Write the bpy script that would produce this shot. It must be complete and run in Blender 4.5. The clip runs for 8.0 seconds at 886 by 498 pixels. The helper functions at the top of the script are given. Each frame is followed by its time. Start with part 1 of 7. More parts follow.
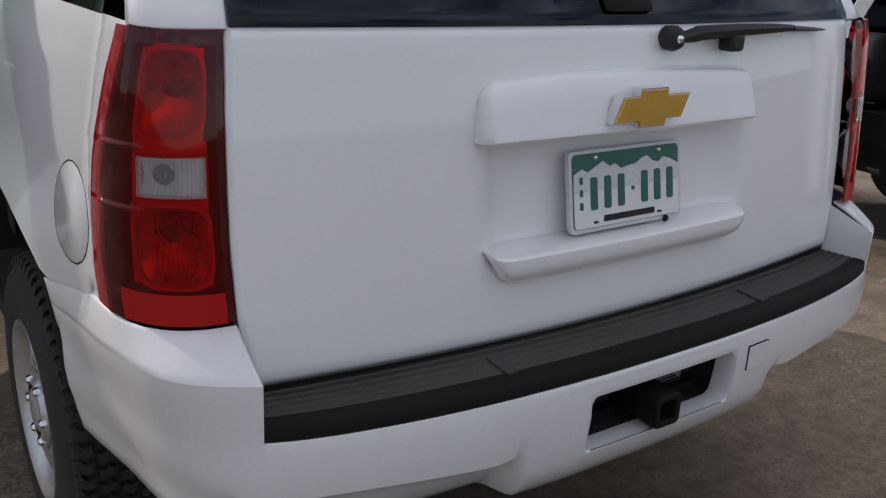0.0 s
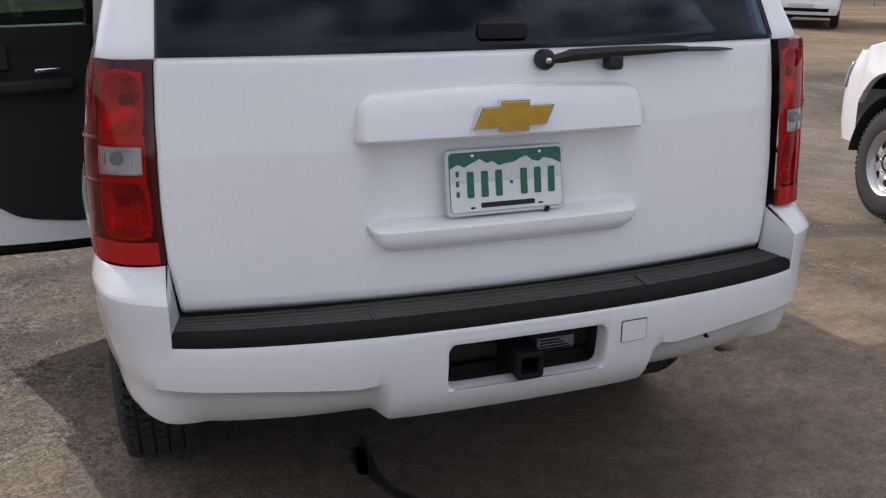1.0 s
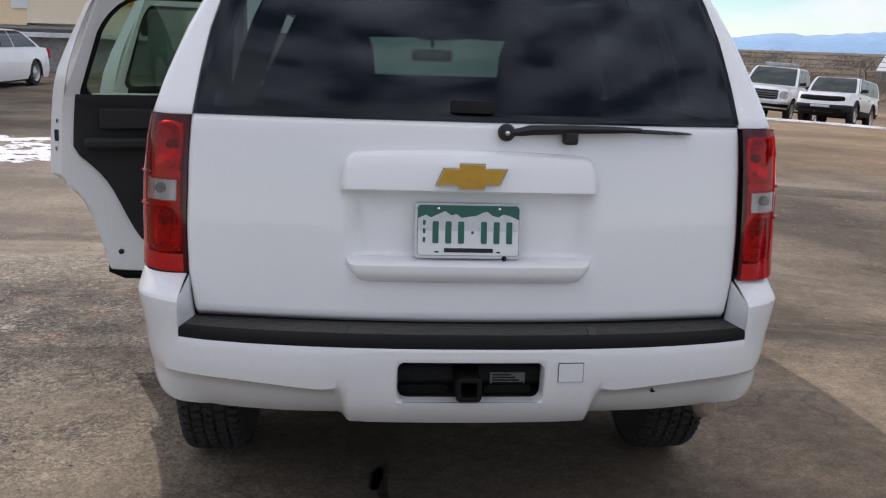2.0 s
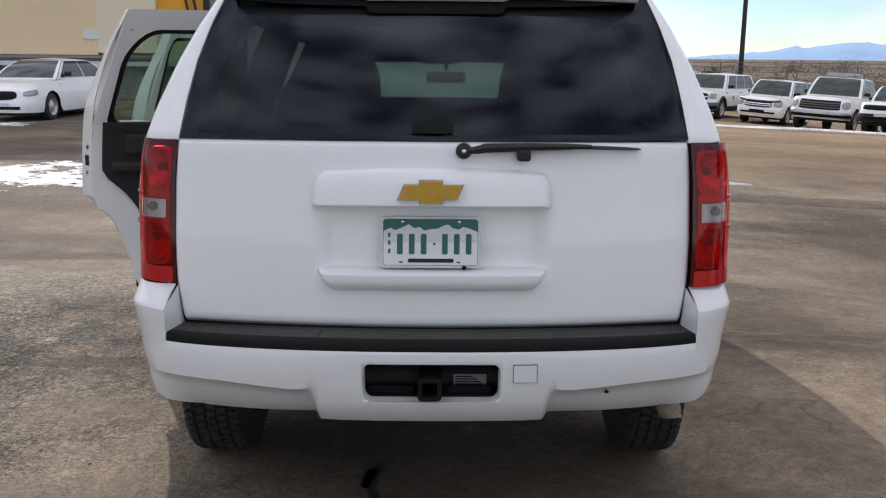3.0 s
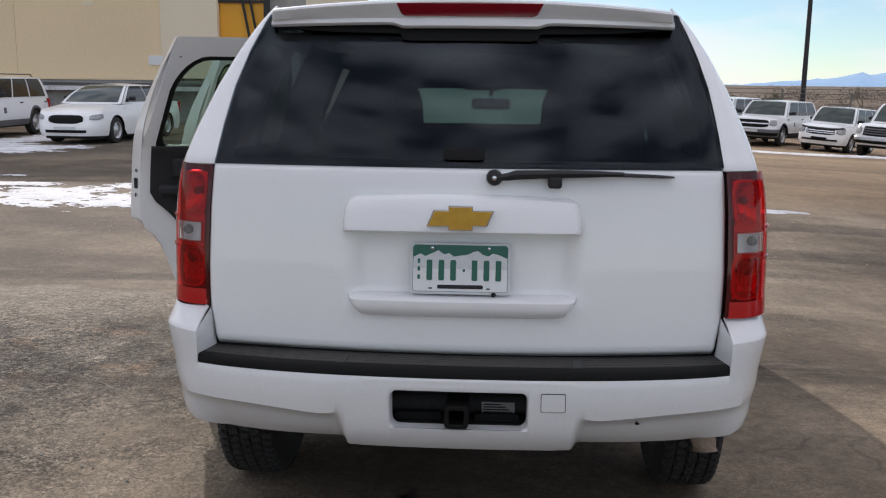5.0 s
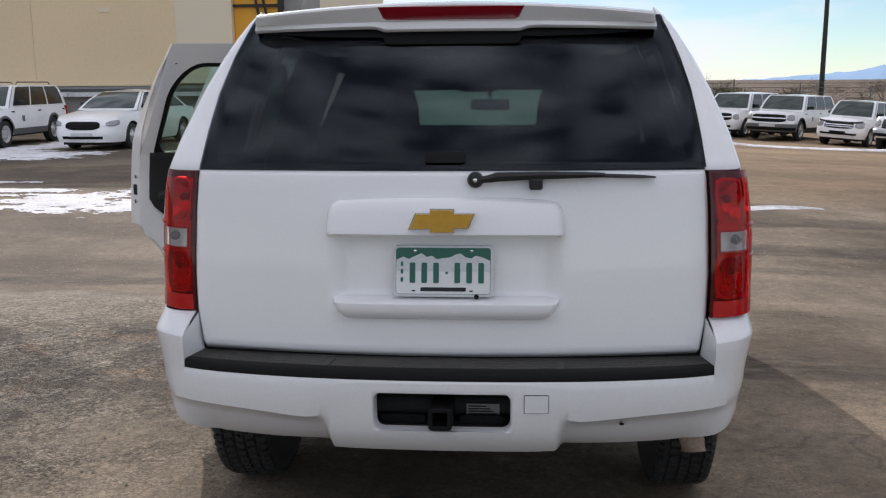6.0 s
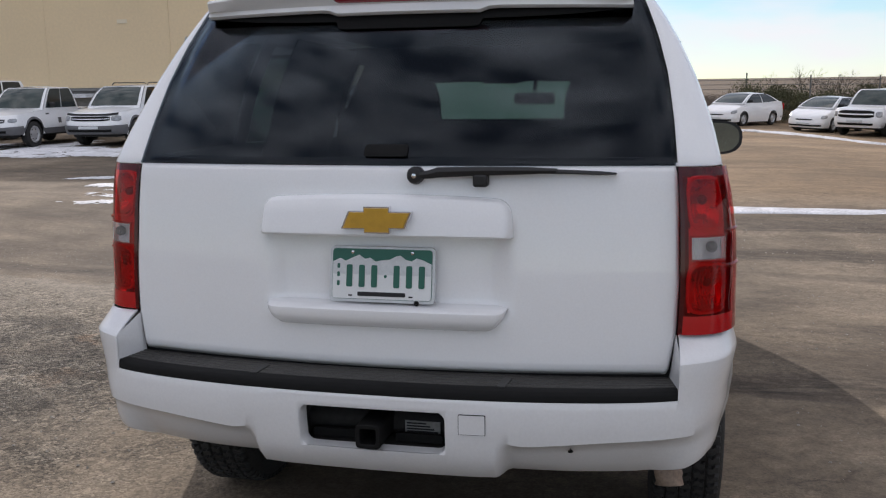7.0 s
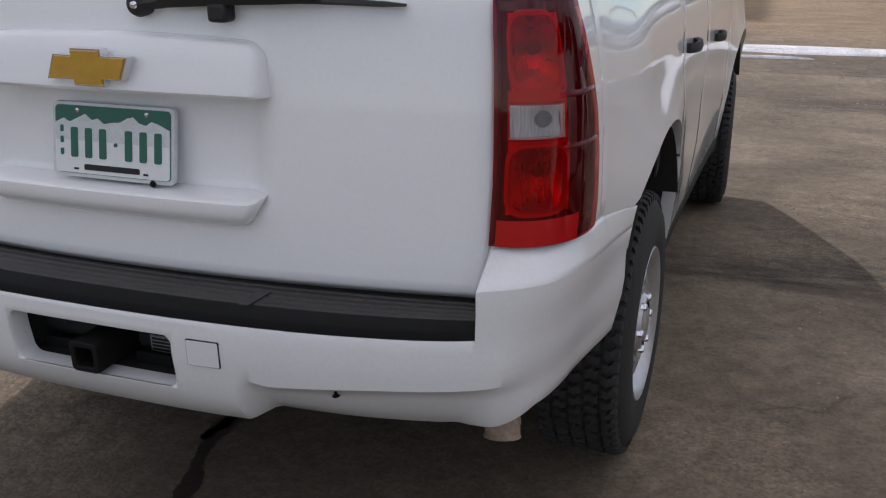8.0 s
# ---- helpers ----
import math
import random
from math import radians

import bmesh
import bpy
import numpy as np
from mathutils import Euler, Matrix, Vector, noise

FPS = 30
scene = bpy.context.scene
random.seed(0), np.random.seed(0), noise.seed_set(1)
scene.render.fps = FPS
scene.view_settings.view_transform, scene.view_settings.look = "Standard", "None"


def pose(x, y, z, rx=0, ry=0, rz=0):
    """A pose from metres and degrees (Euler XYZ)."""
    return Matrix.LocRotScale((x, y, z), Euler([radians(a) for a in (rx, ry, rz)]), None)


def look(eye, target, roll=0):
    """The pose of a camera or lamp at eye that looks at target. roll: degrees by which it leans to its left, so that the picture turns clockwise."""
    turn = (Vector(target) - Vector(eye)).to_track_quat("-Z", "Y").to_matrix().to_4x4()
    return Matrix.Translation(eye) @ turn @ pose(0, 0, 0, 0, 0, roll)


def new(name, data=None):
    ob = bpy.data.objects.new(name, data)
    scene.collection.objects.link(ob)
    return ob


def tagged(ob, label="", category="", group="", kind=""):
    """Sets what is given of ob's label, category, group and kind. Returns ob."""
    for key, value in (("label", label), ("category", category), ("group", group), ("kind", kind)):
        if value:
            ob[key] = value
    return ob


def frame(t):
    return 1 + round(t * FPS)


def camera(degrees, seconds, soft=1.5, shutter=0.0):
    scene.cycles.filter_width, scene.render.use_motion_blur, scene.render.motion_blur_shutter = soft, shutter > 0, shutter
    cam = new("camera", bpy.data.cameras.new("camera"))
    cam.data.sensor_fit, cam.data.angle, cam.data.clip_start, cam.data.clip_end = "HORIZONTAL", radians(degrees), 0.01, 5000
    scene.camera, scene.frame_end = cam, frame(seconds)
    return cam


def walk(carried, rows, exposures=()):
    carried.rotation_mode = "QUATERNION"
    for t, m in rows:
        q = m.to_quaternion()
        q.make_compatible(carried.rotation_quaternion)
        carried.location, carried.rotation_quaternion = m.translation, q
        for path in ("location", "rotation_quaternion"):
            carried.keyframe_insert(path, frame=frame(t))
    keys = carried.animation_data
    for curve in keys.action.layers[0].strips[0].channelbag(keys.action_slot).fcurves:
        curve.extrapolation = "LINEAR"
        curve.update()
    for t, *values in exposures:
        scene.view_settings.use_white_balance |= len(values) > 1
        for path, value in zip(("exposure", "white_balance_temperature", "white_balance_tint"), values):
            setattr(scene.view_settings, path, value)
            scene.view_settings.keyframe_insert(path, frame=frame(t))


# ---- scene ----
cam = camera(52.1, 8.0, 1.2)
PATH = [
    (0, (-1.367, -1.286, 1.579), (-0.258, 0.245, 0.925), 3.0),
    (0.5, (-1.139, -1.703, 1.634), (-0.266, -0.028, 0.977), 1.7),
    (1, (-0.892, -2.076, 1.678), (-0.263, -0.289, 1.036), 0.4),
    (1.5, (-0.581, -2.412, 1.658), (-0.243, -0.506, 1.156), 1.8),
    (3, (-0.008, -2.885, 1.698), (0.019, -0.929, 1.281), 0.5),
    (3.5, (0.048, -2.896, 1.698), (-0.001, -0.930, 1.330), 0.3),
    (4, (0.068, -2.899, 1.698), (0.005, -0.934, 1.330), 0.1),
    (4.5, (0.072, -2.891, 1.702), (-0.009, -0.927, 1.333), 0.3),
    (5.8, (0.118, -2.864, 1.702), (0.002, -0.899, 1.348), 0.6),
    (6, (0.194, -2.878, 1.712), (0.054, -0.917, 1.348), -0.4),
    (6.3, (0.366, -2.869, 1.721), (0.110, -0.918, 1.366), 0.0),
    (6.5, (0.480, -2.822, 1.710), (0.159, -0.880, 1.356), -0.1),
    (7, (0.733, -2.550, 1.669), (0.307, -0.630, 1.306), -0.8),
    (7.5, (1.034, -2.142, 1.609), (0.528, -0.285, 1.068), -1.3),
    (8, (1.334, -1.595, 1.583), (0.679, 0.156, 0.875), -0.9),
]
walk(cam, [(t, look(eye, target, roll)) for t, eye, target, roll in PATH], ((0, -0.50, 6450, 15), (0.5, -0.28, 6450, 17), (1.5, -0.12, 6450, 15), (3, -0.08, 6500, 14), (4, -0.18, 6500, 14), (6.5, -0.22, 6500, 14), (8, -0.30, 6500, 15)))

# ---- light ----
SUN_AZ = Vector((-0.398, 0.917, 0)).normalized()      # plan direction towards the sun
SUN_EL = radians(26.5)
world = bpy.data.worlds.new("sky")
scene.world = world
world.use_nodes = True
wn, wl = world.node_tree.nodes, world.node_tree.links
wn.clear()
w_out = wn.new("ShaderNodeOutputWorld")
w_bg = wn.new("ShaderNodeBackground")
w_sky = wn.new("ShaderNodeTexSky")
w_sky.sky_type = "NISHITA"
w_sky.sun_disc = False
w_sky.sun_elevation = SUN_EL
w_sky.sun_rotation = math.atan2(SUN_AZ.x, SUN_AZ.y)
w_sky.altitude = 1600
w_sky.air_density = 1.0
w_sky.dust_density = 0.15
w_sky.ozone_density = 1.4
w_tc = wn.new("ShaderNodeTexCoord")
w_map = wn.new("ShaderNodeMapping")
w_map.inputs["Scale"].default_value = (0.7, 1.3, 2.6)
w_map.inputs["Location"].default_value = (3.1, 0.7, 0.4)
w_no = wn.new("ShaderNodeTexNoise")
w_no.inputs["Scale"].default_value = 8.5
w_no.inputs["Detail"].default_value = 7
w_no.inputs["Roughness"].default_value = 0.52
w_ra = wn.new("ShaderNodeValToRGB")
w_ra.color_ramp.elements[0].position = 0.36
w_ra.color_ramp.elements[1].position = 0.72
w_ra.color_ramp.elements[0].color = (0.12, 0.12, 0.12, 1)
w_mix = wn.new("ShaderNodeMixRGB")
wl.new(w_tc.outputs["Generated"], w_map.inputs["Vector"])
wl.new(w_map.outputs[0], w_no.inputs["Vector"])
wl.new(w_no.outputs["Fac"], w_ra.inputs[0])
wl.new(w_ra.outputs[0], w_mix.inputs[0])
# thin cloud, brighter overhead than at the horizon
w_xyz = wn.new("ShaderNodeSeparateXYZ")
w_high = wn.new("ShaderNodeMapRange")
w_high.inputs[1].default_value, w_high.inputs[2].default_value = 0.22, 0.95
w_high.inputs[3].default_value, w_high.inputs[4].default_value = 0.78, 1.50
w_cloud = wn.new("ShaderNodeVectorMath")
w_cloud.operation = "SCALE"
w_cloud.inputs[0].default_value = (9.3, 9.3, 9.6)
wl.new(w_tc.outputs["Generated"], w_xyz.inputs[0])
wl.new(w_xyz.outputs["Z"], w_high.inputs[0])
wl.new(w_high.outputs[0], w_cloud.inputs["Scale"])
wl.new(w_cloud.outputs[0], w_mix.inputs[2])
w_dim = wn.new("ShaderNodeMixRGB")
w_dim.blend_type = "MULTIPLY"
w_dim.inputs[0].default_value = 1.0
w_dim.inputs[2].default_value = (0.66, 0.78, 0.82, 1)
wl.new(w_sky.outputs[0], w_dim.inputs[1])
wl.new(w_dim.outputs[0], w_mix.inputs[1])
wl.new(w_mix.outputs[0], w_bg.inputs[0])
wl.new(w_bg.outputs[0], w_out.inputs[0])
w_bg.inputs[1].default_value = 0.15

sun_data = bpy.data.lights.new("sun", "SUN")
sun_data.energy = 3.4
sun_data.angle = radians(0.6)
sun_data.color = (1.0, 0.93, 0.84)
sun = new("sun", sun_data)
sun_way = Vector((SUN_AZ.x * math.cos(SUN_EL), SUN_AZ.y * math.cos(SUN_EL), math.sin(SUN_EL)))
sun.matrix_world = look(sun_way * 60, (0, 0, 0))

# ---- materials ----


def surface(name, color, rough=0.5, metal=0.0, vary=0.12, scale=6.0, bump=0.0, fine=60.0, coat=0.0, warm=0.0, random_tint=0.0, glow=None):
    """A principled surface with colour and relief at two scales."""
    m = bpy.data.materials.new(name)
    m.use_nodes = True
    n, l = m.node_tree.nodes, m.node_tree.links
    b = n["Principled BSDF"]
    tc = n.new("ShaderNodeTexCoord")
    big = n.new("ShaderNodeTexNoise")
    big.inputs["Scale"].default_value = scale
    big.inputs["Detail"].default_value = 4
    small = n.new("ShaderNodeTexNoise")
    small.inputs["Scale"].default_value = fine
    small.inputs["Detail"].default_value = 3
    for t in (big, small):
        l.new(tc.outputs["Object"], t.inputs["Vector"])
    add = n.new("ShaderNodeMath")
    add.operation = "ADD"
    l.new(big.outputs["Fac"], add.inputs[0])
    l.new(small.outputs["Fac"], add.inputs[1])
    ramp = n.new("ShaderNodeMapRange")
    ramp.inputs[1].default_value, ramp.inputs[2].default_value = 0.7, 1.3
    ramp.inputs[3].default_value, ramp.inputs[4].default_value = 1 - vary, 1 + vary
    l.new(add.outputs[0], ramp.inputs[0])
    last = ramp.outputs[0]
    if random_tint:
        info = n.new("ShaderNodeObjectInfo")
        rr = n.new("ShaderNodeMapRange")
        rr.inputs[3].default_value, rr.inputs[4].default_value = 1 - random_tint, 1 + random_tint
        l.new(info.outputs["Random"], rr.inputs[0])
        mm = n.new("ShaderNodeMath")
        mm.operation = "MULTIPLY"
        l.new(last, mm.inputs[0])
        l.new(rr.outputs[0], mm.inputs[1])
        last = mm.outputs[0]
    mul = n.new("ShaderNodeVectorMath")
    mul.operation = "SCALE"
    mul.inputs[0].default_value = color
    l.new(last, mul.inputs["Scale"])
    l.new(mul.outputs[0], b.inputs["Base Color"])
    rmap = n.new("ShaderNodeMapRange")
    rmap.inputs[3].default_value, rmap.inputs[4].default_value = max(0.02, rough - 0.08), min(1, rough + 0.08)
    l.new(big.outputs["Fac"], rmap.inputs[0])
    l.new(rmap.outputs[0], b.inputs["Roughness"])
    b.inputs["Metallic"].default_value = metal
    b.inputs["Coat Weight"].default_value = coat
    b.inputs["Coat Roughness"].default_value = 0.035
    if bump:
        bp = n.new("ShaderNodeBump")
        bp.inputs["Strength"].default_value = bump
        bp.inputs["Distance"].default_value = 0.01
        l.new(small.outputs["Fac"], bp.inputs["Height"])
        l.new(bp.outputs[0], b.inputs["Normal"])
    if glow:
        b.inputs["Emission Color"].default_value = (*glow[0], 1)
        b.inputs["Emission Strength"].default_value = glow[1]
    return m


def glazing(name, tint, rough=0.01, ior=1.5, milk=0.0, milk_color=(0.5, 0.02, 0.02), translucent=False, gloss=(1, 1, 1)):
    """Tinted clear sheet: tinted passage, gloss by Fresnel, and a little scatter."""
    m = bpy.data.materials.new(name)
    m.use_nodes = True
    n, l = m.node_tree.nodes, m.node_tree.links
    n.remove(n["Principled BSDF"])
    out = n["Material Output"]
    tr = n.new("ShaderNodeBsdfTransparent")
    tr.inputs[0].default_value = (*tint, 1)
    gl = n.new("ShaderNodeBsdfGlossy")
    gl.inputs["Roughness"].default_value = rough
    gl.inputs[0].default_value = (*gloss, 1)
    fr = n.new("ShaderNodeFresnel")
    fr.inputs["IOR"].default_value = ior
    base = tr.outputs[0]
    if milk:
        df = n.new("ShaderNodeBsdfTranslucent" if translucent else "ShaderNodeBsdfDiffuse")
        df.inputs[0].default_value = (*milk_color, 1)
        mx = n.new("ShaderNodeMixShader")
        mx.inputs[0].default_value = milk
        l.new(tr.outputs[0], mx.inputs[1])
        l.new(df.outputs[0], mx.inputs[2])
        base = mx.outputs[0]
    mix = n.new("ShaderNodeMixShader")
    l.new(fr.outputs[0], mix.inputs[0])
    l.new(base, mix.inputs[1])
    l.new(gl.outputs[0], mix.inputs[2])
    l.new(mix.outputs[0], out.inputs["Surface"])
    return m


PAINT = surface("white_paint", (0.82, 0.82, 0.825), 0.34, vary=0.025, scale=2.2, fine=160, coat=1.0)
# bumper white painted darker than the body, in place of dimmer light low down
PAINT_DIM = surface("dimmed_bumper_white", (0.72, 0.72, 0.725), 0.38, vary=0.035, scale=3, fine=120, coat=0.8)
PAINT_FAR = surface("parked_white_paint", (0.88, 0.88, 0.885), 0.3, vary=0.05, scale=1.5, fine=30, coat=0.6, random_tint=0.04)
PAINT_RED = surface("red_paint", (0.42, 0.02, 0.025), 0.35, vary=0.06, scale=1.5, fine=30, coat=0.5)
BLACK = surface("black_plastic", (0.012, 0.012, 0.013), 0.55, vary=0.2, scale=9, bump=0.15, fine=300)
PADJ = surface("scuffed_plastic", (0.036, 0.035, 0.034), 0.6, vary=0.3, scale=30)
PAD = surface("grooved_step_plastic", (0.034, 0.032, 0.029), 0.55, vary=0.55, scale=4, bump=0.25, fine=220)
TRIM = surface("dark_interior_plastic", (0.011, 0.011, 0.0125), 0.7, vary=0.2, scale=8, bump=0.2, fine=200)
CLOTH = surface("dark_seat_cloth", (0.014, 0.014, 0.016), 0.9, vary=0.25, scale=10, bump=0.3, fine=260)
HEAD = surface("grey_headliner", (0.035, 0.035, 0.037), 0.9, vary=0.1, scale=10)
RUBBER = surface("tyre_rubber", (0.022, 0.021, 0.020), 0.8, vary=0.35, scale=14, bump=0.3, fine=120)
STEEL = surface("silver_steel_wheel", (0.52, 0.52, 0.53), 0.36, 0.75, vary=0.1, scale=8, fine=60)
CHROME = surface("chrome", (0.75, 0.75, 0.77), 0.12, 1.0, vary=0.04, scale=8)
CLAD = surface("grey_cladding", (0.11, 0.11, 0.115), 0.55, vary=0.12)
REFLECT = surface("lamp_reflector", (0.72, 0.72, 0.74), 0.28, 0.85, vary=0.08, scale=30)
BEZEL = surface("lamp_bezel", (0.66, 0.66, 0.67), 0.35, 0.1, vary=0.05, scale=30)
MIRROR = surface("mirror_glass", (0.27, 0.34, 0.36), 0.05, 1.0, vary=0.05)
GOLD = surface("gold_badge", (0.58, 0.33, 0.035), 0.34, 0.35, vary=0.12, scale=40, bump=0.2, fine=900, coat=0.6)
PIPE = surface("rusty_exhaust_steel", (0.34, 0.25, 0.19), 0.65, 0.2, vary=0.3, scale=14, bump=0.2, fine=90)
UNDER = surface("dark_underbody", (0.02, 0.019, 0.018), 0.85, vary=0.3, scale=6)
SEAM = surface("dark_seam_rubber", (0.006, 0.006, 0.006), 0.7, vary=0.2)
SEAM.node_tree.nodes["Principled BSDF"].inputs["Specular IOR Level"].default_value = 0.2
PLATE_W = surface("white_plate", (0.74, 0.75, 0.75), 0.4, vary=0.04, scale=30, fine=300)
PLATE_G = surface("green_plate", (0.012, 0.11, 0.075), 0.4, vary=0.06, scale=30, fine=300)
PLATE_M = surface("pale_plate_relief", (0.60, 0.62, 0.63), 0.45, vary=0.10, scale=60, fine=260)
STICK = surface("grey_paper_label", (0.22, 0.22, 0.215), 0.6, vary=0.15, scale=60)
GLASS_D = glazing("privacy_glass", (0.29, 0.33, 0.345), 0.0, 1.37, gloss=(0.80, 0.88, 1.0))
GLASS_Q = glazing("dark_side_glass", (0.12, 0.145, 0.14), 0.0, 1.48)
GLASS_L = glazing("green_window_glass", (0.64, 0.74, 0.68), 0.01, 1.5)
# heavy scatter in the glass stands in for pale glare on the windscreen
GLASS_W = glazing("windscreen_glass", (0.80, 0.94, 0.87), 0.01, 1.5, 0.72, (0.72, 0.92, 0.82), True)
GLASS_FAR = surface("parked_window_glass", (0.028, 0.036, 0.038), 0.05, vary=0.2, scale=2)
GLASS_FAR.node_tree.nodes["Principled BSDF"].inputs["Specular IOR Level"].default_value = 0.35
LENS_R = glazing("red_lamp_lens", (0.90, 0.010, 0.014), 0.03, 1.36, 0.10, (0.62, 0.003, 0.005))
LENS_D = glazing("deep_red_lens", (0.62, 0.04, 0.05), 0.03, 1.40, 0.22, (0.26, 0.010, 0.012))
LENS_E = glazing("dark_lens_rim", (0.45, 0.02, 0.03), 0.04, 1.46, 0.30, (0.20, 0.008, 0.012))
LENS_C = glazing("clear_lamp_lens", (0.97, 0.96, 0.96), 0.03, 1.45, 0.15, (0.84, 0.82, 0.82))
LENS_S = surface("solid_red_reflector", (0.42, 0.003, 0.005), 0.16, vary=0.08, scale=20, bump=0.04, fine=500, coat=0.05)
BRAKE = surface("high_brake_lamp_lens", (0.30, 0.008, 0.018), 0.2, vary=0.08, scale=20, bump=0.1, fine=400, coat=0.7)
SCREEN_FAR = surface("parked_windscreen_glass", (0.040, 0.055, 0.050), 0.06, vary=0.45, scale=1.6)
LAMP_FAR = surface("parked_headlamp", (0.34, 0.35, 0.36), 0.22, 0.2, vary=0.45, scale=9)
CONC = surface("weathered_concrete", (0.34, 0.33, 0.31), 0.9, vary=0.2, scale=1.2, bump=0.3, fine=20)
CONC_M = surface("stained_dock_concrete", (0.32, 0.31, 0.30), 0.9, vary=0.3, scale=0.8, bump=0.3, fine=14)
# dock concrete darkened to paint the shade under the drip rail
CONC_SHADE = surface("shaded_dock_concrete", (0.16, 0.155, 0.15), 0.9, vary=0.2, scale=1.0, bump=0.3, fine=20)
WALL = surface("beige_metal_wall", (0.84, 0.66, 0.42), 0.75, vary=0.05, scale=0.25, bump=0.05, fine=9)
WALL_L = surface("pale_beige_wall", (0.82, 0.71, 0.54), 0.75, vary=0.05, scale=0.25)
YELLOW = surface("yellow_metal_panel", (0.80, 0.38, 0.03), 0.6, vary=0.08, scale=0.6)
DARKM = surface("dark_painted_steel", (0.02, 0.02, 0.022), 0.6, vary=0.2)
WOOD = surface("grey_post_steel", (0.16, 0.155, 0.15), 0.6, 0.3, vary=0.2)
SNOW = surface("old_snow", (0.66, 0.66, 0.68), 0.8, vary=0.34, scale=2.4, bump=0.4, fine=30)
BARK = surface("grey_brown_bark", (0.11, 0.085, 0.065), 0.9, vary=0.3, scale=6)
TWIG = surface("bare_twigs", (0.17, 0.140, 0.115), 0.9, vary=0.3, scale=2)
LEAF = surface("juniper_foliage", (0.085, 0.085, 0.038), 0.8, vary=0.4, scale=3)
DRY = surface("dry_brush", (0.20, 0.155, 0.10), 0.9, vary=0.3, scale=2)
# blue colour and glow stand in for haze over the far ridge
HILL = surface("haze_tinted_hill", (0.20, 0.30, 0.45), 1.0, vary=0.10, scale=0.01, fine=0.04, glow=((0.27, 0.47, 0.68), 0.40))
OIL = surface("dark_oil_stain", (0.026, 0.018, 0.014), 0.55, vary=0.4, scale=14)
PEBBLE = surface("grey_gravel", (0.33, 0.30, 0.26), 0.9, vary=0.35, scale=3)

# ---- building tools ----


def lerp(a, b, t):
    return a + (b - a) * t


def smooth01(a, b, v):
    t = min(1.0, max(0.0, (v - a) / (b - a)))
    return t * t * (3 - 2 * t)


def table(points, v):
    """Piecewise linear value from (key, value) pairs."""
    if v <= points[0][0]:
        return points[0][1]
    for (a, fa), (b, fb) in zip(points, points[1:]):
        if v <= b:
            return lerp(fa, fb, (v - a) / (b - a))
    return points[-1][1]


def span(a, b, n):
    return [lerp(a, b, i / (n - 1)) for i in range(n)]


def finish(name, bm, material, smooth=True, shell=0.0, bevel=0.0):
    me = bpy.data.meshes.new(name)
    bm.to_mesh(me)
    bm.free()
    me.materials.append(material)
    ob = new(name, me)
    if smooth:
        for p in me.polygons:
            p.use_smooth = True
        me.set_sharp_from_angle(angle=radians(38))
    if shell:
        md = ob.modifiers.new("shell", "SOLIDIFY")
        md.thickness, md.offset = shell, -1
        md = ob.modifiers.new("crisp", "WEIGHTED_NORMAL")
        md.weight = 100
        md.keep_sharp = True
    if bevel:
        md = ob.modifiers.new("edge", "BEVEL")
        md.width, md.segments, md.limit_method, md.angle_limit = bevel, 2, "ANGLE", radians(40)
    return ob


def part(name, bm, material, parent, label="", smooth=True, shell=0.0, bevel=0.0):
    ob = finish(name, bm, material, smooth, shell, bevel)
    ob.parent = parent
    return tagged(ob, label)


def thing(name, label, category, group="", kind="", at=None):
    ob = new(name)
    ob.empty_display_size = 0.2
    if at is not None:
        ob.matrix_basis = at
    return tagged(ob, label, category, group, kind)


def facing(bm, centre):
    """Turns all faces of an open sheet away from centre."""
    bm.normal_update()
    c = Vector(centre)
    score = sum((f.calc_center_median() - c).normalized().dot(f.normal) * f.calc_area() for f in bm.faces)
    if score < 0:
        bmesh.ops.reverse_faces(bm, faces=bm.faces[:])
    return bm


def strip(us, lo, hi, nv, fn, bm=None):
    """A sheet: columns at us, each from lo(u) to hi(u), mapped to space by fn(u, v)."""
    bm = bm or bmesh.new()
    cols = [[bm.verts.new(fn(u, lerp(lo(u), hi(u), j / nv))) for j in range(nv + 1)] for u in us]
    for a, b in zip(cols, cols[1:]):
        for j in range(nv):
            bm.faces.new((a[j], b[j], b[j + 1], a[j + 1]))
    return bm


def box(x0, x1, y0, y1, z0, z1, bm=None):
    bm = bm or bmesh.new()
    v = [bm.verts.new((x, y, z)) for x in (x0, x1) for y in (y0, y1) for z in (z0, z1)]
    for q in ((0, 1, 3, 2), (4, 6, 7, 5), (0, 4, 5, 1), (2, 3, 7, 6), (0, 2, 6, 4), (1, 5, 7, 3)):
        bm.faces.new([v[i] for i in q])
    return bm


def prism(outline, depth_a, depth_b, fn, bm=None, inset=0.0):
    """A solid plate with a 2D outline between two depths; fn(u, v, d) maps to space. inset shrinks the front face."""
    bm = bm or bmesh.new()
    cu = sum(p[0] for p in outline) / len(outline)
    cv = sum(p[1] for p in outline) / len(outline)
    back = [bm.verts.new(fn(u, v, depth_a)) for u, v in outline]
    mid = [bm.verts.new(fn(u, v, lerp(depth_a, depth_b, 0.6))) for u, v in outline]
    front = [bm.verts.new(fn(cu + (u - cu) * (1 - inset), cv + (v - cv) * (1 - inset), depth_b)) for u, v in outline]
    k = len(outline)
    for r0, r1 in ((back, mid), (mid, front)):
        for i in range(k):
            bm.faces.new((r0[i], r0[(i + 1) % k], r1[(i + 1) % k], r1[i]))
    bm.faces.new(front)
    bm.faces.new(back[::-1])
    bmesh.ops.recalc_face_normals(bm, faces=bm.faces[:])
    return bm


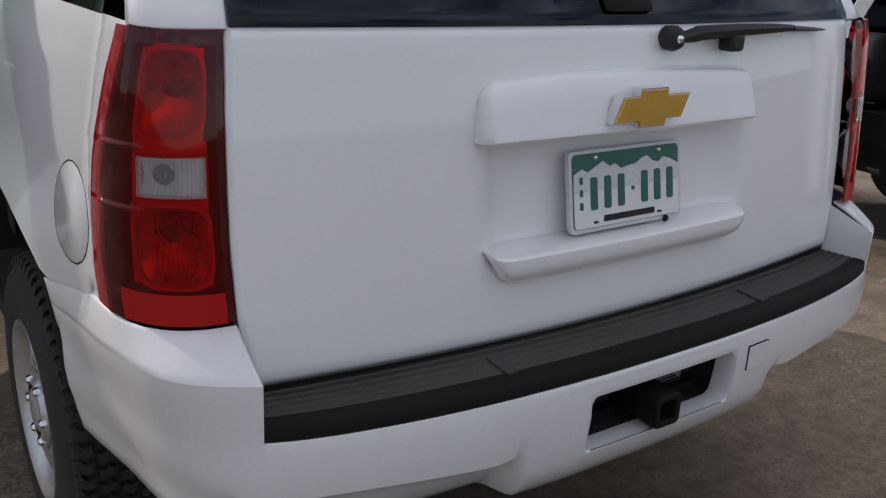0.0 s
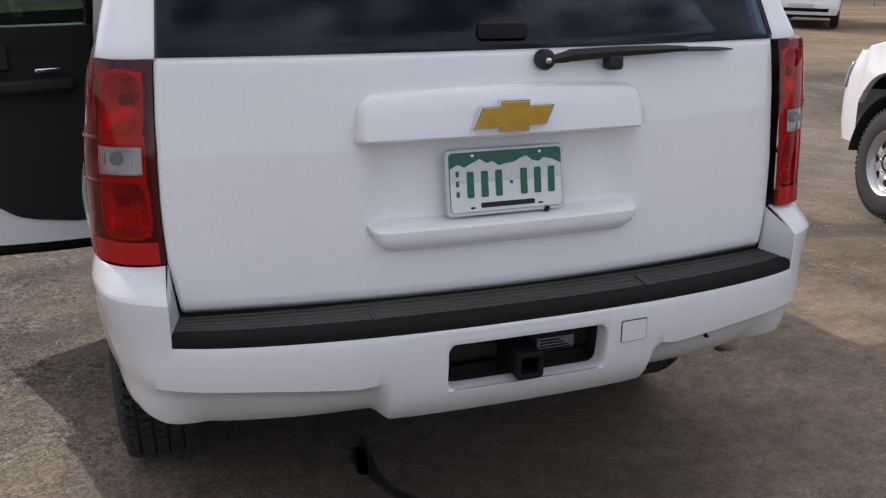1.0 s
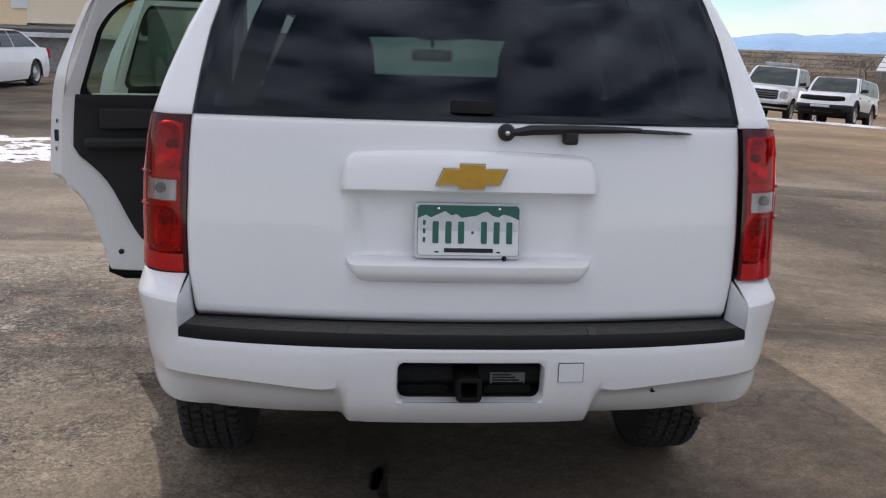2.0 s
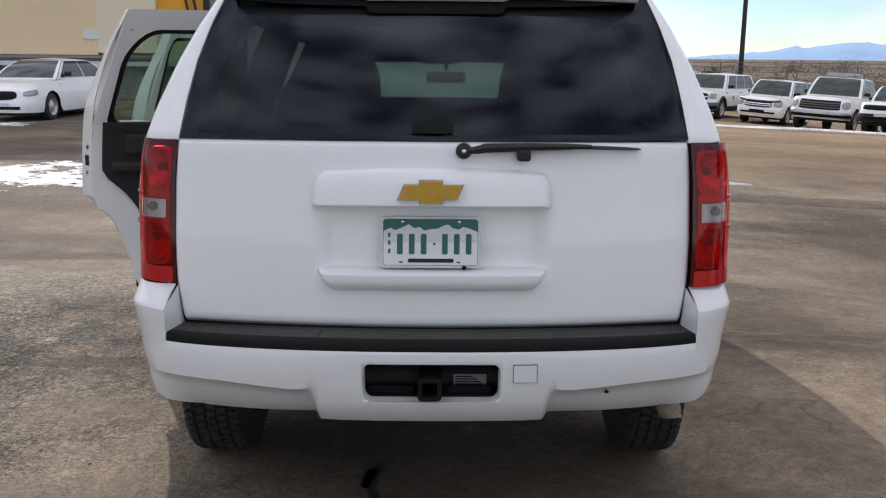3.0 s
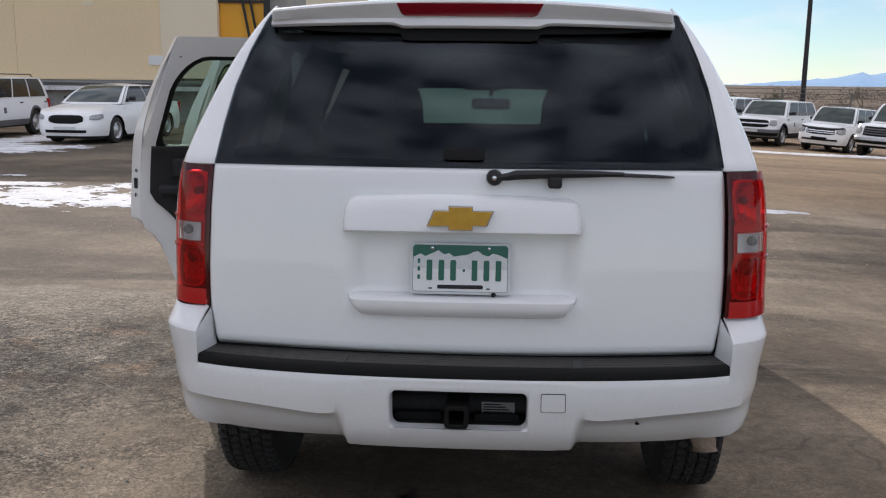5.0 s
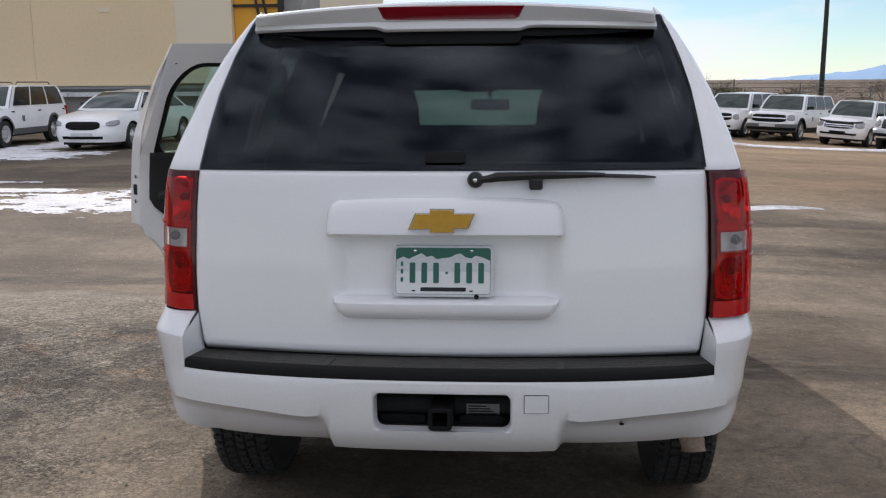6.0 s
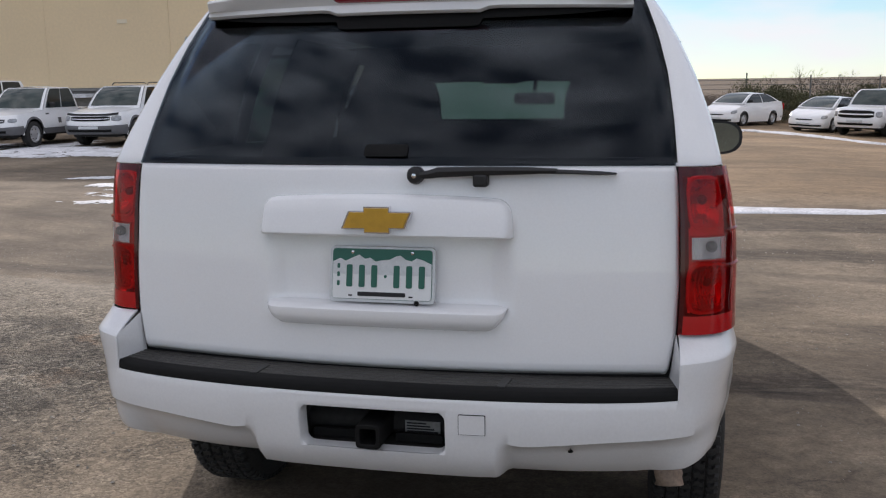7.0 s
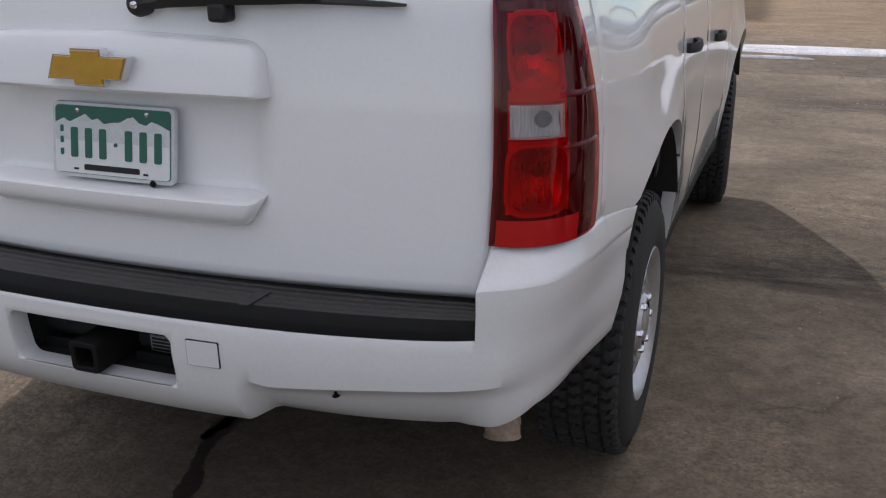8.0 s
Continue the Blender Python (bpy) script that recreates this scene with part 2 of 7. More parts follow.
def tube(points, radius, sides=10, bm=None, taper=None, cap=True):
    """A round rod along points."""
    bm = bm or bmesh.new()
    pts = [Vector(p) for p in points]
    rings = []
    for i, p in enumerate(pts):
        way = (pts[min(i + 1, len(pts) - 1)] - pts[max(i - 1, 0)]).normalized()
        side = way.cross(Vector((0, 0, 1)) if abs(way.z) < 0.9 else Vector((1, 0, 0))).normalized()
        up = side.cross(way)
        r = radius if taper is None else lerp(radius, taper, i / (len(pts) - 1))
        rings.append([bm.verts.new(p + side * r * math.cos(a) + up * r * math.sin(a)) for a in (2 * math.pi * k / sides for k in range(sides))])
    for a, b in zip(rings, rings[1:]):
        for k in range(sides):
            bm.faces.new((a[k], a[(k + 1) % sides], b[(k + 1) % sides], b[k]))
    if cap:
        bm.faces.new(rings[0])
        bm.faces.new(rings[-1][::-1])
    return bm


def turned(profile, axis_point, axis="x", sides=40, flip=1, bm=None):
    """A turned body: profile of (along, radius) pairs round an axis through axis_point."""
    bm = bm or bmesh.new()
    ax = Vector(axis_point)
    rings = []
    for along, r in profile:
        ring = []
        for k in range(sides):
            a = 2 * math.pi * k / sides
            c, s = r * math.cos(a), r * math.sin(a)
            off = {"x": (along * flip, c, s), "y": (c, along * flip, s), "z": (c, s, along * flip)}[axis]
            ring.append(bm.verts.new(ax + Vector(off)))
        rings.append(ring)
    for a, b in zip(rings, rings[1:]):
        for k in range(sides):
            bm.faces.new((a[k], a[(k + 1) % sides], b[(k + 1) % sides], b[k]))
    bmesh.ops.recalc_face_normals(bm, faces=bm.faces[:])
    return bm


def soft_rect(x0, x1, z0, z1, r, n=5):
    """Rounded rectangle outline."""
    pts = []
    for cx, cz, a0 in ((x1 - r, z1 - r, 0), (x0 + r, z1 - r, 90), (x0 + r, z0 + r, 180), (x1 - r, z0 + r, 270)):
        for i in range(n):
            a = radians(a0 + 90 * i / (n - 1))
            pts.append((cx + r * math.cos(a), cz + r * math.sin(a)))
    return pts


# ---- ground ----


def ground_z(x, y):
    """Level by the near vehicle's back, dipping ahead of it and falling away to the far row's side."""
    dip = -0.034 * (min(max(y, 0.9), 6.0) - 0.9) * smooth01(13, 6, y) * smooth01(-9, -4, x)
    fall = table(((1.9, 0.0), (2.6, -0.01), (4.0, -0.11), (5.5, -0.24), (9.0, -0.62), (17.0, -1.1), (40.0, -1.3)), x)
    beyond = table(((4.0, 0.0), (6.0, -0.10), (17.0, -0.50), (40.0, -0.9)), x)
    far = table(((-9.0, 0.0), (0.0, -0.42), (6.2, -0.54), (8.6, -0.68), (10.4, -0.72), (12.2, -0.74), (14.0, -0.86), (17.0, -1.1), (40.0, -1.3)), x)
    return dip + lerp(lerp(fall, beyond, smooth01(5.0, 9.0, y)), far, smooth01(20.0, 32.0, y)) * smooth01(-6, 0, y)


def ground_material():
    m = bpy.data.materials.new("worn_asphalt_and_dirt")
    m.use_nodes = True
    n, l = m.node_tree.nodes, m.node_tree.links
    b = n["Principled BSDF"]
    b.inputs["Roughness"].default_value = 0.9
    geo = n.new("ShaderNodeNewGeometry")

    def noise_at(scale, detail=5, stretch=(1, 1, 1), rough=0.55):
        mp = n.new("ShaderNodeMapping")
        mp.inputs["Scale"].default_value = stretch
        t = n.new("ShaderNodeTexNoise")
        t.inputs["Scale"].default_value = scale
        t.inputs["Detail"].default_value = detail
        t.inputs["Roughness"].default_value = rough
        l.new(geo.outputs["Position"], mp.inputs["Vector"])
        l.new(mp.outputs[0], t.inputs["Vector"])
        return t.outputs["Fac"]

    def ramp(src, a, c0, c, c1):
        r = n.new("ShaderNodeValToRGB")
        r.color_ramp.elements[0].position, r.color_ramp.elements[0].color = a, (*c0, 1)
        r.color_ramp.elements[1].position, r.color_ramp.elements[1].color = c, (*c1, 1)
        l.new(src, r.inputs[0])
        return r.outputs[0]

    def mix(fac, a, c, mode="MIX"):
        x = n.new("ShaderNodeMixRGB")
        x.blend_type = mode
        if isinstance(fac, float):
            x.inputs[0].default_value = fac
        else:
            l.new(fac, x.inputs[0])
        for i, s in ((1, a), (2, c)):
            if isinstance(s, tuple):
                x.inputs[i].default_value = (*s, 1)
            else:
                l.new(s, x.inputs[i])
        return x.outputs[0]

    sep = n.new("ShaderNodeSeparateXYZ")
    l.new(geo.outputs["Position"], sep.inputs[0])

    def math_(op, a_, c_):
        x = n.new("ShaderNodeMath")
        x.operation = op
        for i_, s_ in ((0, a_), (1, c_)):
            if isinstance(s_, (int, float)):
                x.inputs[i_].default_value = s_
            else:
                l.new(s_, x.inputs[i_])
        return x.outputs[0]

    def spread(src, lo, hi):
        r = n.new("ShaderNodeMapRange")
        r.inputs[1].default_value, r.inputs[2].default_value = lo, hi
        l.new(src, r.inputs[0])
        return r.outputs[0]

    wobble = noise_at(1.3, 4)
    wobble2 = noise_at(5.0, 4)

    def stain(cx, cy, rx, ry, soft=0.5):
        """A ragged elliptical area."""
        u = math_("POWER", math_("ABSOLUTE", math_("DIVIDE", math_("SUBTRACT", sep.outputs["X"], cx), rx), 0), 2.0)
        v = math_("POWER", math_("ABSOLUTE", math_("DIVIDE", math_("SUBTRACT", sep.outputs["Y"], cy), ry), 0), 2.0)
        q = math_("ADD", math_("ADD", u, v), math_("ADD", math_("MULTIPLY", math_("SUBTRACT", wobble, 0.5), 2.6), math_("MULTIPLY", math_("SUBTRACT", wobble2, 0.5), 1.2)))
        return spread(q, 1.0 + soft, 1.0 - soft)

    base = ramp(noise_at(0.5, 6), 0.36, (0.084, 0.069, 0.054), 0.62, (0.196, 0.166, 0.131))
    bands = ramp(noise_at(0.62, 6, (0.30, 1.0, 1.0), 0.58), 0.51, (1, 1, 1), 0.62, (0.46, 0.43, 0.39))
    col = mix(0.36, base, bands, "MULTIPLY")
    grey = stain(-3.7, 2.25, 2.4, 2.0, 0.8)
    col = mix(grey, col, ramp(noise_at(2.2, 6, rough=0.65), 0.38, (0.054, 0.050, 0.045), 0.62, (0.172, 0.160, 0.141)))
    pale = stain(-4.7, 4.15, 2.5, 0.75, 0.22)
    col = mix(math_("MULTIPLY", pale, 0.85), col, (0.196, 0.180, 0.156))
    rust = math_("MULTIPLY", stain(-2.3, 2.9, 0.9, 0.8, 0.9), spread(noise_at(3.2, 4), 0.56, 0.70))
    col = mix(math_("MULTIPLY", rust, 0.5), col, (0.30, 0.17, 0.09))
    for cx, cy, rx, ry, k in ((-4.2, 5.35, 2.6, 0.20, 0.62), (-5.0, 6.1, 2.6, 0.5, 0.45), (-5.0, 8.2, 2.2, 0.45, 0.45), (-7.8, 13.5, 4.0, 1.1, 0.55), (2.0, 2.52, 1.2, 0.10, 0.75), (3.4, 2.5, 1.0, 0.16, 0.55), (1.6, 2.7, 0.6, 0.2, 0.4), (2.6, 4.1, 0.8, 0.16, 0.40),
                              (4.6, 9.0, 4.5, 0.28, 0.55), (4.4, 7.4, 3.0, 0.22, 0.50), (2.9, 6.3, 0.9, 0.14, 0.45), (-1.9, 2.1, 0.9, 0.10, 0.6), (-2.9, 0.9, 0.5, 0.35, 0.5), (-3.3, 1.5, 0.5, 0.3, 0.4), (-14.0, 18.0, 9.0, 1.6, 0.6), (12.0, 9.6, 5.0, 0.3, 0.5)):
        col = mix(math_("MULTIPLY", stain(cx, cy, rx, ry), k), col, (0.060, 0.050, 0.042))
    # dark wet joints: sharp near edge, ragged far edge
    for yc, lean, x0, x1, wide, k in ((2.50, 0.03, 0.8, 2.4, 0.42, 0.85), (2.62, -0.03, 1.9, 3.6, 0.55, 0.70), (5.22, 0.02, -5.6, -2.2, 0.50, 0.75), (4.20, -0.10, 1.9, 3.0, 0.20, 0.5), (7.05, 0.02, 1.4, 6.5, 0.55, 0.6), (8.6, 0.01, 1.0, 7.5, 0.40, 0.6)):
        v = math_("ADD", math_("SUBTRACT", sep.outputs["Y"], math_("ADD", math_("MULTIPLY", sep.outputs["X"], lean), yc - lean * (x0 + x1) / 2)), math_("MULTIPLY", math_("SUBTRACT", wobble2, 0.5), 0.12))
        ends = math_("MULTIPLY", spread(math_("ADD", sep.outputs["X"], wobble2), x0 + 0.3, x0 + 0.8), spread(math_("ADD", sep.outputs["X"], wobble2), x1 + 0.7, x1 + 0.2))
        area = math_("MULTIPLY", math_("MULTIPLY", spread(v, 0.0, 0.035), spread(math_("ADD", v, math_("MULTIPLY", math_("SUBTRACT", wobble, 0.5), wide * 2.4)), wide, wide * 0.35)), ends)
        col = mix(math_("MULTIPLY", area, k), col, ramp(noise_at(7.0, 6, (0.35, 1.6, 1), 0.7), 0.40, (0.034, 0.028, 0.023), 0.62, (0.105, 0.088, 0.070)))
    far = spread(sep.outputs["Y"], 9.8, 12.0)
    side = spread(sep.outputs["X"], -3.5, 0.5)
    dirt = ramp(noise_at(0.22, 6, (0.45, 1.2, 1), 0.6), 0.34, (0.118, 0.086, 0.056), 0.66, (0.262, 0.194, 0.126))
    col = mix(math_("MULTIPLY", far, side), col, dirt)
    # trodden tan dirt, also lightened to lift the vehicle's shade on this side
    trod_lift = stain(2.5, -0.1, 1.7, 1.9, 0.8)
    col = mix(math_("MULTIPLY", trod_lift, 0.75), col, ramp(noise_at(1.6, 6, rough=0.65), 0.34, (0.150, 0.122, 0.092), 0.66, (0.235, 0.195, 0.150)))
    # shade behind the rear bumper, painted into the ground as a ragged dark patch
    rear_shade = stain(-0.05, 0.0, 1.2, 1.15, 0.6)
    col = mix(math_("MULTIPLY", rear_shade, 0.55), col, (0.060, 0.051, 0.043))
    # brown scrub land beyond the fence
    wild = spread(math_("ADD", sep.outputs["Y"], math_("MULTIPLY", sep.outputs["X"], 0.42)), 49.5, 52.5)
    col = mix(wild, col, ramp(noise_at(0.12, 6, (0.4, 1, 1), 0.7), 0.3, (0.075, 0.058, 0.042), 0.7, (0.160, 0.122, 0.085)))
    # cracks
    crack = n.new("ShaderNodeTexVoronoi")
    crack.feature = "DISTANCE_TO_EDGE"
    crack.inputs["Scale"].default_value = 0.42
    warp = n.new("ShaderNodeMixRGB")
    warp.inputs[0].default_value = 0.10
    nz = n.new("ShaderNodeTexNoise")
    nz.inputs["Scale"].default_value = 1.6
    nz.inputs["Detail"].default_value = 6
    l.new(geo.outputs["Position"], nz.inputs["Vector"])
    l.new(geo.outputs["Position"], warp.inputs[1])
    sc = n.new("ShaderNodeVectorMath")
    sc.operation = "SCALE"
    sc.inputs["Scale"].default_value = 9.0
    l.new(nz.outputs["Color"], sc.inputs[0])
    l.new(sc.outputs[0], warp.inputs[2])
    l.new(warp.outputs[0], crack.inputs["Vector"])
    line = spread(crack.outputs["Distance"], 0.010, 0.0)
    line = math_("MULTIPLY", line, spread(noise_at(0.6, 3), 0.48, 0.60))
    col = mix(math_("MULTIPLY", line, 0.5), col, (0.05, 0.042, 0.035))
    # aggregate: gravelly beside the vehicle, trodden smooth behind and beyond it
    stony = math_("ADD", math_("MULTIPLY", grey, 1.0), math_("MULTIPLY", spread(noise_at(0.8, 5), 0.46, 0.64), 0.25))
    cell = n.new("ShaderNodeTexVoronoi")
    cell.inputs["Scale"].default_value = 96
    jit = n.new("ShaderNodeTexNoise")
    jit.inputs["Scale"].default_value = 40
    l.new(geo.outputs["Position"], jit.inputs["Vector"])
    jog = n.new("ShaderNodeVectorMath")
    jog.operation = "MULTIPLY_ADD"
    jog.inputs[1].default_value = (0.016, 0.016, 0.016)
    l.new(jit.outputs["Color"], jog.inputs[0])
    l.new(geo.outputs["Position"], jog.inputs[2])
    l.new(jog.outputs[0], cell.inputs["Vector"])
    tone = n.new("ShaderNodeSeparateXYZ")
    l.new(cell.outputs["Color"], tone.inputs[0])
    grit = ramp(tone.outputs["X"], 0.0, (0.30, 0.29, 0.28), 1.0, (1.76, 1.75, 1.72))
    col = mix(math_("ADD", math_("MULTIPLY", stony, 0.75), 0.22), col, grit, "MULTIPLY")
    coarse = n.new("ShaderNodeTexVoronoi")
    coarse.inputs["Scale"].default_value = 38
    l.new(jog.outputs[0], coarse.inputs["Vector"])
    stone = n.new("ShaderNodeSeparateXYZ")
    l.new(coarse.outputs["Color"], stone.inputs[0])
    lumps = ramp(stone.outputs["X"], 0.0, (0.34, 0.34, 0.34), 1.0, (1.72, 1.71, 1.70))
    col = mix(math_("MULTIPLY", math_("MULTIPLY", stony, spread(noise_at(4.0, 4), 0.36, 0.52)), 0.9), col, lumps, "MULTIPLY")
    mid = ramp(noise_at(13, 7, rough=0.75), 0.34, (0.70, 0.69, 0.67), 0.66, (1.28, 1.27, 1.26))
    col = mix(0.8, col, mid, "MULTIPLY")
    scuff = ramp(noise_at(2.2, 6, (0.7, 1.2, 1), 0.65), 0.38, (0.80, 0.80, 0.80), 0.64, (1.18, 1.17, 1.15))
    col = mix(0.7, col, scuff, "MULTIPLY")
    col = mix(1.0, col, (1.24, 1.18, 1.10), "MULTIPLY")
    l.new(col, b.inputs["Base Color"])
    b.inputs["Specular IOR Level"].default_value = 0.3
    bp = n.new("ShaderNodeBump")
    bp.inputs["Distance"].default_value = 0.008
    l.new(math_("ADD", math_("MULTIPLY", stony, 0.9), 0.06), bp.inputs["Strength"])
    l.new(math_("ADD", math_("SUBTRACT", tone.outputs["Y"], cell.outputs["Distance"]), math_("MULTIPLY", stone.outputs["Y"], 1.2)), bp.inputs["Height"])
    bp2 = n.new("ShaderNodeBump")
    bp2.inputs["Strength"].default_value = 0.28
    bp2.inputs["Distance"].default_value = 0.05
    l.new(noise_at(3.5, 5), bp2.inputs["Height"])
    l.new(bp2.outputs[0], bp.inputs["Normal"])
    l.new(bp.outputs[0], b.inputs["Normal"])
    return m


def axis_lines(near, step, far):
    v, s, out = near, step, []
    while v < far:
        out.append(v)
        v += s
        if abs(v) > 20:
            s *= 1.35
    return out + [far]


pos = axis_lines(0, 0.5, 3500)
xs = [-v for v in pos[:0:-1]] + pos
gb = bmesh.new()
rows_ = [[gb.verts.new((x, y, ground_z(x, y))) for x in xs] for y in xs]
for ra, rb in zip(rows_, rows_[1:]):
    for i in range(len(xs) - 1):
        gb.faces.new((ra[i], ra[i + 1], rb[i + 1], rb[i]))
tagged(finish("ground", gb, ground_material()), "worn brown-grey asphalt lot with gravel, dirt and dark wet bands", "ground", kind="structure")

# ---- the white sport utility vehicle ----
GATE_X = ((0.80, 0.805), (0.84, 0.812), (0.967, 0.834), (1.1, 0.838), (1.30, 0.832), (1.43, 0.822), (1.55, 0.810), (1.68, 0.790), (1.80, 0.757), (1.90, 0.718), (1.97, 0.685))
SIDE_X = ((0.42, 0.95), (0.6, 0.975), (0.75, 0.990), (0.9, 0.992), (1.0, 0.996), (1.12, 0.998), (1.23, 0.992), (1.35, 0.972), (1.43, 0.952), (1.525, 0.930), (1.60, 0.906), (1.68, 0.876), (1.79, 0.824), (1.87, 0.778), (1.91, 0.750), (1.945, 0.720), (1.965, 0.690))
LAMP_REACH = ((0.95, 0.180), (1.03, 0.196), (1.15, 0.178), (1.28, 0.140), (1.43, 0.084), (1.60, 0.11), (1.96, 0.10))
AXLE_R, AXLE_F, WHEEL_R = 0.930, 3.88, 0.400
ARCH, ARCH_H = 0.545, 0.610
YAW, DIP = 0.0175, 0.034


def gate_y(x, z):
    h, a = z - 1.432, z - 0.78
    return (-0.070 + 0.080 * a + 0.036 * a * a + 0.0045 * smooth01(1.390, 1.432, z) if h < 0 else 0.002 + 0.60 * h + 0.14 * h * h) + 0.080 * x * x


def side_x(y, z):
    w = table(SIDE_X, z) + 0.026 * smooth01(0.25, 0.75, y) * smooth01(1.5, 1.3, z)
    for axle in (AXLE_R, AXLE_F):
        w += 0.046 * math.exp(-((y - axle) / 0.46) ** 2) * smooth01(1.16, 0.92, z)
    if z > 1.43:
        w += 0.03 * smooth01(0.7, 2.0, y) * smooth01(1.43, 1.9, z)
    return w * (1 - 0.16 * smooth01(3.9, 5.1, y) ** 2)


def arch_z(y, floor):
    for axle in (AXLE_R, AXLE_F):
        d = abs(y - axle)
        if d < ARCH:
            return max(floor, WHEEL_R + ARCH_H * (1 - (d / ARCH) ** 2.4) ** (1 / 2.4))
    return floor


def corner(s, z, reach=0.25, out=0.0, x_in=0.010):
    """Rear corner from the gate's edge (s = 0) round to the side (s = 1)."""
    ax, bx = table(GATE_X, z) + x_in, side_x(0.25, z)
    ay = gate_y(ax, z)
    by = ay + min(reach, table(LAMP_REACH, z))
    a = s * math.pi / 2
    x, y = ax + (bx - ax) * math.sin(a) ** 0.9, by - (by - ay) * math.cos(a) ** 0.9
    return Vector((x + out * math.sin(a), y - out * math.cos(a), z))


def bumper_plan(s):
    """Outer line of the bumper from the middle (s = 0) to the wheel arch (s = 1), right half."""
    pts = ((0, -0.212), (0.25, -0.208), (0.50, -0.190), (0.70, -0.160), (0.83, -0.125), (0.905, -0.082), (0.957, -0.015), (0.986, 0.08), (1.005, 0.22), (1.020, 0.38), (1.030, 0.52), (1.040, 0.66))
    t = s * (len(pts) - 1)
    i = min(int(t), len(pts) - 2)
    t -= i
    p = [Vector(pts[max(0, min(len(pts) - 1, j))]) for j in (i - 1, i, i + 1, i + 2)]
    if i == 0:
        p[0] = Vector((-pts[1][0], pts[1][1]))
    return 0.5 * (2 * p[1] + (p[2] - p[0]) * t + (2 * p[0] - 5 * p[1] + 4 * p[2] - p[3]) * t * t + (3 * p[1] - p[0] - 3 * p[2] + p[3]) * t ** 3)


def bumper_lean(p, z):
    """The bumper's ends lean out towards their upper crease."""
    return 0.018 * smooth01(0.87, 0.96, p.x) * smooth01(0.45, 0.15, p.y) * max(-1.0, min(1.0, (z - 0.80) / 0.10))


def crease_top(y):
    """Height of the bumper's upper crease, cut by the wheel arch."""
    zt = 0.906 if y <= 0.0 else lerp(0.906, 0.838, smooth01(0.0, 0.66, y))
    return max(zt, arch_z(y, 0.0)) if y > 0.0 else zt


def plan_at_x(x):
    lo, hi = 0.0, 0.75
    for _ in range(30):
        mid = (lo + hi) / 2
        if bumper_plan(mid).x < abs(x):
            lo = mid
        else:
            hi = mid
    return bumper_plan(lo)


def pad_z(x):
    return 0.828 + 0.003 * (x / 0.82) ** 2


def mirrored(bm, sx):
    if sx < 0:
        for v in bm.verts:
            v.co.x = -v.co.x
        bmesh.ops.reverse_faces(bm, faces=bm.faces[:])
    return bm


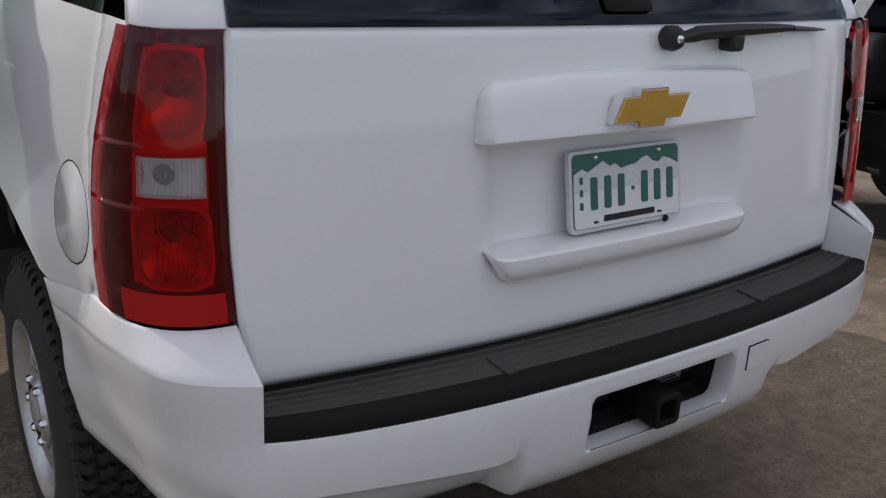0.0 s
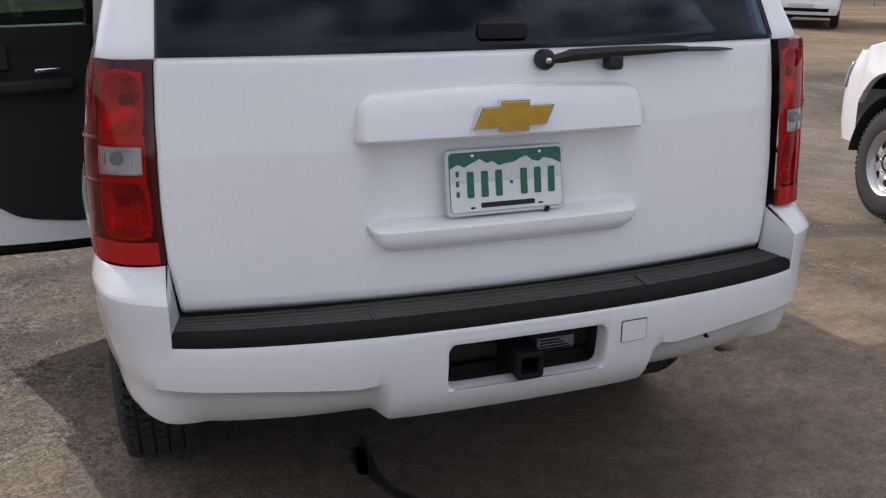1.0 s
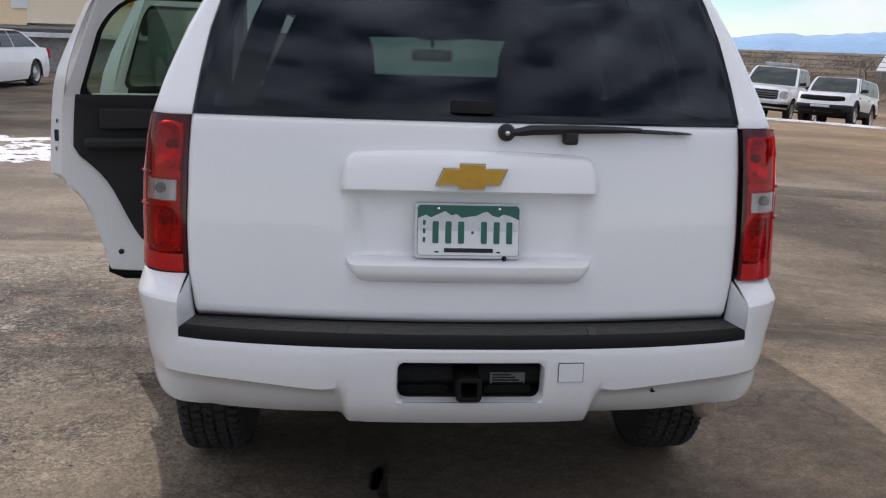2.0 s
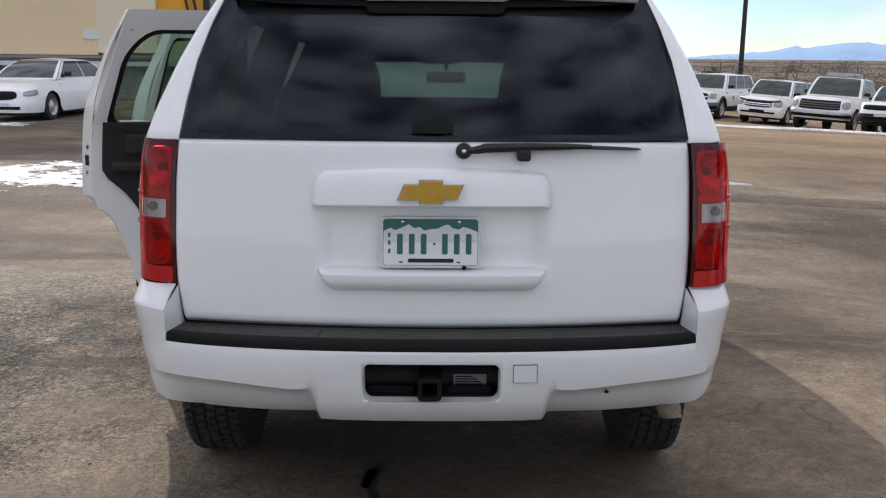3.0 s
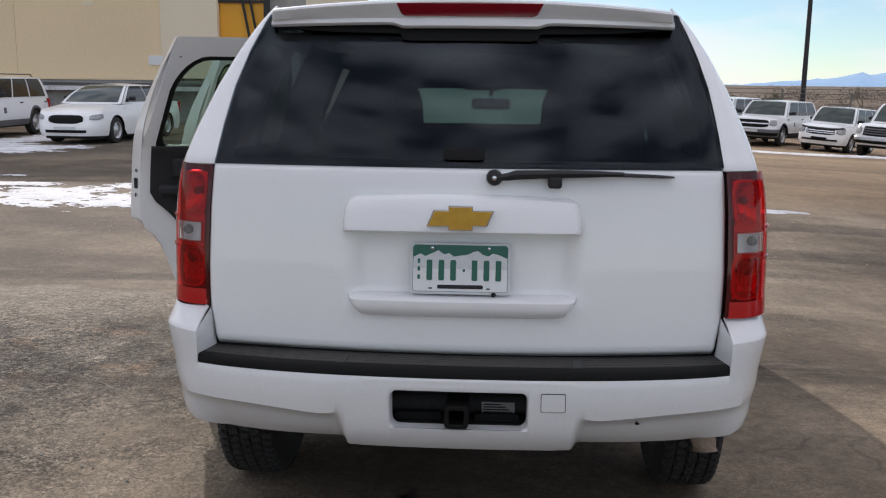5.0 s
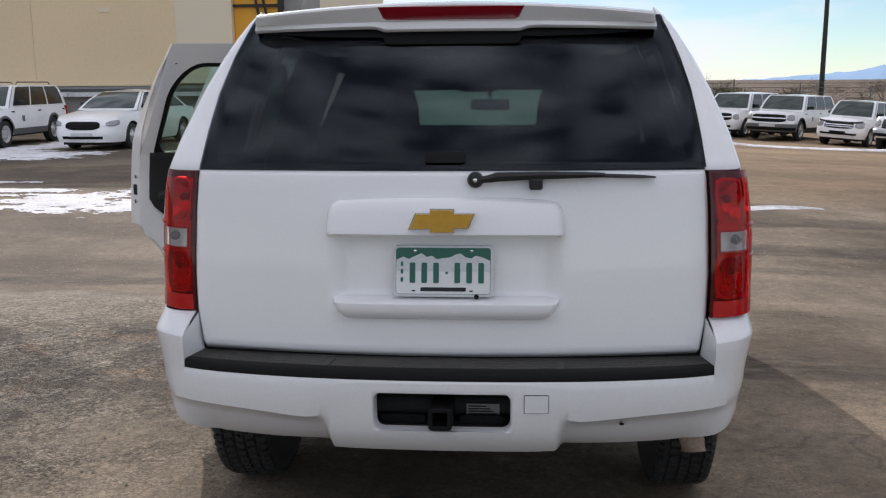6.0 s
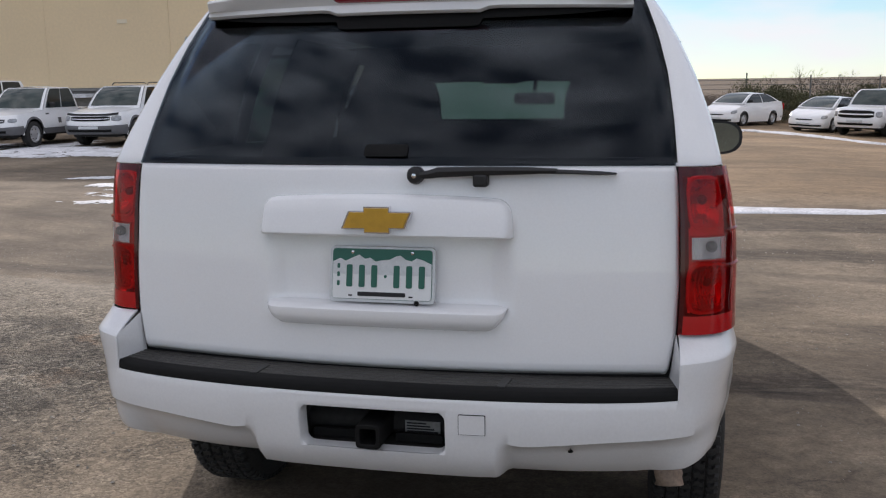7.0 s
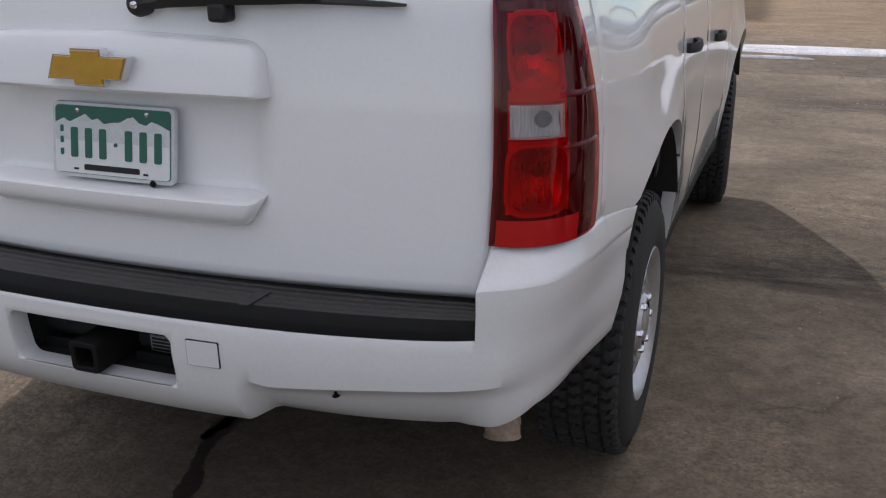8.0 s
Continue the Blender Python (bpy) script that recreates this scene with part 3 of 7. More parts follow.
def build_wheel(parent, x_out, y, sx, name="wheel"):
    """Tyre with tread blocks and a pressed steel wheel with eight oval holes. x_out: the outer side face."""
    hub = new(name)
    hub.parent = parent
    hub.location = (x_out * sx, y, WHEEL_R)
    w, r = 0.262, WHEEL_R
    tyre = turned([(-0.01, 0.232), (-0.002, 0.25), (0.0, 0.30), (-0.006, 0.345), (-0.022, 0.372), (-0.05, 0.384), (-w / 2, 0.385), (-w + 0.05, 0.384), (-w + 0.022, 0.372),
                   (-w + 0.006, 0.345), (-w, 0.30), (-w + 0.004, 0.235)], (0, 0, 0), "x", 56, sx)
    part("tyre", tyre, RUBBER, hub, "black all-terrain tyre")
    tread = bmesh.new()
    lanes = ((-0.040, 0.044, 0, 1), (-0.087, 0.040, 0.5, -1), (-0.131, 0.038, 0, 1), (-0.175, 0.040, 0.5, -1), (-0.222, 0.044, 0, 1))
    n = 64
    for cx, wd, ph, way in lanes:
        for k in range(n):
            a0 = 2 * math.pi * (k + ph) / n
            half = math.pi / n
            ring = []
            for rr, sh in ((0.382, 1.0), (0.4, 0.84)):
                for dx, da in ((-0.5, -0.78), (-0.12, -0.46), (0.16, -0.92), (0.5, -0.60), (0.5, 0.66), (0.16, 0.40), (-0.12, 0.86), (-0.5, 0.54)):
                    xx = cx + dx * wd * sh
                    edge = 0.014 * smooth01(0.085, 0.125, abs(xx + w / 2))
                    turn = a0 + way * da * half * sh
                    ring.append(tread.verts.new((xx * sx, (rr - edge) * math.cos(turn), (rr - edge) * math.sin(turn))))
            lo, hi = ring[:8], ring[8:]
            tread.faces.new(hi)
            for i in range(8):
                tread.faces.new((lo[i], lo[(i + 1) % 8], hi[(i + 1) % 8], hi[i]))
    bmesh.ops.recalc_face_normals(tread, faces=tread.faces[:])
    part("tread", tread, RUBBER, hub, smooth=False)
    rim = bmesh.new()
    dish = ((0.228, -0.012), (0.205, -0.022), (0.195, -0.050), (0.165, -0.030), (0.125, -0.020), (0.085, -0.030), (0.07, -0.012))
    holes, ring_n = 8, 4
    for h in range(holes):
        a0 = 2 * math.pi * h / holes
        step = math.pi / holes

        def spot(r_, a_):
            return rim.verts.new((table(sorted(dish), r_) * sx, r_ * math.cos(a_), r_ * math.sin(a_)))
        outer, inner = [], []
        edge = []
        for i in range(ring_n):
            edge.append((0.192, lerp(-1, 1, i / ring_n)))
        for i in range(ring_n):
            edge.append((lerp(0.192, 0.1, i / ring_n), 1))
        for i in range(ring_n):
            edge.append((0.1, lerp(1, -1, i / ring_n)))
        for i in range(ring_n):
            edge.append((lerp(0.1, 0.192, i / ring_n), -1))
        for i, (r_, f_) in enumerate(edge):
            outer.append(spot(r_, a0 + step * f_))
            th = math.atan2((r_ - 0.146) / 0.046, f_)
            inner.append(spot(0.148 + 0.030 * math.sin(th), a0 + step * 0.50 * math.cos(th)))
        k = len(edge)
        deep = [rim.verts.new((v.co.x - 0.014 * sx, v.co.y, v.co.z)) for v in inner]
        for i in range(k):
            j = (i + 1) % k
            rim.faces.new((outer[i], outer[j], inner[j], inner[i]))
            rim.faces.new((inner[i], inner[j], deep[j], deep[i]))
    for prof in ([(-0.012, 0.236), (-0.004, 0.232), (-0.014, 0.215), (-0.030, 0.205), (-0.048, 0.197), (-0.046, 0.192)], [(-0.024, 0.102), (-0.028, 0.088), (-0.014, 0.078), (-0.012, 0.07)],
                 [(-0.06, 0.20), (-0.2, 0.20)]):
        turned(prof, (0, 0, 0), "x", 48, sx, rim)
    bmesh.ops.remove_doubles(rim, verts=rim.verts[:], dist=0.0008)
    bmesh.ops.recalc_face_normals(rim, faces=rim.faces[:])
    part("rim", rim, STEEL, hub, "silver steel wheel with eight oval holes", shell=0.003)
    part("hub_cap", turned([(-0.03, 0.060), (-0.012, 0.056), (-0.006, 0.045), (-0.003, 0.025), (-0.002, 0.0005)], (0, 0, 0), "x", 24, sx), STEEL, hub, "silver centre cap")
    for k in range(6):
        a = 2 * math.pi * k / 6
        part("lug_nut", turned([(-0.026, 0.013), (-0.008, 0.012), (-0.003, 0.008), (-0.002, 0.0005)], (0, 0.079 * math.cos(a), 0.079 * math.sin(a)), "x", 6, sx), CHROME, hub)
    part("brake_drum", turned([(-0.09, 0.001), (-0.09, 0.17), (-0.16, 0.19), (-0.2, 0.19)], (0, 0, 0), "x", 24, sx), UNDER, hub)
    return hub


def build_tail_lamp(parent, sx):
    lamp = new("tail_lamp")
    lamp.parent = parent
    tagged(lamp, "red tail lamp with clear reversing window")
    z0, z1 = 0.964, 1.428

    def at(s, z, out):
        return corner(s, z, 0.25, out, 0.006)

    def sheet(s0, s1, a, b, out, ns=10, nz=8):
        depth = out if callable(out) else (lambda u, v: out)
        return mirrored(facing(strip(span(s0, s1, ns), lambda u: a, lambda u: b, nz, lambda u, v: at(u, v, depth(u, v))), (0.8, 0.3, (a + b) / 2)), sx)

    def bowl(s0, s1, a, b, deep):
        """A dished chamber with a rounded square mouth."""
        def depth(u, v):
            p, q = 2 * (u - s0) / (s1 - s0) - 1, 2 * (v - a) / (b - a) - 1
            return -0.010 - deep * max(0.0, 1 - (p ** 4 + q ** 4) ** 0.5)
        return depth
    # bright bezel behind the lens, with two dished chambers and the dark side pocket
    part("housing", sheet(0.0, 1.0, z0, z1, -0.058, 10, 10), TRIM, lamp, "dark inner housing", shell=0.004)
    up, low_ = (0.10, 0.60, 1.258, 1.398), (0.08, 0.60, 1.022, 1.156)
    for (s0, s1, a, b), lb in ((up, "silver upper bowl"), (low_, "silver lower bowl")):
        part("reflector", sheet(s0, s1, a, b, bowl(s0, s1, a, b, 0.040), 22, 18), REFLECT, lamp, lb)
    for s0, s1, a, b in ((0.08, 0.62, 1.236, 1.258), (0.08, 0.62, 1.156, 1.172), (0.54, 0.62, 1.172, 1.236), (0.08, 0.10, 1.172, 1.236), (0.60, 0.64, 1.258, 1.398), (0.60, 0.64, 1.022, 1.156)):
        part("bezel", sheet(s0, s1, a, b, -0.008, 8, 3), BEZEL, lamp)
    for s0, z in ((0.33, 1.334), (0.34, 1.104)):
        c = at(s0, z, -0.026)
        part("bulb", turned([(0.030, 0.013), (-0.002, 0.013), (-0.010, 0.010), (-0.013, 0.001)], (c.x * sx, c.y, c.z), "y", 14), CLAD, lamp, "dark bulb")
    # bright rims round the mouths, and upright ribs in the signal chamber
    for s0, s1, a, b in (up, low_):
        rim = bmesh.new()
        loops = []
        for grow, out in ((0.93, -0.012), (0.97, -0.003), (1.06, -0.003), (1.10, -0.012)):
            loop = []
            for k in range(40):
                c_, s_ = math.cos(2 * math.pi * k / 40), math.sin(2 * math.pi * k / 40)
                p, q = math.copysign(abs(c_) ** 0.5, c_) * grow, math.copysign(abs(s_) ** 0.5, s_) * grow
                loop.append(rim.verts.new(at((s0 + s1) / 2 + p * (s1 - s0) / 2, (a + b) / 2 + q * (b - a) / 2, out)))
            loops.append(loop)
        for r0, r1 in zip(loops, loops[1:]):
            for k in range(40):
                rim.faces.new((r0[k], r0[(k + 1) % 40], r1[(k + 1) % 40], r1[k]))
        part("reflector_rim", mirrored(facing(rim, (0.8, 0.3, (a + b) / 2)), sx), BEZEL, lamp)
    for k in range(7):
        uc = lerp(0.17, 0.47, k / 6)
        rib = strip((uc - 0.010, uc, uc + 0.010), lambda u: 1.042, lambda u: 1.138, 8, lambda u, v: at(u + 0.02 * ((v - 1.09) / 0.05) ** 2, v, -0.030 + 0.012 * abs(v - 1.09) / 0.05 + (0.008 if u == uc else 0.0)))
        part("signal_rib", mirrored(facing(rib, (0.8, 0.3, 1.09)), sx), REFLECT, lamp)
    # outer lens, one skin in zones of tint
    for nm, s0, s1, a, b, mt, lb in (("lens", 0.0, 0.035, z0, z1, LENS_E, "dark red lens edge"), ("lens", 0.035, 1.0, 1.404, z1, LENS_E, "dark red lens top"),
                                     ("lens", 0.035, 0.66, 1.236, 1.404, LENS_R, "red upper lens"), ("lens", 0.035, 0.10, 1.172, 1.236, LENS_R, ""), ("lens", 0.54, 0.66, 1.172, 1.236, LENS_R, ""),
                                     ("reversing_window", 0.10, 0.54, 1.172, 1.236, LENS_C, "clear ribbed reversing window"),
                                     ("lens", 0.035, 0.66, 1.016, 1.172, LENS_R, "red lower signal lens"), ("reflector_strip", 0.035, 0.70, z0, 1.016, LENS_S, "solid red reflector strip"),
                                     ("lens", 0.66, 1.0, 1.016, 1.404, LENS_D, "smoked red side lens"), ("lens", 0.70, 1.0, z0, 1.016, LENS_D, "")):
        part(nm, sheet(s0, s1, a, b, 0.008, 10 if s1 - s0 > 0.2 else 4), mt, lamp, lb)
    # ribbed bowl of the reversing light
    def ribbed(u, v):
        p, q = (u - 0.36) / 0.2, (v - 1.204) / 0.032
        return -0.010 - 0.022 * smooth01(1.25, 0.2, math.hypot(p, q)) + 0.0022 * math.sin(u * 190)
    part("reversing_bowl", sheet(0.10, 0.54, 1.172, 1.236, ribbed, 60, 10), BEZEL, lamp, "silver ribbed bowl")
    c = at(0.36, 1.206, -0.004)
    part("bulb_socket", turned([(0.01, 0.016), (-0.003, 0.015), (-0.006, 0.010), (-0.004, 0.001)], (c.x * sx, c.y, c.z), "y", 16), TRIM, lamp)
    frame_ = bmesh.new()
    for s0, s1, a, b in ((0.09, 0.55, 1.234, 1.240), (0.09, 0.55, 1.168, 1.174), (0.085, 0.105, 1.168, 1.240), (0.535, 0.555, 1.168, 1.240)):
        strip(span(s0, s1, 8), lambda u: a, lambda u: b, 1, lambda u, v: at(u, v, 0.0055), frame_)
    part("window_surround", mirrored(facing(frame_, (0.8, 0.3, 1.2)), sx), LENS_S, lamp, "bright red surround", shell=0.002)
    for zc in (1.250, 1.150):
        ledge = strip(span(0.50, 1.0, 12), lambda u: 0.0, lambda u: 1.0, 8, lambda u, v: at(u, zc + 0.006 - 0.012 * v, 0.0078 + 0.0056 * math.sin(v * math.pi) * smooth01(1.0, 0.85, u) * smooth01(0.50, 0.64, u)))
        part("lens_ledge", mirrored(facing(ledge, (0.8, 0.3, zc)), sx), LENS_R, lamp)


def side_panel(y0, y1, floor, top, name, parent, sx, ny=26, nz=12):
    ys = sorted(set(span(y0, y1, ny) + [q for q in (ax + ARCH * f for ax in (AXLE_R, AXLE_F) for f in (-1.0, -0.995, -0.98, -0.95, -0.9, -0.8, 0.8, 0.9, 0.95, 0.98, 0.995, 1.0)) if y0 < q < y1]))
    bm = strip(ys, lambda u: arch_z(u, floor(u)), lambda u: top(u), nz, lambda u, v: Vector((side_x(u, v), u, v)))
    lip = strip(ys, lambda u: 0, lambda u: 1, 1, lambda u, v: Vector((side_x(u, arch_z(u, floor(u))) - 0.045 * v, u, arch_z(u, floor(u)))))
    facing(bm, (0, (y0 + y1) / 2, 1.0))
    facing(lip, (0, (y0 + y1) / 2, 2.0))
    me = bpy.data.meshes.new("lip")
    lip.to_mesh(me)
    lip.free()
    bm.from_mesh(me)
    bmesh.ops.remove_doubles(bm, verts=bm.verts[:], dist=0.0005)
    return part(name, mirrored(bm, sx), PAINT, parent, shell=0.006)


def build_open_door(parent, sx, hinge_y, length, angle, arch_cut, name):
    """Door swung out on its front hinge: skin, jamb, trim panel, glass. Built closed, then turned."""
    door = new(name)
    door.parent = parent
    door.matrix_basis = pose(side_x(hinge_y, 0.9) * sx * 0.985, hinge_y, 0, 0, 0, angle if sx > 0 else -angle)

    def low(u):
        if arch_cut:
            return table(((0.0, 0.488), (0.3, 0.501), (0.643, 0.528), (0.653, 0.540), (0.662, 0.572), (0.674, 0.637), (0.702, 0.731), (0.726, 0.803), (0.752, 0.864), (0.785, 0.912), (0.816, 0.938), (0.86, 0.969), (0.905, 1.006)), u)
        return 0.54 + 0.03 * smooth01(0.85, 1, u / length)

    def rear(z):
        if arch_cut:
            return table(((1.02, length), (1.10, 0.901), (1.27, 0.888), (1.38, 0.874), (1.44, 0.862), (1.524, 0.838), (1.653, 0.778), (1.808, 0.699), (1.945, 0.615)), z)
        return length * (1 - 0.02 * smooth01(1.0, 1.4, z)) - 0.17 * smooth01(1.40, 1.98, z)

    def front(z):
        """The front edge follows the sloping windscreen post above the belt."""
        return 0.0 if arch_cut else table(((1.36, 0.0), (1.42, 0.04), (1.90, 0.54), (1.935, 0.58)), z)

    def off(z):
        return (side_x(hinge_y - length / 2, z) - side_x(hinge_y, 0.9)) * sx
    cols_u = span(0.0, 0.713, 9) + [q / 0.905 for q in (0.655, 0.664, 0.670, 0.676, 0.690, 0.704, 0.728, 0.754, 0.785, 0.816, 0.838, 0.86, 0.885)] + [1.0] if arch_cut else span(0, 0.8, 10) + span(0.82, 1, 14)
    top = 1.945 if arch_cut else 1.935
    belt = 1.395 if arch_cut else 1.42

    def at(u, z, d):
        """A point of the door; its back edge leans in towards the inner face."""
        lean = 0.052 * (1 - 0.6 * smooth01(1.4, 1.8, z)) * smooth01(0.90, 1.0, u) * d / 0.075
        return Vector((off(z) - d * sx, -lerp(front(z), rear(z), u) + lean, z))

    def sheet(lo, hi, depth, nv=10):
        return strip(cols_u, lambda u: lo(u * length), lambda u: hi(u), nv, lambda u, v: at(u, v, depth))
    part("skin", facing(sheet(low, lambda u: belt, 0.0), (-3 * sx, 0, 1)), PAINT, door, shell=0.004)
    part("inner_skin", facing(sheet(low, lambda u: belt - 0.015, 0.075), (3 * sx, 0, 1)), PAINT, door, shell=0.004)
    edge = bmesh.new()
    zs = span(low(length) if arch_cut else 0.5, top, 14)
    a = [edge.verts.new(at(1.0, z, 0.0)) for z in zs]
    b = [edge.verts.new(at(1.0, z, 0.075)) for z in zs]
    for i in range(len(zs) - 1):
        edge.faces.new((a[i], a[i + 1], b[i + 1], b[i]))
    us2 = cols_u
    c = [edge.verts.new(at(u, low(u * length), 0.0)) for u in us2]
    d = [edge.verts.new(at(u, low(u * length), 0.075)) for u in us2]
    for i in range(len(us2) - 1):
        edge.faces.new((c[i], c[i + 1], d[i + 1], d[i]))
    part("jamb", facing(edge, (0, -length * 0.4, 1.2)), PAINT, door, "white door jamb edge", shell=0.004)
    # window surround: front post, rear post, header
    def outline(u0, u1, z0, z1, radii, n=7):
        pts = []
        for (su, sz, a0), r_ in zip(((1, 1, 0), (-1, 1, 90), (-1, -1, 180), (1, -1, 270)), radii):
            cu, cz = (u1 if su > 0 else u0) * length - su * r_, (z1 if sz > 0 else z0) - sz * r_
            for i in range(n):
                a_ = radians(a0 + 90 * i / (n - 1))
                pts.append(((cu + r_ * math.cos(a_)) / length, cz + r_ * math.sin(a_)))
        return pts

    def ring(outer, inner, d0, d1, nm, mt, lb=""):
        bm = bmesh.new()
        loops = [[bm.verts.new(at(u, z, d_)) for u, z in o] for o, d_ in ((outer, d0), (inner, d0), (inner, d1), (outer, d1))]
        k = len(outer)
        for r0, r1 in zip(loops, loops[1:] + loops[:1]):
            for i in range(k):
                bm.faces.new((r0[i], r0[(i + 1) % k], r1[(i + 1) % k], r1[i]))
        bmesh.ops.recalc_face_normals(bm, faces=bm.faces[:])
        part(nm, bm, mt, door, lb)
    hole = outline(0.075, 0.892, 1.405, top - 0.070, (0.085, 0.02, 0.02, 0.05)) if not arch_cut else outline(0.055, 0.860, 1.375, top - 0.093, (0.17, 0.05, 0.02, 0.03))
    ring(outline(0.0, 1.0, belt - 0.03, top, (0.03, 0.02, 0.004, 0.004)), hole, 0.0, 0.075, "window_frame", PAINT, "white window frame")
    gap = outline(0.105, 0.868, 1.415, top - 0.088, (0.07, 0.02, 0.02, 0.06)) if not arch_cut else outline(0.085, 0.830, 1.385, top - 0.111, (0.155, 0.04, 0.02, 0.06))
    ring(hole, gap, 0.022, 0.072, "window_seal", SEAM, "black window seal")
    pane = bmesh.new()
    loops = [[pane.verts.new(at(u, z, d_)) for u, z in hole] for d_ in (0.034, 0.039)]
    pane.faces.new(loops[0])
    pane.faces.new(loops[1][::-1])
    bmesh.ops.recalc_face_normals(pane, faces=pane.faces[:])
    part("window_pane", pane, GLASS_L, door, "green tinted window glass")

    def tlow(u):
        if arch_cut:
            return table(((0.0, 0.575), (0.2, 0.577), (0.353, 0.606), (0.428, 0.628), (0.499, 0.680), (0.543, 0.753), (0.585, 0.848), (0.627, 0.941), (0.670, 1.005), (0.724, 1.060), (0.770, 1.098), (0.790, 1.145)), u * length)
        return low(u * length) + 0.09

    trim = strip(span(0.06, 0.882 if arch_cut else 0.875, 26), lambda u: tlow(u), lambda u: belt + (-0.005 if arch_cut else 0.005), 10, lambda u, v: Vector((off(v) - (0.082 + 0.012 * math.sin(min(1, max(0, (v - 0.6) / 0.8)) * math.pi)) * sx, -u * rear(v), v)))
    part("trim_panel", facing(trim, (3 * sx, 0, 1)), TRIM, door, "black moulded door trim", shell=0.012)
    arm = box(min(off(1.1) - 0.15 * sx, off(1.1) - 0.09 * sx), max(off(1.1) - 0.15 * sx, off(1.1) - 0.09 * sx), -0.82 * length, -0.16 * length, 1.13, 1.19)
    part("armrest", arm, TRIM, door, bevel=0.02)
    pod = box(min(off(1.3) - 0.115 * sx, off(1.3) - 0.09 * sx), max(off(1.3) - 0.115 * sx, off(1.3) - 0.09 * sx), -0.74 * length, -0.42 * length, 1.225, 1.33)
    part("pull_recess", pod, TRIM, door, bevel=0.02)
    lever = box(min(off(1.22) - 0.128 * sx, off(1.22) - 0.112 * sx), max(off(1.22) - 0.128 * sx, off(1.22) - 0.112 * sx), -0.325 * length, -0.215 * length, 1.212, 1.230)
    part("inner_handle", lever, CHROME, door, "chrome inner handle", bevel=0.006)
    seal = strip(span(0.0, 0.728 if arch_cut else 0.98, 10), lambda u: low(u * length) - 0.045, lambda u: low(u * length) + 0.004, 1, lambda u, v: Vector((off(0.55) - 0.02 * sx, -u * length, v)))
    part("bottom_seal", facing(seal, (-3 * sx, 0, 0.5)), SEAM, door, "black rubber bottom seal", shell=0.05)
    latch = box(min(off(1.2) - 0.055 * sx, off(1.2) - 0.02 * sx), max(off(1.2) - 0.055 * sx, off(1.2) - 0.02 * sx), -rear(1.2) + 0.018, -rear(1.2) + 0.05, 1.165, 1.220)
    part("latch", latch, BLACK, door, bevel=0.004)
    for zz in (1.262, 1.128):
        part("grommet", turned([(0, 0.011), (0.004, 0.009), (0.005, 0.001)], (off(zz) - 0.045 * sx, -rear(zz) + 0.029, zz), "y", 12, -1), BLACK, door)
    part("grommet", turned([(0, 0.013), (0.004, 0.011), (0.006, 0.001)], (off(1.857) - 0.0745 * sx, -0.885 * rear(1.857), 1.857), "x", 12, -sx), BLACK, door)
    part("grommet", turned([(0, 0.014), (0.004, 0.012), (0.006, 0.001)], (off(0.62) - 0.0795 * sx, -0.66 * length, 0.617), "x", 12, -sx), BLACK, door)
    return door


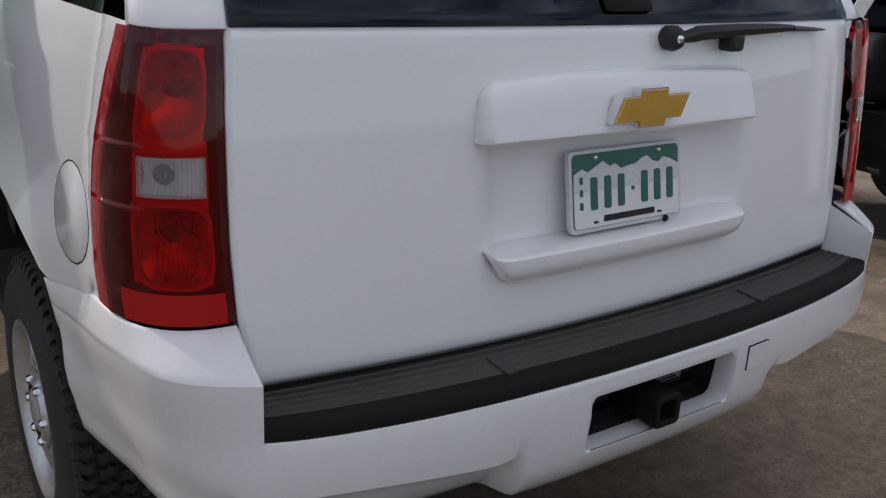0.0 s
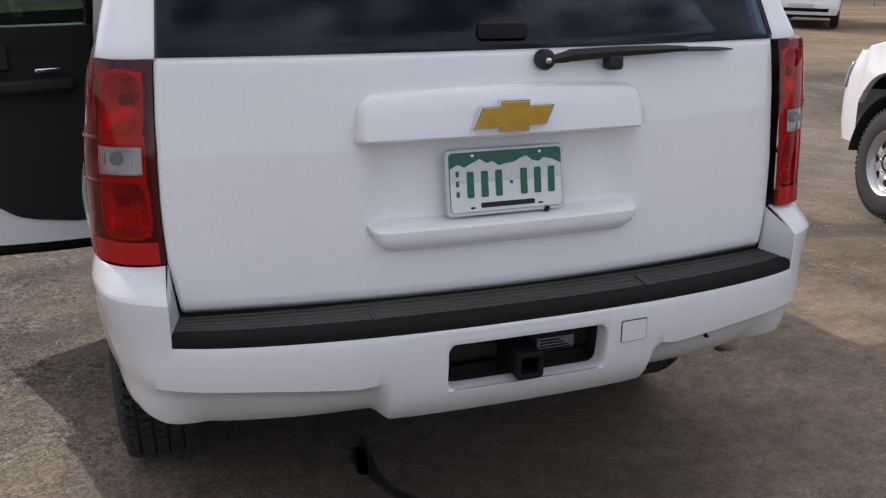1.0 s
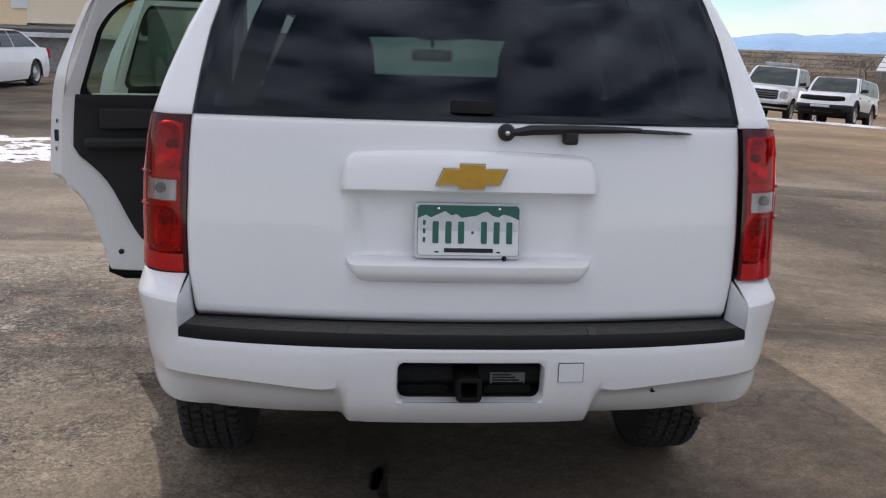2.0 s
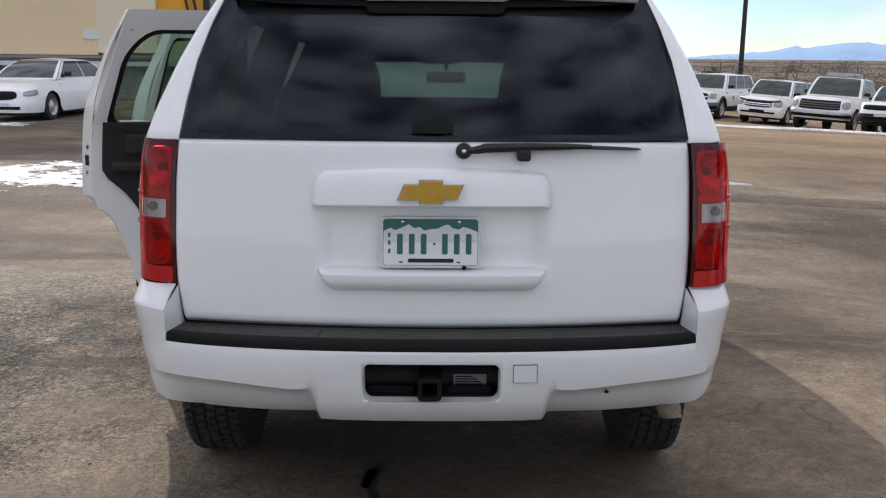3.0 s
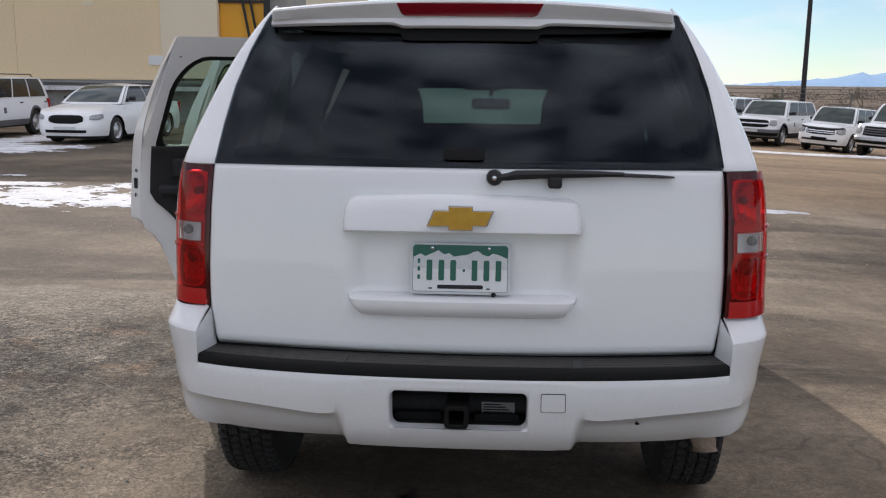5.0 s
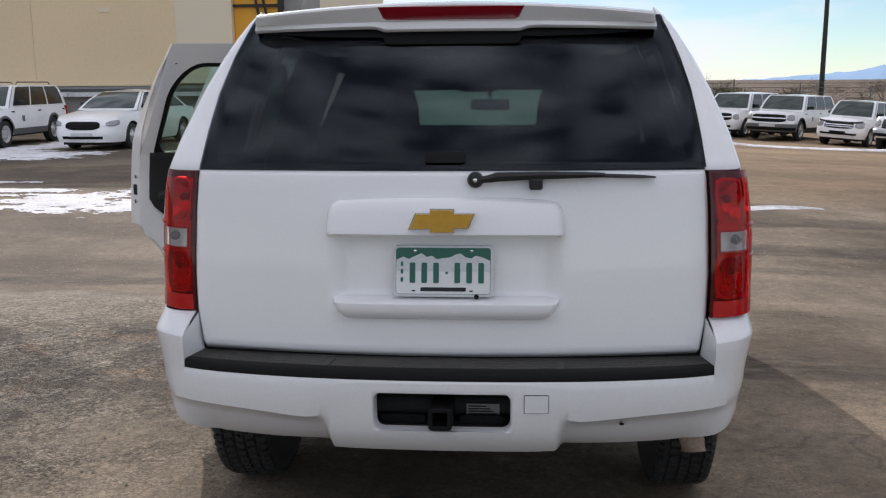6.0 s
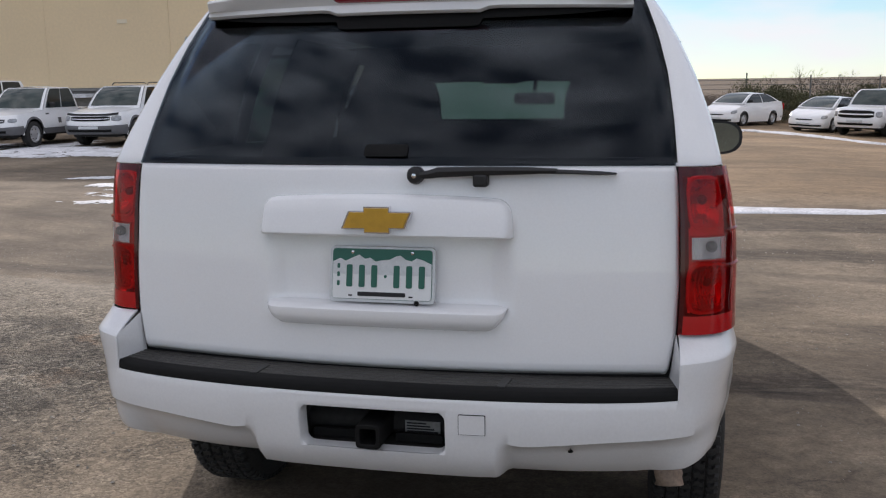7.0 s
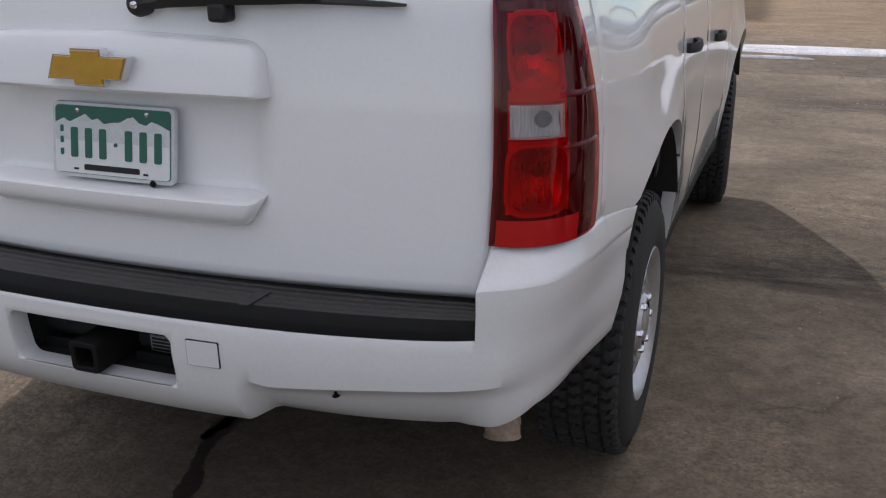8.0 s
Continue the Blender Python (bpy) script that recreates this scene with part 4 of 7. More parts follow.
def build_suv():
    suv = thing("sport_utility_vehicle", "white sport utility vehicle with two doors standing open", "vehicle")
    # tailgate: painted lower panel with the plate recess
    def gate_fn(u, v):
        x = u * (table(GATE_X, v) + 0.004)
        d = 0.034 * smooth01(0.375, 0.315, abs(x)) * smooth01(0.985, 1.03, v) * smooth01(1.27, 1.235, v)
        edge = 0.010 * smooth01(0.985, 1.0, abs(u)) ** 2 + 0.012 * smooth01(0.853, 0.838, v)
        return Vector((x, gate_y(x, v) + d + edge, v))
    us = sorted(set([lerp(-1, 1, i / 60) for i in range(61)] + [-0.996, -0.991, -0.985, 0.985, 0.991, 0.996]))
    gate = strip(us, lambda u: 0.833 + 0.008 * u * u, lambda u: 1.430, 34, gate_fn)
    part("tailgate", facing(gate, (0, 1, 1.1)), PAINT, suv, "white painted tailgate", shell=0.02)
    # dark seam round the gate
    seam = bmesh.new()
    for s in (-1, 1):
        strip(span(0.80, 1.93, 24), lambda u: 0.0, lambda u: 1.0, 1, lambda u, v: Vector((s * (table(GATE_X, u) - (0.012 if u < 1.43 else 0.009) + (0.022 if u < 1.43 else 0.014) * v), gate_y(table(GATE_X, u), u) + (0.020 if u < 1.43 else 0.006), u)), seam)
    strip(span(-0.81, 0.81, 30), lambda u: 0.0, lambda u: 1.0, 1, lambda u, v: Vector((u, gate_y(u, 0.82) + 0.016, 0.81 + 0.03 * v + 0.008 * (u / 0.82) ** 2)), seam)
    frit = bmesh.new()
    for sgn in (-1, 1):
        strip(span(1.432, 1.93, 16), lambda u: 0.0, lambda u: 1.0, 2, lambda u, v: Vector((sgn * (table(GATE_X, u) - 0.055 + 0.064 * v), gate_y(table(GATE_X, u), u) + 0.006, u)), frit)
    strip(span(-0.80, 0.80, 24), lambda u: 1.430, lambda u: 1.452, 1, lambda u, v: Vector((u, gate_y(u, v) + 0.007, v)), frit)
    part("glass_border", facing(frit, (0, 1.5, 1.6)), SEAM, suv, "black printed glass border", shell=0.002)
    part("gate_seal", facing(seam, (0, 1, 1.2)), SEAM, suv, shell=0.006)
    glass = strip(span(-1, 1, 40), lambda u: 1.4315, lambda u: 1.925, 20, lambda u, v: Vector((u * (table(GATE_X, v) + 0.001), gate_y(u * table(GATE_X, v), v) - 0.002, v)))
    g = part("rear_window", facing(glass, (0, 1.5, 1.5)), GLASS_D, suv, "dark privacy glass reflecting clouds", shell=0.004)
    latch = prism(soft_rect(-0.070, 0.062, 1.455, 1.490, 0.010), 0.0, 0.009, lambda u, v, d: Vector((u, gate_y(u, v) - 0.004 - d, v)), inset=0.1)
    part("glass_latch", latch, SEAM, suv, "black glass hatch pull")
    # upper handle bar
    prof = ((1.350, 0.000), (1.347, 0.016), (1.335, 0.028), (1.30, 0.036), (1.25, 0.043), (1.236, 0.043), (1.229, 0.036), (1.228, -0.03))

    def bar(x0, x1, prof, arc, taper_bottom, round_r, round_top):
        bm = bmesh.new()
        cols = []
        mid, half = (x0 + x1) / 2, (x1 - x0) / 2
        zb, zt = prof[-1][0], prof[0][0]
        for k in range(61):
            t = math.sin(lerp(-1, 1, k / 60) * math.pi / 2)
            fall = max(0.0, 1 - max(0.0, (abs(t) - 0.93) / 0.07) ** 2) ** 0.5
            col = []
            for z, o in prof:
                f = (z - zb) / (zt - zb)
                x = mid + t * half * (1 - taper_bottom * (1 - f) ** 2 - 0.012 * f * f)
                near = max(0.0, abs(t) * half - (half - round_r)) / round_r
                drop = round_r * (1 - math.sqrt(max(0.0, 1 - near * near)))
                zz = z - arc * t * t * f - (drop * f if round_top else -drop * (1 - f))
                col.append(bm.verts.new((x, gate_y(x, zz) - (o * fall if o > 0 else o), zz)))
            cols.append(col)
        for a, b in zip(cols, cols[1:]):
            for j in range(len(prof) - 1):
                bm.faces.new((a[j], b[j], b[j + 1], a[j + 1]))
        bm.faces.new(cols[0])
        bm.faces.new(cols[-1][::-1])
        return facing(bm, (mid, 0.3, (zb + zt) / 2))
    part("handle_bar", bar(-0.388, 0.378, prof, 0.014, 0.0, 0.045, True), PAINT, suv, "white moulded bar above the plate", shell=0.004)
    prof2 = ((1.027, -0.03), (1.025, 0.014), (1.022, 0.034), (1.014, 0.042), (0.995, 0.042), (0.975, 0.034), (0.962, 0.018), (0.956, 0.0))
    part("lower_bar", bar(-0.372, 0.368, prof2, 0.0, 0.06, 0.050, False), PAINT, suv, "white moulded bar below the plate", shell=0.004)
    part("latch_hole", turned([(0, 0.008), (-0.004, 0.006), (-0.005, 0.001)], (0.10, gate_y(0.1, 1.03) - 0.014, 1.034), "y", 10), SEAM, suv)
    # badge
    bow = [(-0.114, 1.255), (-0.092, 1.306), (-0.045, 1.306), (-0.045, 1.320), (0.031, 1.320), (0.031, 1.306), (0.097, 1.306), (0.077, 1.258), (0.031, 1.258), (0.031, 1.243), (-0.045, 1.243), (-0.045, 1.256)]
    by = gate_y(0, 1.28)
    badge = part("badge", prism(bow, 0.040, 0.064, lambda u, v, d: Vector((u, by - d, v))), CHROME, suv, "plain gold cross-shaped badge with chrome edge", smooth=False)
    cx, cz = -0.008, 1.2815
    part("badge_face", prism([(cx + (u - cx) * 0.95, cz + (v - cz) * 0.91) for u, v in bow], 0.058, 0.068, lambda u, v, d: Vector((u, by - d, v)), inset=0.02), GOLD, badge, "gold face", smooth=False)
    # number plate: bars only
    px, pz = -0.008, 1.113

    def on_plate(u, v, d):
        return Vector((px + u, -0.0265 - (1.18 - (pz + v)) * 0.195 - d, pz + v))
    plate = part("number_plate", prism(soft_rect(-0.160, 0.160, -0.080, 0.080, 0.012), -0.008, 0.003, on_plate), PLATE_M, suv, "white and green number plate with plain bars")
    part("plate_face", prism(soft_rect(-0.152, 0.152, -0.072, 0.074, 0.010), 0.002, 0.0045, on_plate), PLATE_G, plate, "green band")
    part("plate_field", prism(soft_rect(-0.1505, 0.1505, -0.0705, 0.026, 0.008), 0.004, 0.0062, on_plate), PLATE_W, plate, "white field")
    ridge = [(-0.150, 0.0), (-0.150, 0.036), (-0.128, 0.046), (-0.112, 0.038), (-0.095, 0.046), (-0.070, 0.057), (-0.052, 0.045), (-0.036, 0.049), (-0.020, 0.038), (0.0, 0.042), (0.022, 0.044), (0.042, 0.054), (0.056, 0.057), (0.072, 0.045), (0.090, 0.041),
             (0.104, 0.050), (0.122, 0.046), (0.150, 0.034), (0.150, 0.0)]
    part("plate_ridge", prism(ridge, 0.004, 0.0068, on_plate), PLATE_M, plate, "embossed pale ridge line", smooth=False)
    for bx in (-0.098, -0.060, -0.022, 0.046, 0.084, 0.122):
        part("plate_bar", prism(soft_rect(bx - 0.009, bx + 0.009, -0.036, 0.028, 0.004), 0.006, 0.0085, on_plate), PLATE_G, plate)
    part("plate_bar", prism(soft_rect(0.008, 0.016, -0.008, 0.0, 0.003), 0.006, 0.0085, on_plate), PLATE_G, plate)
    for bz in (0.024, 0.0, -0.026):
        part("plate_bar", prism(soft_rect(-0.136, -0.128, bz - 0.007, bz + 0.007, 0.002), 0.006, 0.008, on_plate), PLATE_G, plate)
    part("plate_bar", prism(soft_rect(-0.072, 0.074, -0.062, -0.050, 0.003), 0.006, 0.008, on_plate), TRIM, plate)
    for bx in (-0.094, 0.09):
        part("plate_bar", prism(soft_rect(bx - 0.006, bx + 0.006, -0.063, -0.059, 0.001), 0.006, 0.008, on_plate), TRIM, plate)
    for bx in (-0.090, 0.092):
        c = on_plate(bx, 0.064, 0.004)
        part("plate_screw", turned([(0, 0.006), (-0.003, 0.005), (-0.004, 0.001)], c, "y", 12), CHROME, plate)
    # wiper
    wp = Vector((0.095, gate_y(0.1, 1.405), 1.405))
    wiper = part("rear_wiper", turned([(0, 0.024), (-0.022, 0.026), (-0.034, 0.021), (-0.038, 0.010), (-0.038, 0.001)], wp, "y", 22), BLACK, suv, "black rear wiper parked across the gate")
    part("pivot_nut", turned([(-0.037, 0.009), (-0.042, 0.007), (-0.043, 0.001)], wp, "y", 12), CHROME, wiper)
    arm = bmesh.new()
    cols = []
    for x, z, h, dep in ((0.105, 1.405, 0.009, 0.030), (0.135, 1.408, 0.012, 0.030), (0.150, 1.411, 0.014, 0.034), (0.160, 1.414, 0.015, 0.036), (0.30, 1.419, 0.0125, 0.040), (0.42, 1.420, 0.010, 0.040), (0.50, 1.420, 0.006, 0.038)):
        y = gate_y(x, z) - dep
        cols.append([arm.verts.new((x, y + dy, z + dz * h)) for dy, dz in ((0.012, -1), (-0.004, -0.9), (-0.008, 0.2), (-0.002, 1), (0.012, 1))])
    for a, b in zip(cols, cols[1:]):
        for j in range(5):
            arm.faces.new((a[j], b[j], b[(j + 1) % 5], a[(j + 1) % 5]))
    arm.faces.new(cols[0])
    arm.faces.new(cols[-1][::-1])
    bmesh.ops.recalc_face_normals(arm, faces=arm.faces[:])
    part("wiper_arm", arm, BLACK, wiper)
    blade = bmesh.new()
    cols = []
    for k in range(13):
        t = k / 12
        x = lerp(0.17, 0.662, t)
        z = 1.412 - 0.002 * t + 0.006 * math.sin(t * math.pi)
        h = 0.0085 * (1 - 0.5 * t) * (0.5 if k in (0, 12) else 1)
        y = gate_y(x, z)
        cols.append([blade.verts.new((x, y + dy, z + dz)) for dy, dz in ((-0.004, -h * 1.3), (-0.022, -h), (-0.030, 0), (-0.022, h), (-0.006, h))])
    for a, b in zip(cols, cols[1:]):
        for j in range(5):
            blade.faces.new((a[j], b[j], b[(j + 1) % 5], a[(j + 1) % 5]))
    blade.faces.new(cols[0])
    blade.faces.new(cols[-1][::-1])
    bmesh.ops.recalc_face_normals(blade, faces=blade.faces[:])
    part("wiper_blade", blade, BLACK, wiper)
    gy = gate_y(0.285, 1.39)
    part("washer_nozzle", box(0.264, 0.307, gy - 0.040, gy + 0.002, 1.374, 1.412), BLACK, wiper, bevel=0.008)
    # rear pillars
    for sx in (-1, 1):
        pil = strip(span(1.430, 1.958, 20), lambda u: 0.0, lambda u: 1.0, 10, lambda u, v: corner(v, u, 0.20, 0.0, -0.003))
        part("rear_pillar", mirrored(facing(pil, (0.5, 0.6, 1.6)), sx), PAINT, suv, shell=0.012)
        build_tail_lamp(suv, sx)
        edge = strip(span(0.94, 1.432, 16), lambda u: 0, lambda u: 1, 4, lambda u, v: Vector((side_x(lerp(0.25, 0.268, v), u) - 0.001 * (1 - v), lerp(corner(1.0, u).y - 0.004, 0.268, v), u)))
        part("lamp_surround", mirrored(facing(edge, (0, 0.3, 1.2)), sx), PAINT, suv, shell=0.006)
    # roof
    def roof_edge(y):
        return table(((0.28, 0.640), (0.6, 0.665), (1.4, 0.715), (2.6, 0.735), (3.1, 0.70)), y)
    def roof_z(y):
        return table(((0.28, 1.945), (0.6, 1.965), (1.4, 1.975), (2.4, 1.965), (2.9, 1.93), (3.12, 1.885)), y)
    roof = strip(span(0.30, 3.12, 24), lambda u: -1, lambda u: 1, 20, lambda u, v: Vector((v * roof_edge(u), u + 0.05 * v * v * (u < 0.5), roof_z(u) - 0.045 * v ** 4 - 0.012 * v * v)))
    part("roof", facing(roof, (0, 1.6, 1.2)), PAINT, suv, shell=0.02)
    for sx in (-1, 1):
        rail = strip(span(0.46, 3.1, 20), lambda u: 0, lambda u: 1, 4, lambda u, v: Vector((lerp(roof_edge(u), side_x(u, 1.86) + 0.0, v), u + 0.05 * (1 - v) * (u < 0.5), lerp(roof_z(u) - 0.057, 1.86, v) + 0.015 * math.sin(v * math.pi))))
        part("roof_side", mirrored(facing(rail, (0, 1.6, 1.5)), sx), PAINT, suv, shell=0.012)
    # spoiler with high brake lamp
    def spoil(k_prof, x, mid):
        y_, z_ = k_prof
        return Vector((x * (1 - 0.022 * smooth01(1.90, 1.96, z_)), y_ + 0.085 * x * x, z_ - (0.032 if z_ > 1.93 else 0.010) * (x / 0.67) ** 2 - (0.012 * mid if z_ < 1.91 else 0)))
    top_prof = ((0.46, 1.966), (0.36, 1.975), (0.245, 1.974), (0.226, 1.968), (0.224, 1.961))
    face_prof = ((0.224, 1.961), (0.244, 1.935), (0.262, 1.912), (0.257, 1.899), (0.268, 1.890))
    low_prof = ((0.268, 1.890), (0.32, 1.888), (0.37, 1.900))
    xs_ = span(-0.686, 0.686, 49)
    for nm, pr, mt, lb in (("spoiler", top_prof + face_prof[1:], PAINT, "white roof spoiler"), ("spoiler_underside", low_prof, SEAM, "")):
        bm = bmesh.new()
        cols = [[bm.verts.new(spoil(p, x, smooth01(0.265, 0.235, abs(x)))) for p in pr] for x in xs_]
        for a, b in zip(cols, cols[1:]):
            for j in range(len(pr) - 1):
                bm.faces.new((a[j], b[j], b[j + 1], a[j + 1]))
        if nm == "spoiler":
            for c_ in (cols[0], cols[-1]):
                bm.faces.new(c_)
        sp = part(nm, facing(bm, (0, 0.40, 1.93 if nm == "spoiler" else 2.0)), mt, suv, lb, shell=0.006)
    # black sheet added for the spoiler's underside and the shade it casts
    shade_strip = strip(sorted(set(span(-0.684, 0.684, 41) + [-0.236, -0.226, 0.226, 0.236])), lambda u: 1.861 + 0.022 * (u / 0.68) ** 4 - 0.024 * smooth01(0.240, 0.222, abs(u)), lambda u: 1.915, 3, lambda u, v: Vector((u, gate_y(u, v) - 0.010 - 0.012 * smooth01(1.85, 1.90, v), v)))
    part("spoiler_skirt", facing(shade_strip, (0, 1.5, 1.7)), SEAM, suv, "black sheet for the spoiler's underside and its shade", shell=0.004)
    lampo = [(-0.246, 1.957), (-0.232, 1.922), (-0.220, 1.916), (0.212, 1.916), (0.226, 1.922), (0.244, 1.957)]
    part("high_brake_lamp", prism(lampo, 0.0, 0.012, lambda u, v, d: Vector((u, 0.229 + 0.085 * u * u + (1.957 - v) * 0.80 - d, v)), inset=0.03), BRAKE, suv, "red high-level brake lamp")
    # quarter panels, doors, fenders
    def seam_floor(u):
        return table(((0.20, 0.958), (0.45, 0.912), (0.62, 0.872), (0.7, 0.86)), u)
    for sx in (-1, 1):
        side_panel(0.262, 1.36, lambda u: max(seam_floor(u), 0.0) if u < 0.72 else 0.5, lambda u: 1.43, "quarter_panel", suv, sx)
        fue = []
        for k in range(20):
            a = 2 * math.pi * k / 20
            fue.append((0.372 + 0.100 * math.cos(a) - 0.015 * math.sin(a), 1.072 + 0.100 * math.sin(a)))
        if sx < 0:
            flap = part("fuel_flap_seam", prism(fue, -0.003, 0.0003, lambda u, v, d: Vector((-side_x(u, v) - d, u, v))), SEAM, suv)
            part("fuel_flap", prism([(0.372 + (u - 0.372) * 0.97, 1.072 + (v - 1.072) * 0.975) for u, v in fue], -0.002, 0.0012, lambda u, v, d: Vector((-side_x(u, v) - d, u, v)), inset=0.02), PAINT, suv, "white oval fuel flap")
        if sx > 0:
            dn = side_panel(1.368, 2.10, lambda u: 0.5, lambda u: 1.43, "rear_door", suv, sx, 14)
            df = side_panel(2.108, 3.20, lambda u: 0.5, lambda u: 1.43, "front_door", suv, sx, 14)
            for d_, hy, hz in ((dn, 1.42, 1.165), (df, 2.36, 1.108)):
                hb = bmesh.new()
                cols = []
                for k in range(9):
                    t = k / 8
                    y = hy + 0.19 * t
                    o = 0.038 * math.sin(math.pi * min(1, max(0, t * 0.94 + 0.03))) ** 0.5
                    x = side_x(y, hz)
                    cols.append([hb.verts.new((x + o + dx, y, hz + dz)) for dx, dz in ((-0.014, 0.014), (0.0, 0.017), (0.004, 0), (0.0, -0.017), (-0.014, -0.014))])
                for a, b in zip(cols, cols[1:]):
                    for j in range(5):
                        hb.faces.new((a[j], b[j], b[(j + 1) % 5], a[(j + 1) % 5]))
                hb.faces.new(cols[0])
                hb.faces.new(cols[-1][::-1])
                bmesh.ops.recalc_face_normals(hb, faces=hb.faces[:])
                part("door_handle", hb, BLACK, d_, "black pull handle")
        side_panel(3.208, 4.78, lambda u: 0.5, lambda u: lerp(1.30, 1.06, smooth01(3.4, 4.8, u)), "front_fender", suv, sx, 26)
        sill = strip(span(1.3, 3.4, 10), lambda u: 0.42, lambda u: 0.5, 2, lambda u, v: Vector((side_x(u, 0.5) - 0.01, u, v)))
        part("sill", mirrored(facing(sill, (0, 2, 0.5)), sx), UNDER, suv, shell=0.2)
        # greenhouse: pillars and windows
        for y0, y1, nm, mt in ((0.30, 0.95, "quarter_window", GLASS_Q), (0.95, 1.06, "pillar", PAINT), (1.06, 2.05, "side_window", GLASS_Q), (2.05, 2.18, "pillar", PAINT), (2.18, 3.05, "side_window", GLASS_L)):
            if sx < 0 and nm == "side_window":
                continue
            bm = strip(span(y0, y1, 8), lambda u: 1.43, lambda u: 1.865 if nm == "pillar" else table(((0.2, 1.80), (0.45, 1.845), (2.7, 1.845), (3.05, 1.70)), u), 8,
                       lambda u, v: Vector((side_x(u, v) - (0.006 if nm != "pillar" else 0), u + (0.06 * smooth01(1.43, 1.85, v) if y0 == 0.30 and u < 0.31 else 0), v)))
            part(nm, mirrored(facing(bm, (0, (y0 + y1) / 2, 1.6)), sx), mt, suv, shell=0.02 if nm == "pillar" else 0.004)
        post = strip(span(0, 1, 10), lambda u: 0, lambda u: 1, 2, lambda u, v: Vector((lerp(0.90, 0.69, u) + 0.02 * v, lerp(3.72, 3.05, u) - 0.05 * v, lerp(1.28, 1.88, u))))
        part("front_pillar", mirrored(facing(post, (0, 2.5, 1.4)), sx), PAINT, suv, shell=0.03)
        head = strip(span(0.46, 3.05, 14), lambda u: 1.835, lambda u: 1.868, 2, lambda u, v: Vector((side_x(u, v) + 0.002, u, v)))
        part("window_header", mirrored(facing(head, (0, 1.6, 1.7)), sx), PAINT, suv, shell=0.015)
        well = strip(span(0.5, math.pi - 0.5, 20), lambda u: 0, lambda u: 1, 1, lambda u, v: Vector((1.03 - 0.38 * v, AXLE_R + 0.545 * math.cos(u), WHEEL_R + 0.60 * math.sin(u))))
        strip(span(0.2, math.pi - 0.2, 16), lambda u: 0.3, lambda u: 0.60, 2, lambda u, v: Vector((0.66, AXLE_R + v * 0.91 * math.cos(u), WHEEL_R + v * math.sin(u))), well)
        part("wheel_well", mirrored(facing(well, (0.8, AXLE_R, 5)), sx), UNDER, suv, shell=0.005)
        well = strip(span(0.5, math.pi - 0.5, 20), lambda u: 0, lambda u: 1, 1, lambda u, v: Vector((1.02 - 0.38 * v, AXLE_F + 0.545 * math.cos(u), WHEEL_R + 0.60 * math.sin(u))))
        part("wheel_well", mirrored(facing(well, (0.8, AXLE_F, 5)), sx), UNDER, suv, shell=0.005)
        for ax in (AXLE_R, AXLE_F):
            wheel = build_wheel(suv, 1.030 if ax == AXLE_R else 1.038, ax, sx)
            wheel.rotation_euler.z = radians(0 if ax == AXLE_R else 4)
    screen = strip(span(-1, 1, 16), lambda u: 0, lambda u: 1, 6, lambda u, v: Vector((u * lerp(0.86, 0.68, v), lerp(3.72, 3.08, v) + 0.10 * (1 - u * u), lerp(1.27, 1.88, v))))
    part("windscreen", facing(screen, (0, 2.0, 1.4)), GLASS_W, suv, "greenish windscreen glass", shell=0.005)
    hood = strip(span(3.70, 4.80, 12), lambda u: -1, lambda u: 1, 14, lambda u, v: Vector((v * side_x(u, 1.1) * 0.985, u + 0.08 * (1 - v * v) * smooth01(4.2, 4.8, u), lerp(1.30, 1.06, smooth01(3.4, 4.8, u)) + 0.05 * (1 - v ** 4))))
    part("hood", facing(hood, (0, 4, 0.5)), PAINT, suv, shell=0.02)
    nose = strip(span(-1, 1, 14), lambda u: 0.50, lambda u: 1.08, 6, lambda u, v: Vector((u * side_x(4.78, v), 4.78 + 0.10 * (1 - u * u), v)))
    part("front_end", facing(nose, (0, 3, 0.8)), PAINT_DIM, suv, shell=0.03)
    # bumper
    def crease_z(ax):
        return table(((0.40, 0.666), (0.66, 0.688), (0.9, 0.700), (1.1, 0.704)), ax)

    def levels(x, y, s):
        ax = abs(x)
        zb = table(((0.0, 0.554), (0.31, 0.555), (0.355, 0.558), (0.58, 0.555), (0.78, 0.557), (0.84, 0.565), (0.90, 0.586), (0.96, 0.620), (1.1, 0.630)), ax)
        zt = 0.800 + 0.004 * min(1.0, ax / 0.82) ** 2
        if y > 0.0:
            zb = min(arch_z(y, lerp(0.620, 0.622, min(1, y / 0.2))), zt - 0.01)
        zc = crease_z(ax)
        out = [zb, lerp(zb, zc - 0.016, 0.4), lerp(zb, zc - 0.016, 0.75), zc - 0.016, zc + 0.003, lerp(zc, zt, 0.25), lerp(zc, zt, 0.5), lerp(zc, zt, 0.75), zt]
        if zb > zc - 0.05:
            k = smooth01(zc - 0.05, zc, zb)
            out = [lerp(o, lerp(zb, zt, f / 8), k) for f, o in enumerate(out)]
        cen = (zb, 0.594, 0.635, 0.678, 0.718, 0.762, 0.776, 0.789, zt)
        k = smooth01(0.45, 0.25, ax)
        return [lerp(a, b, k) for a, b in zip(out, cen)]

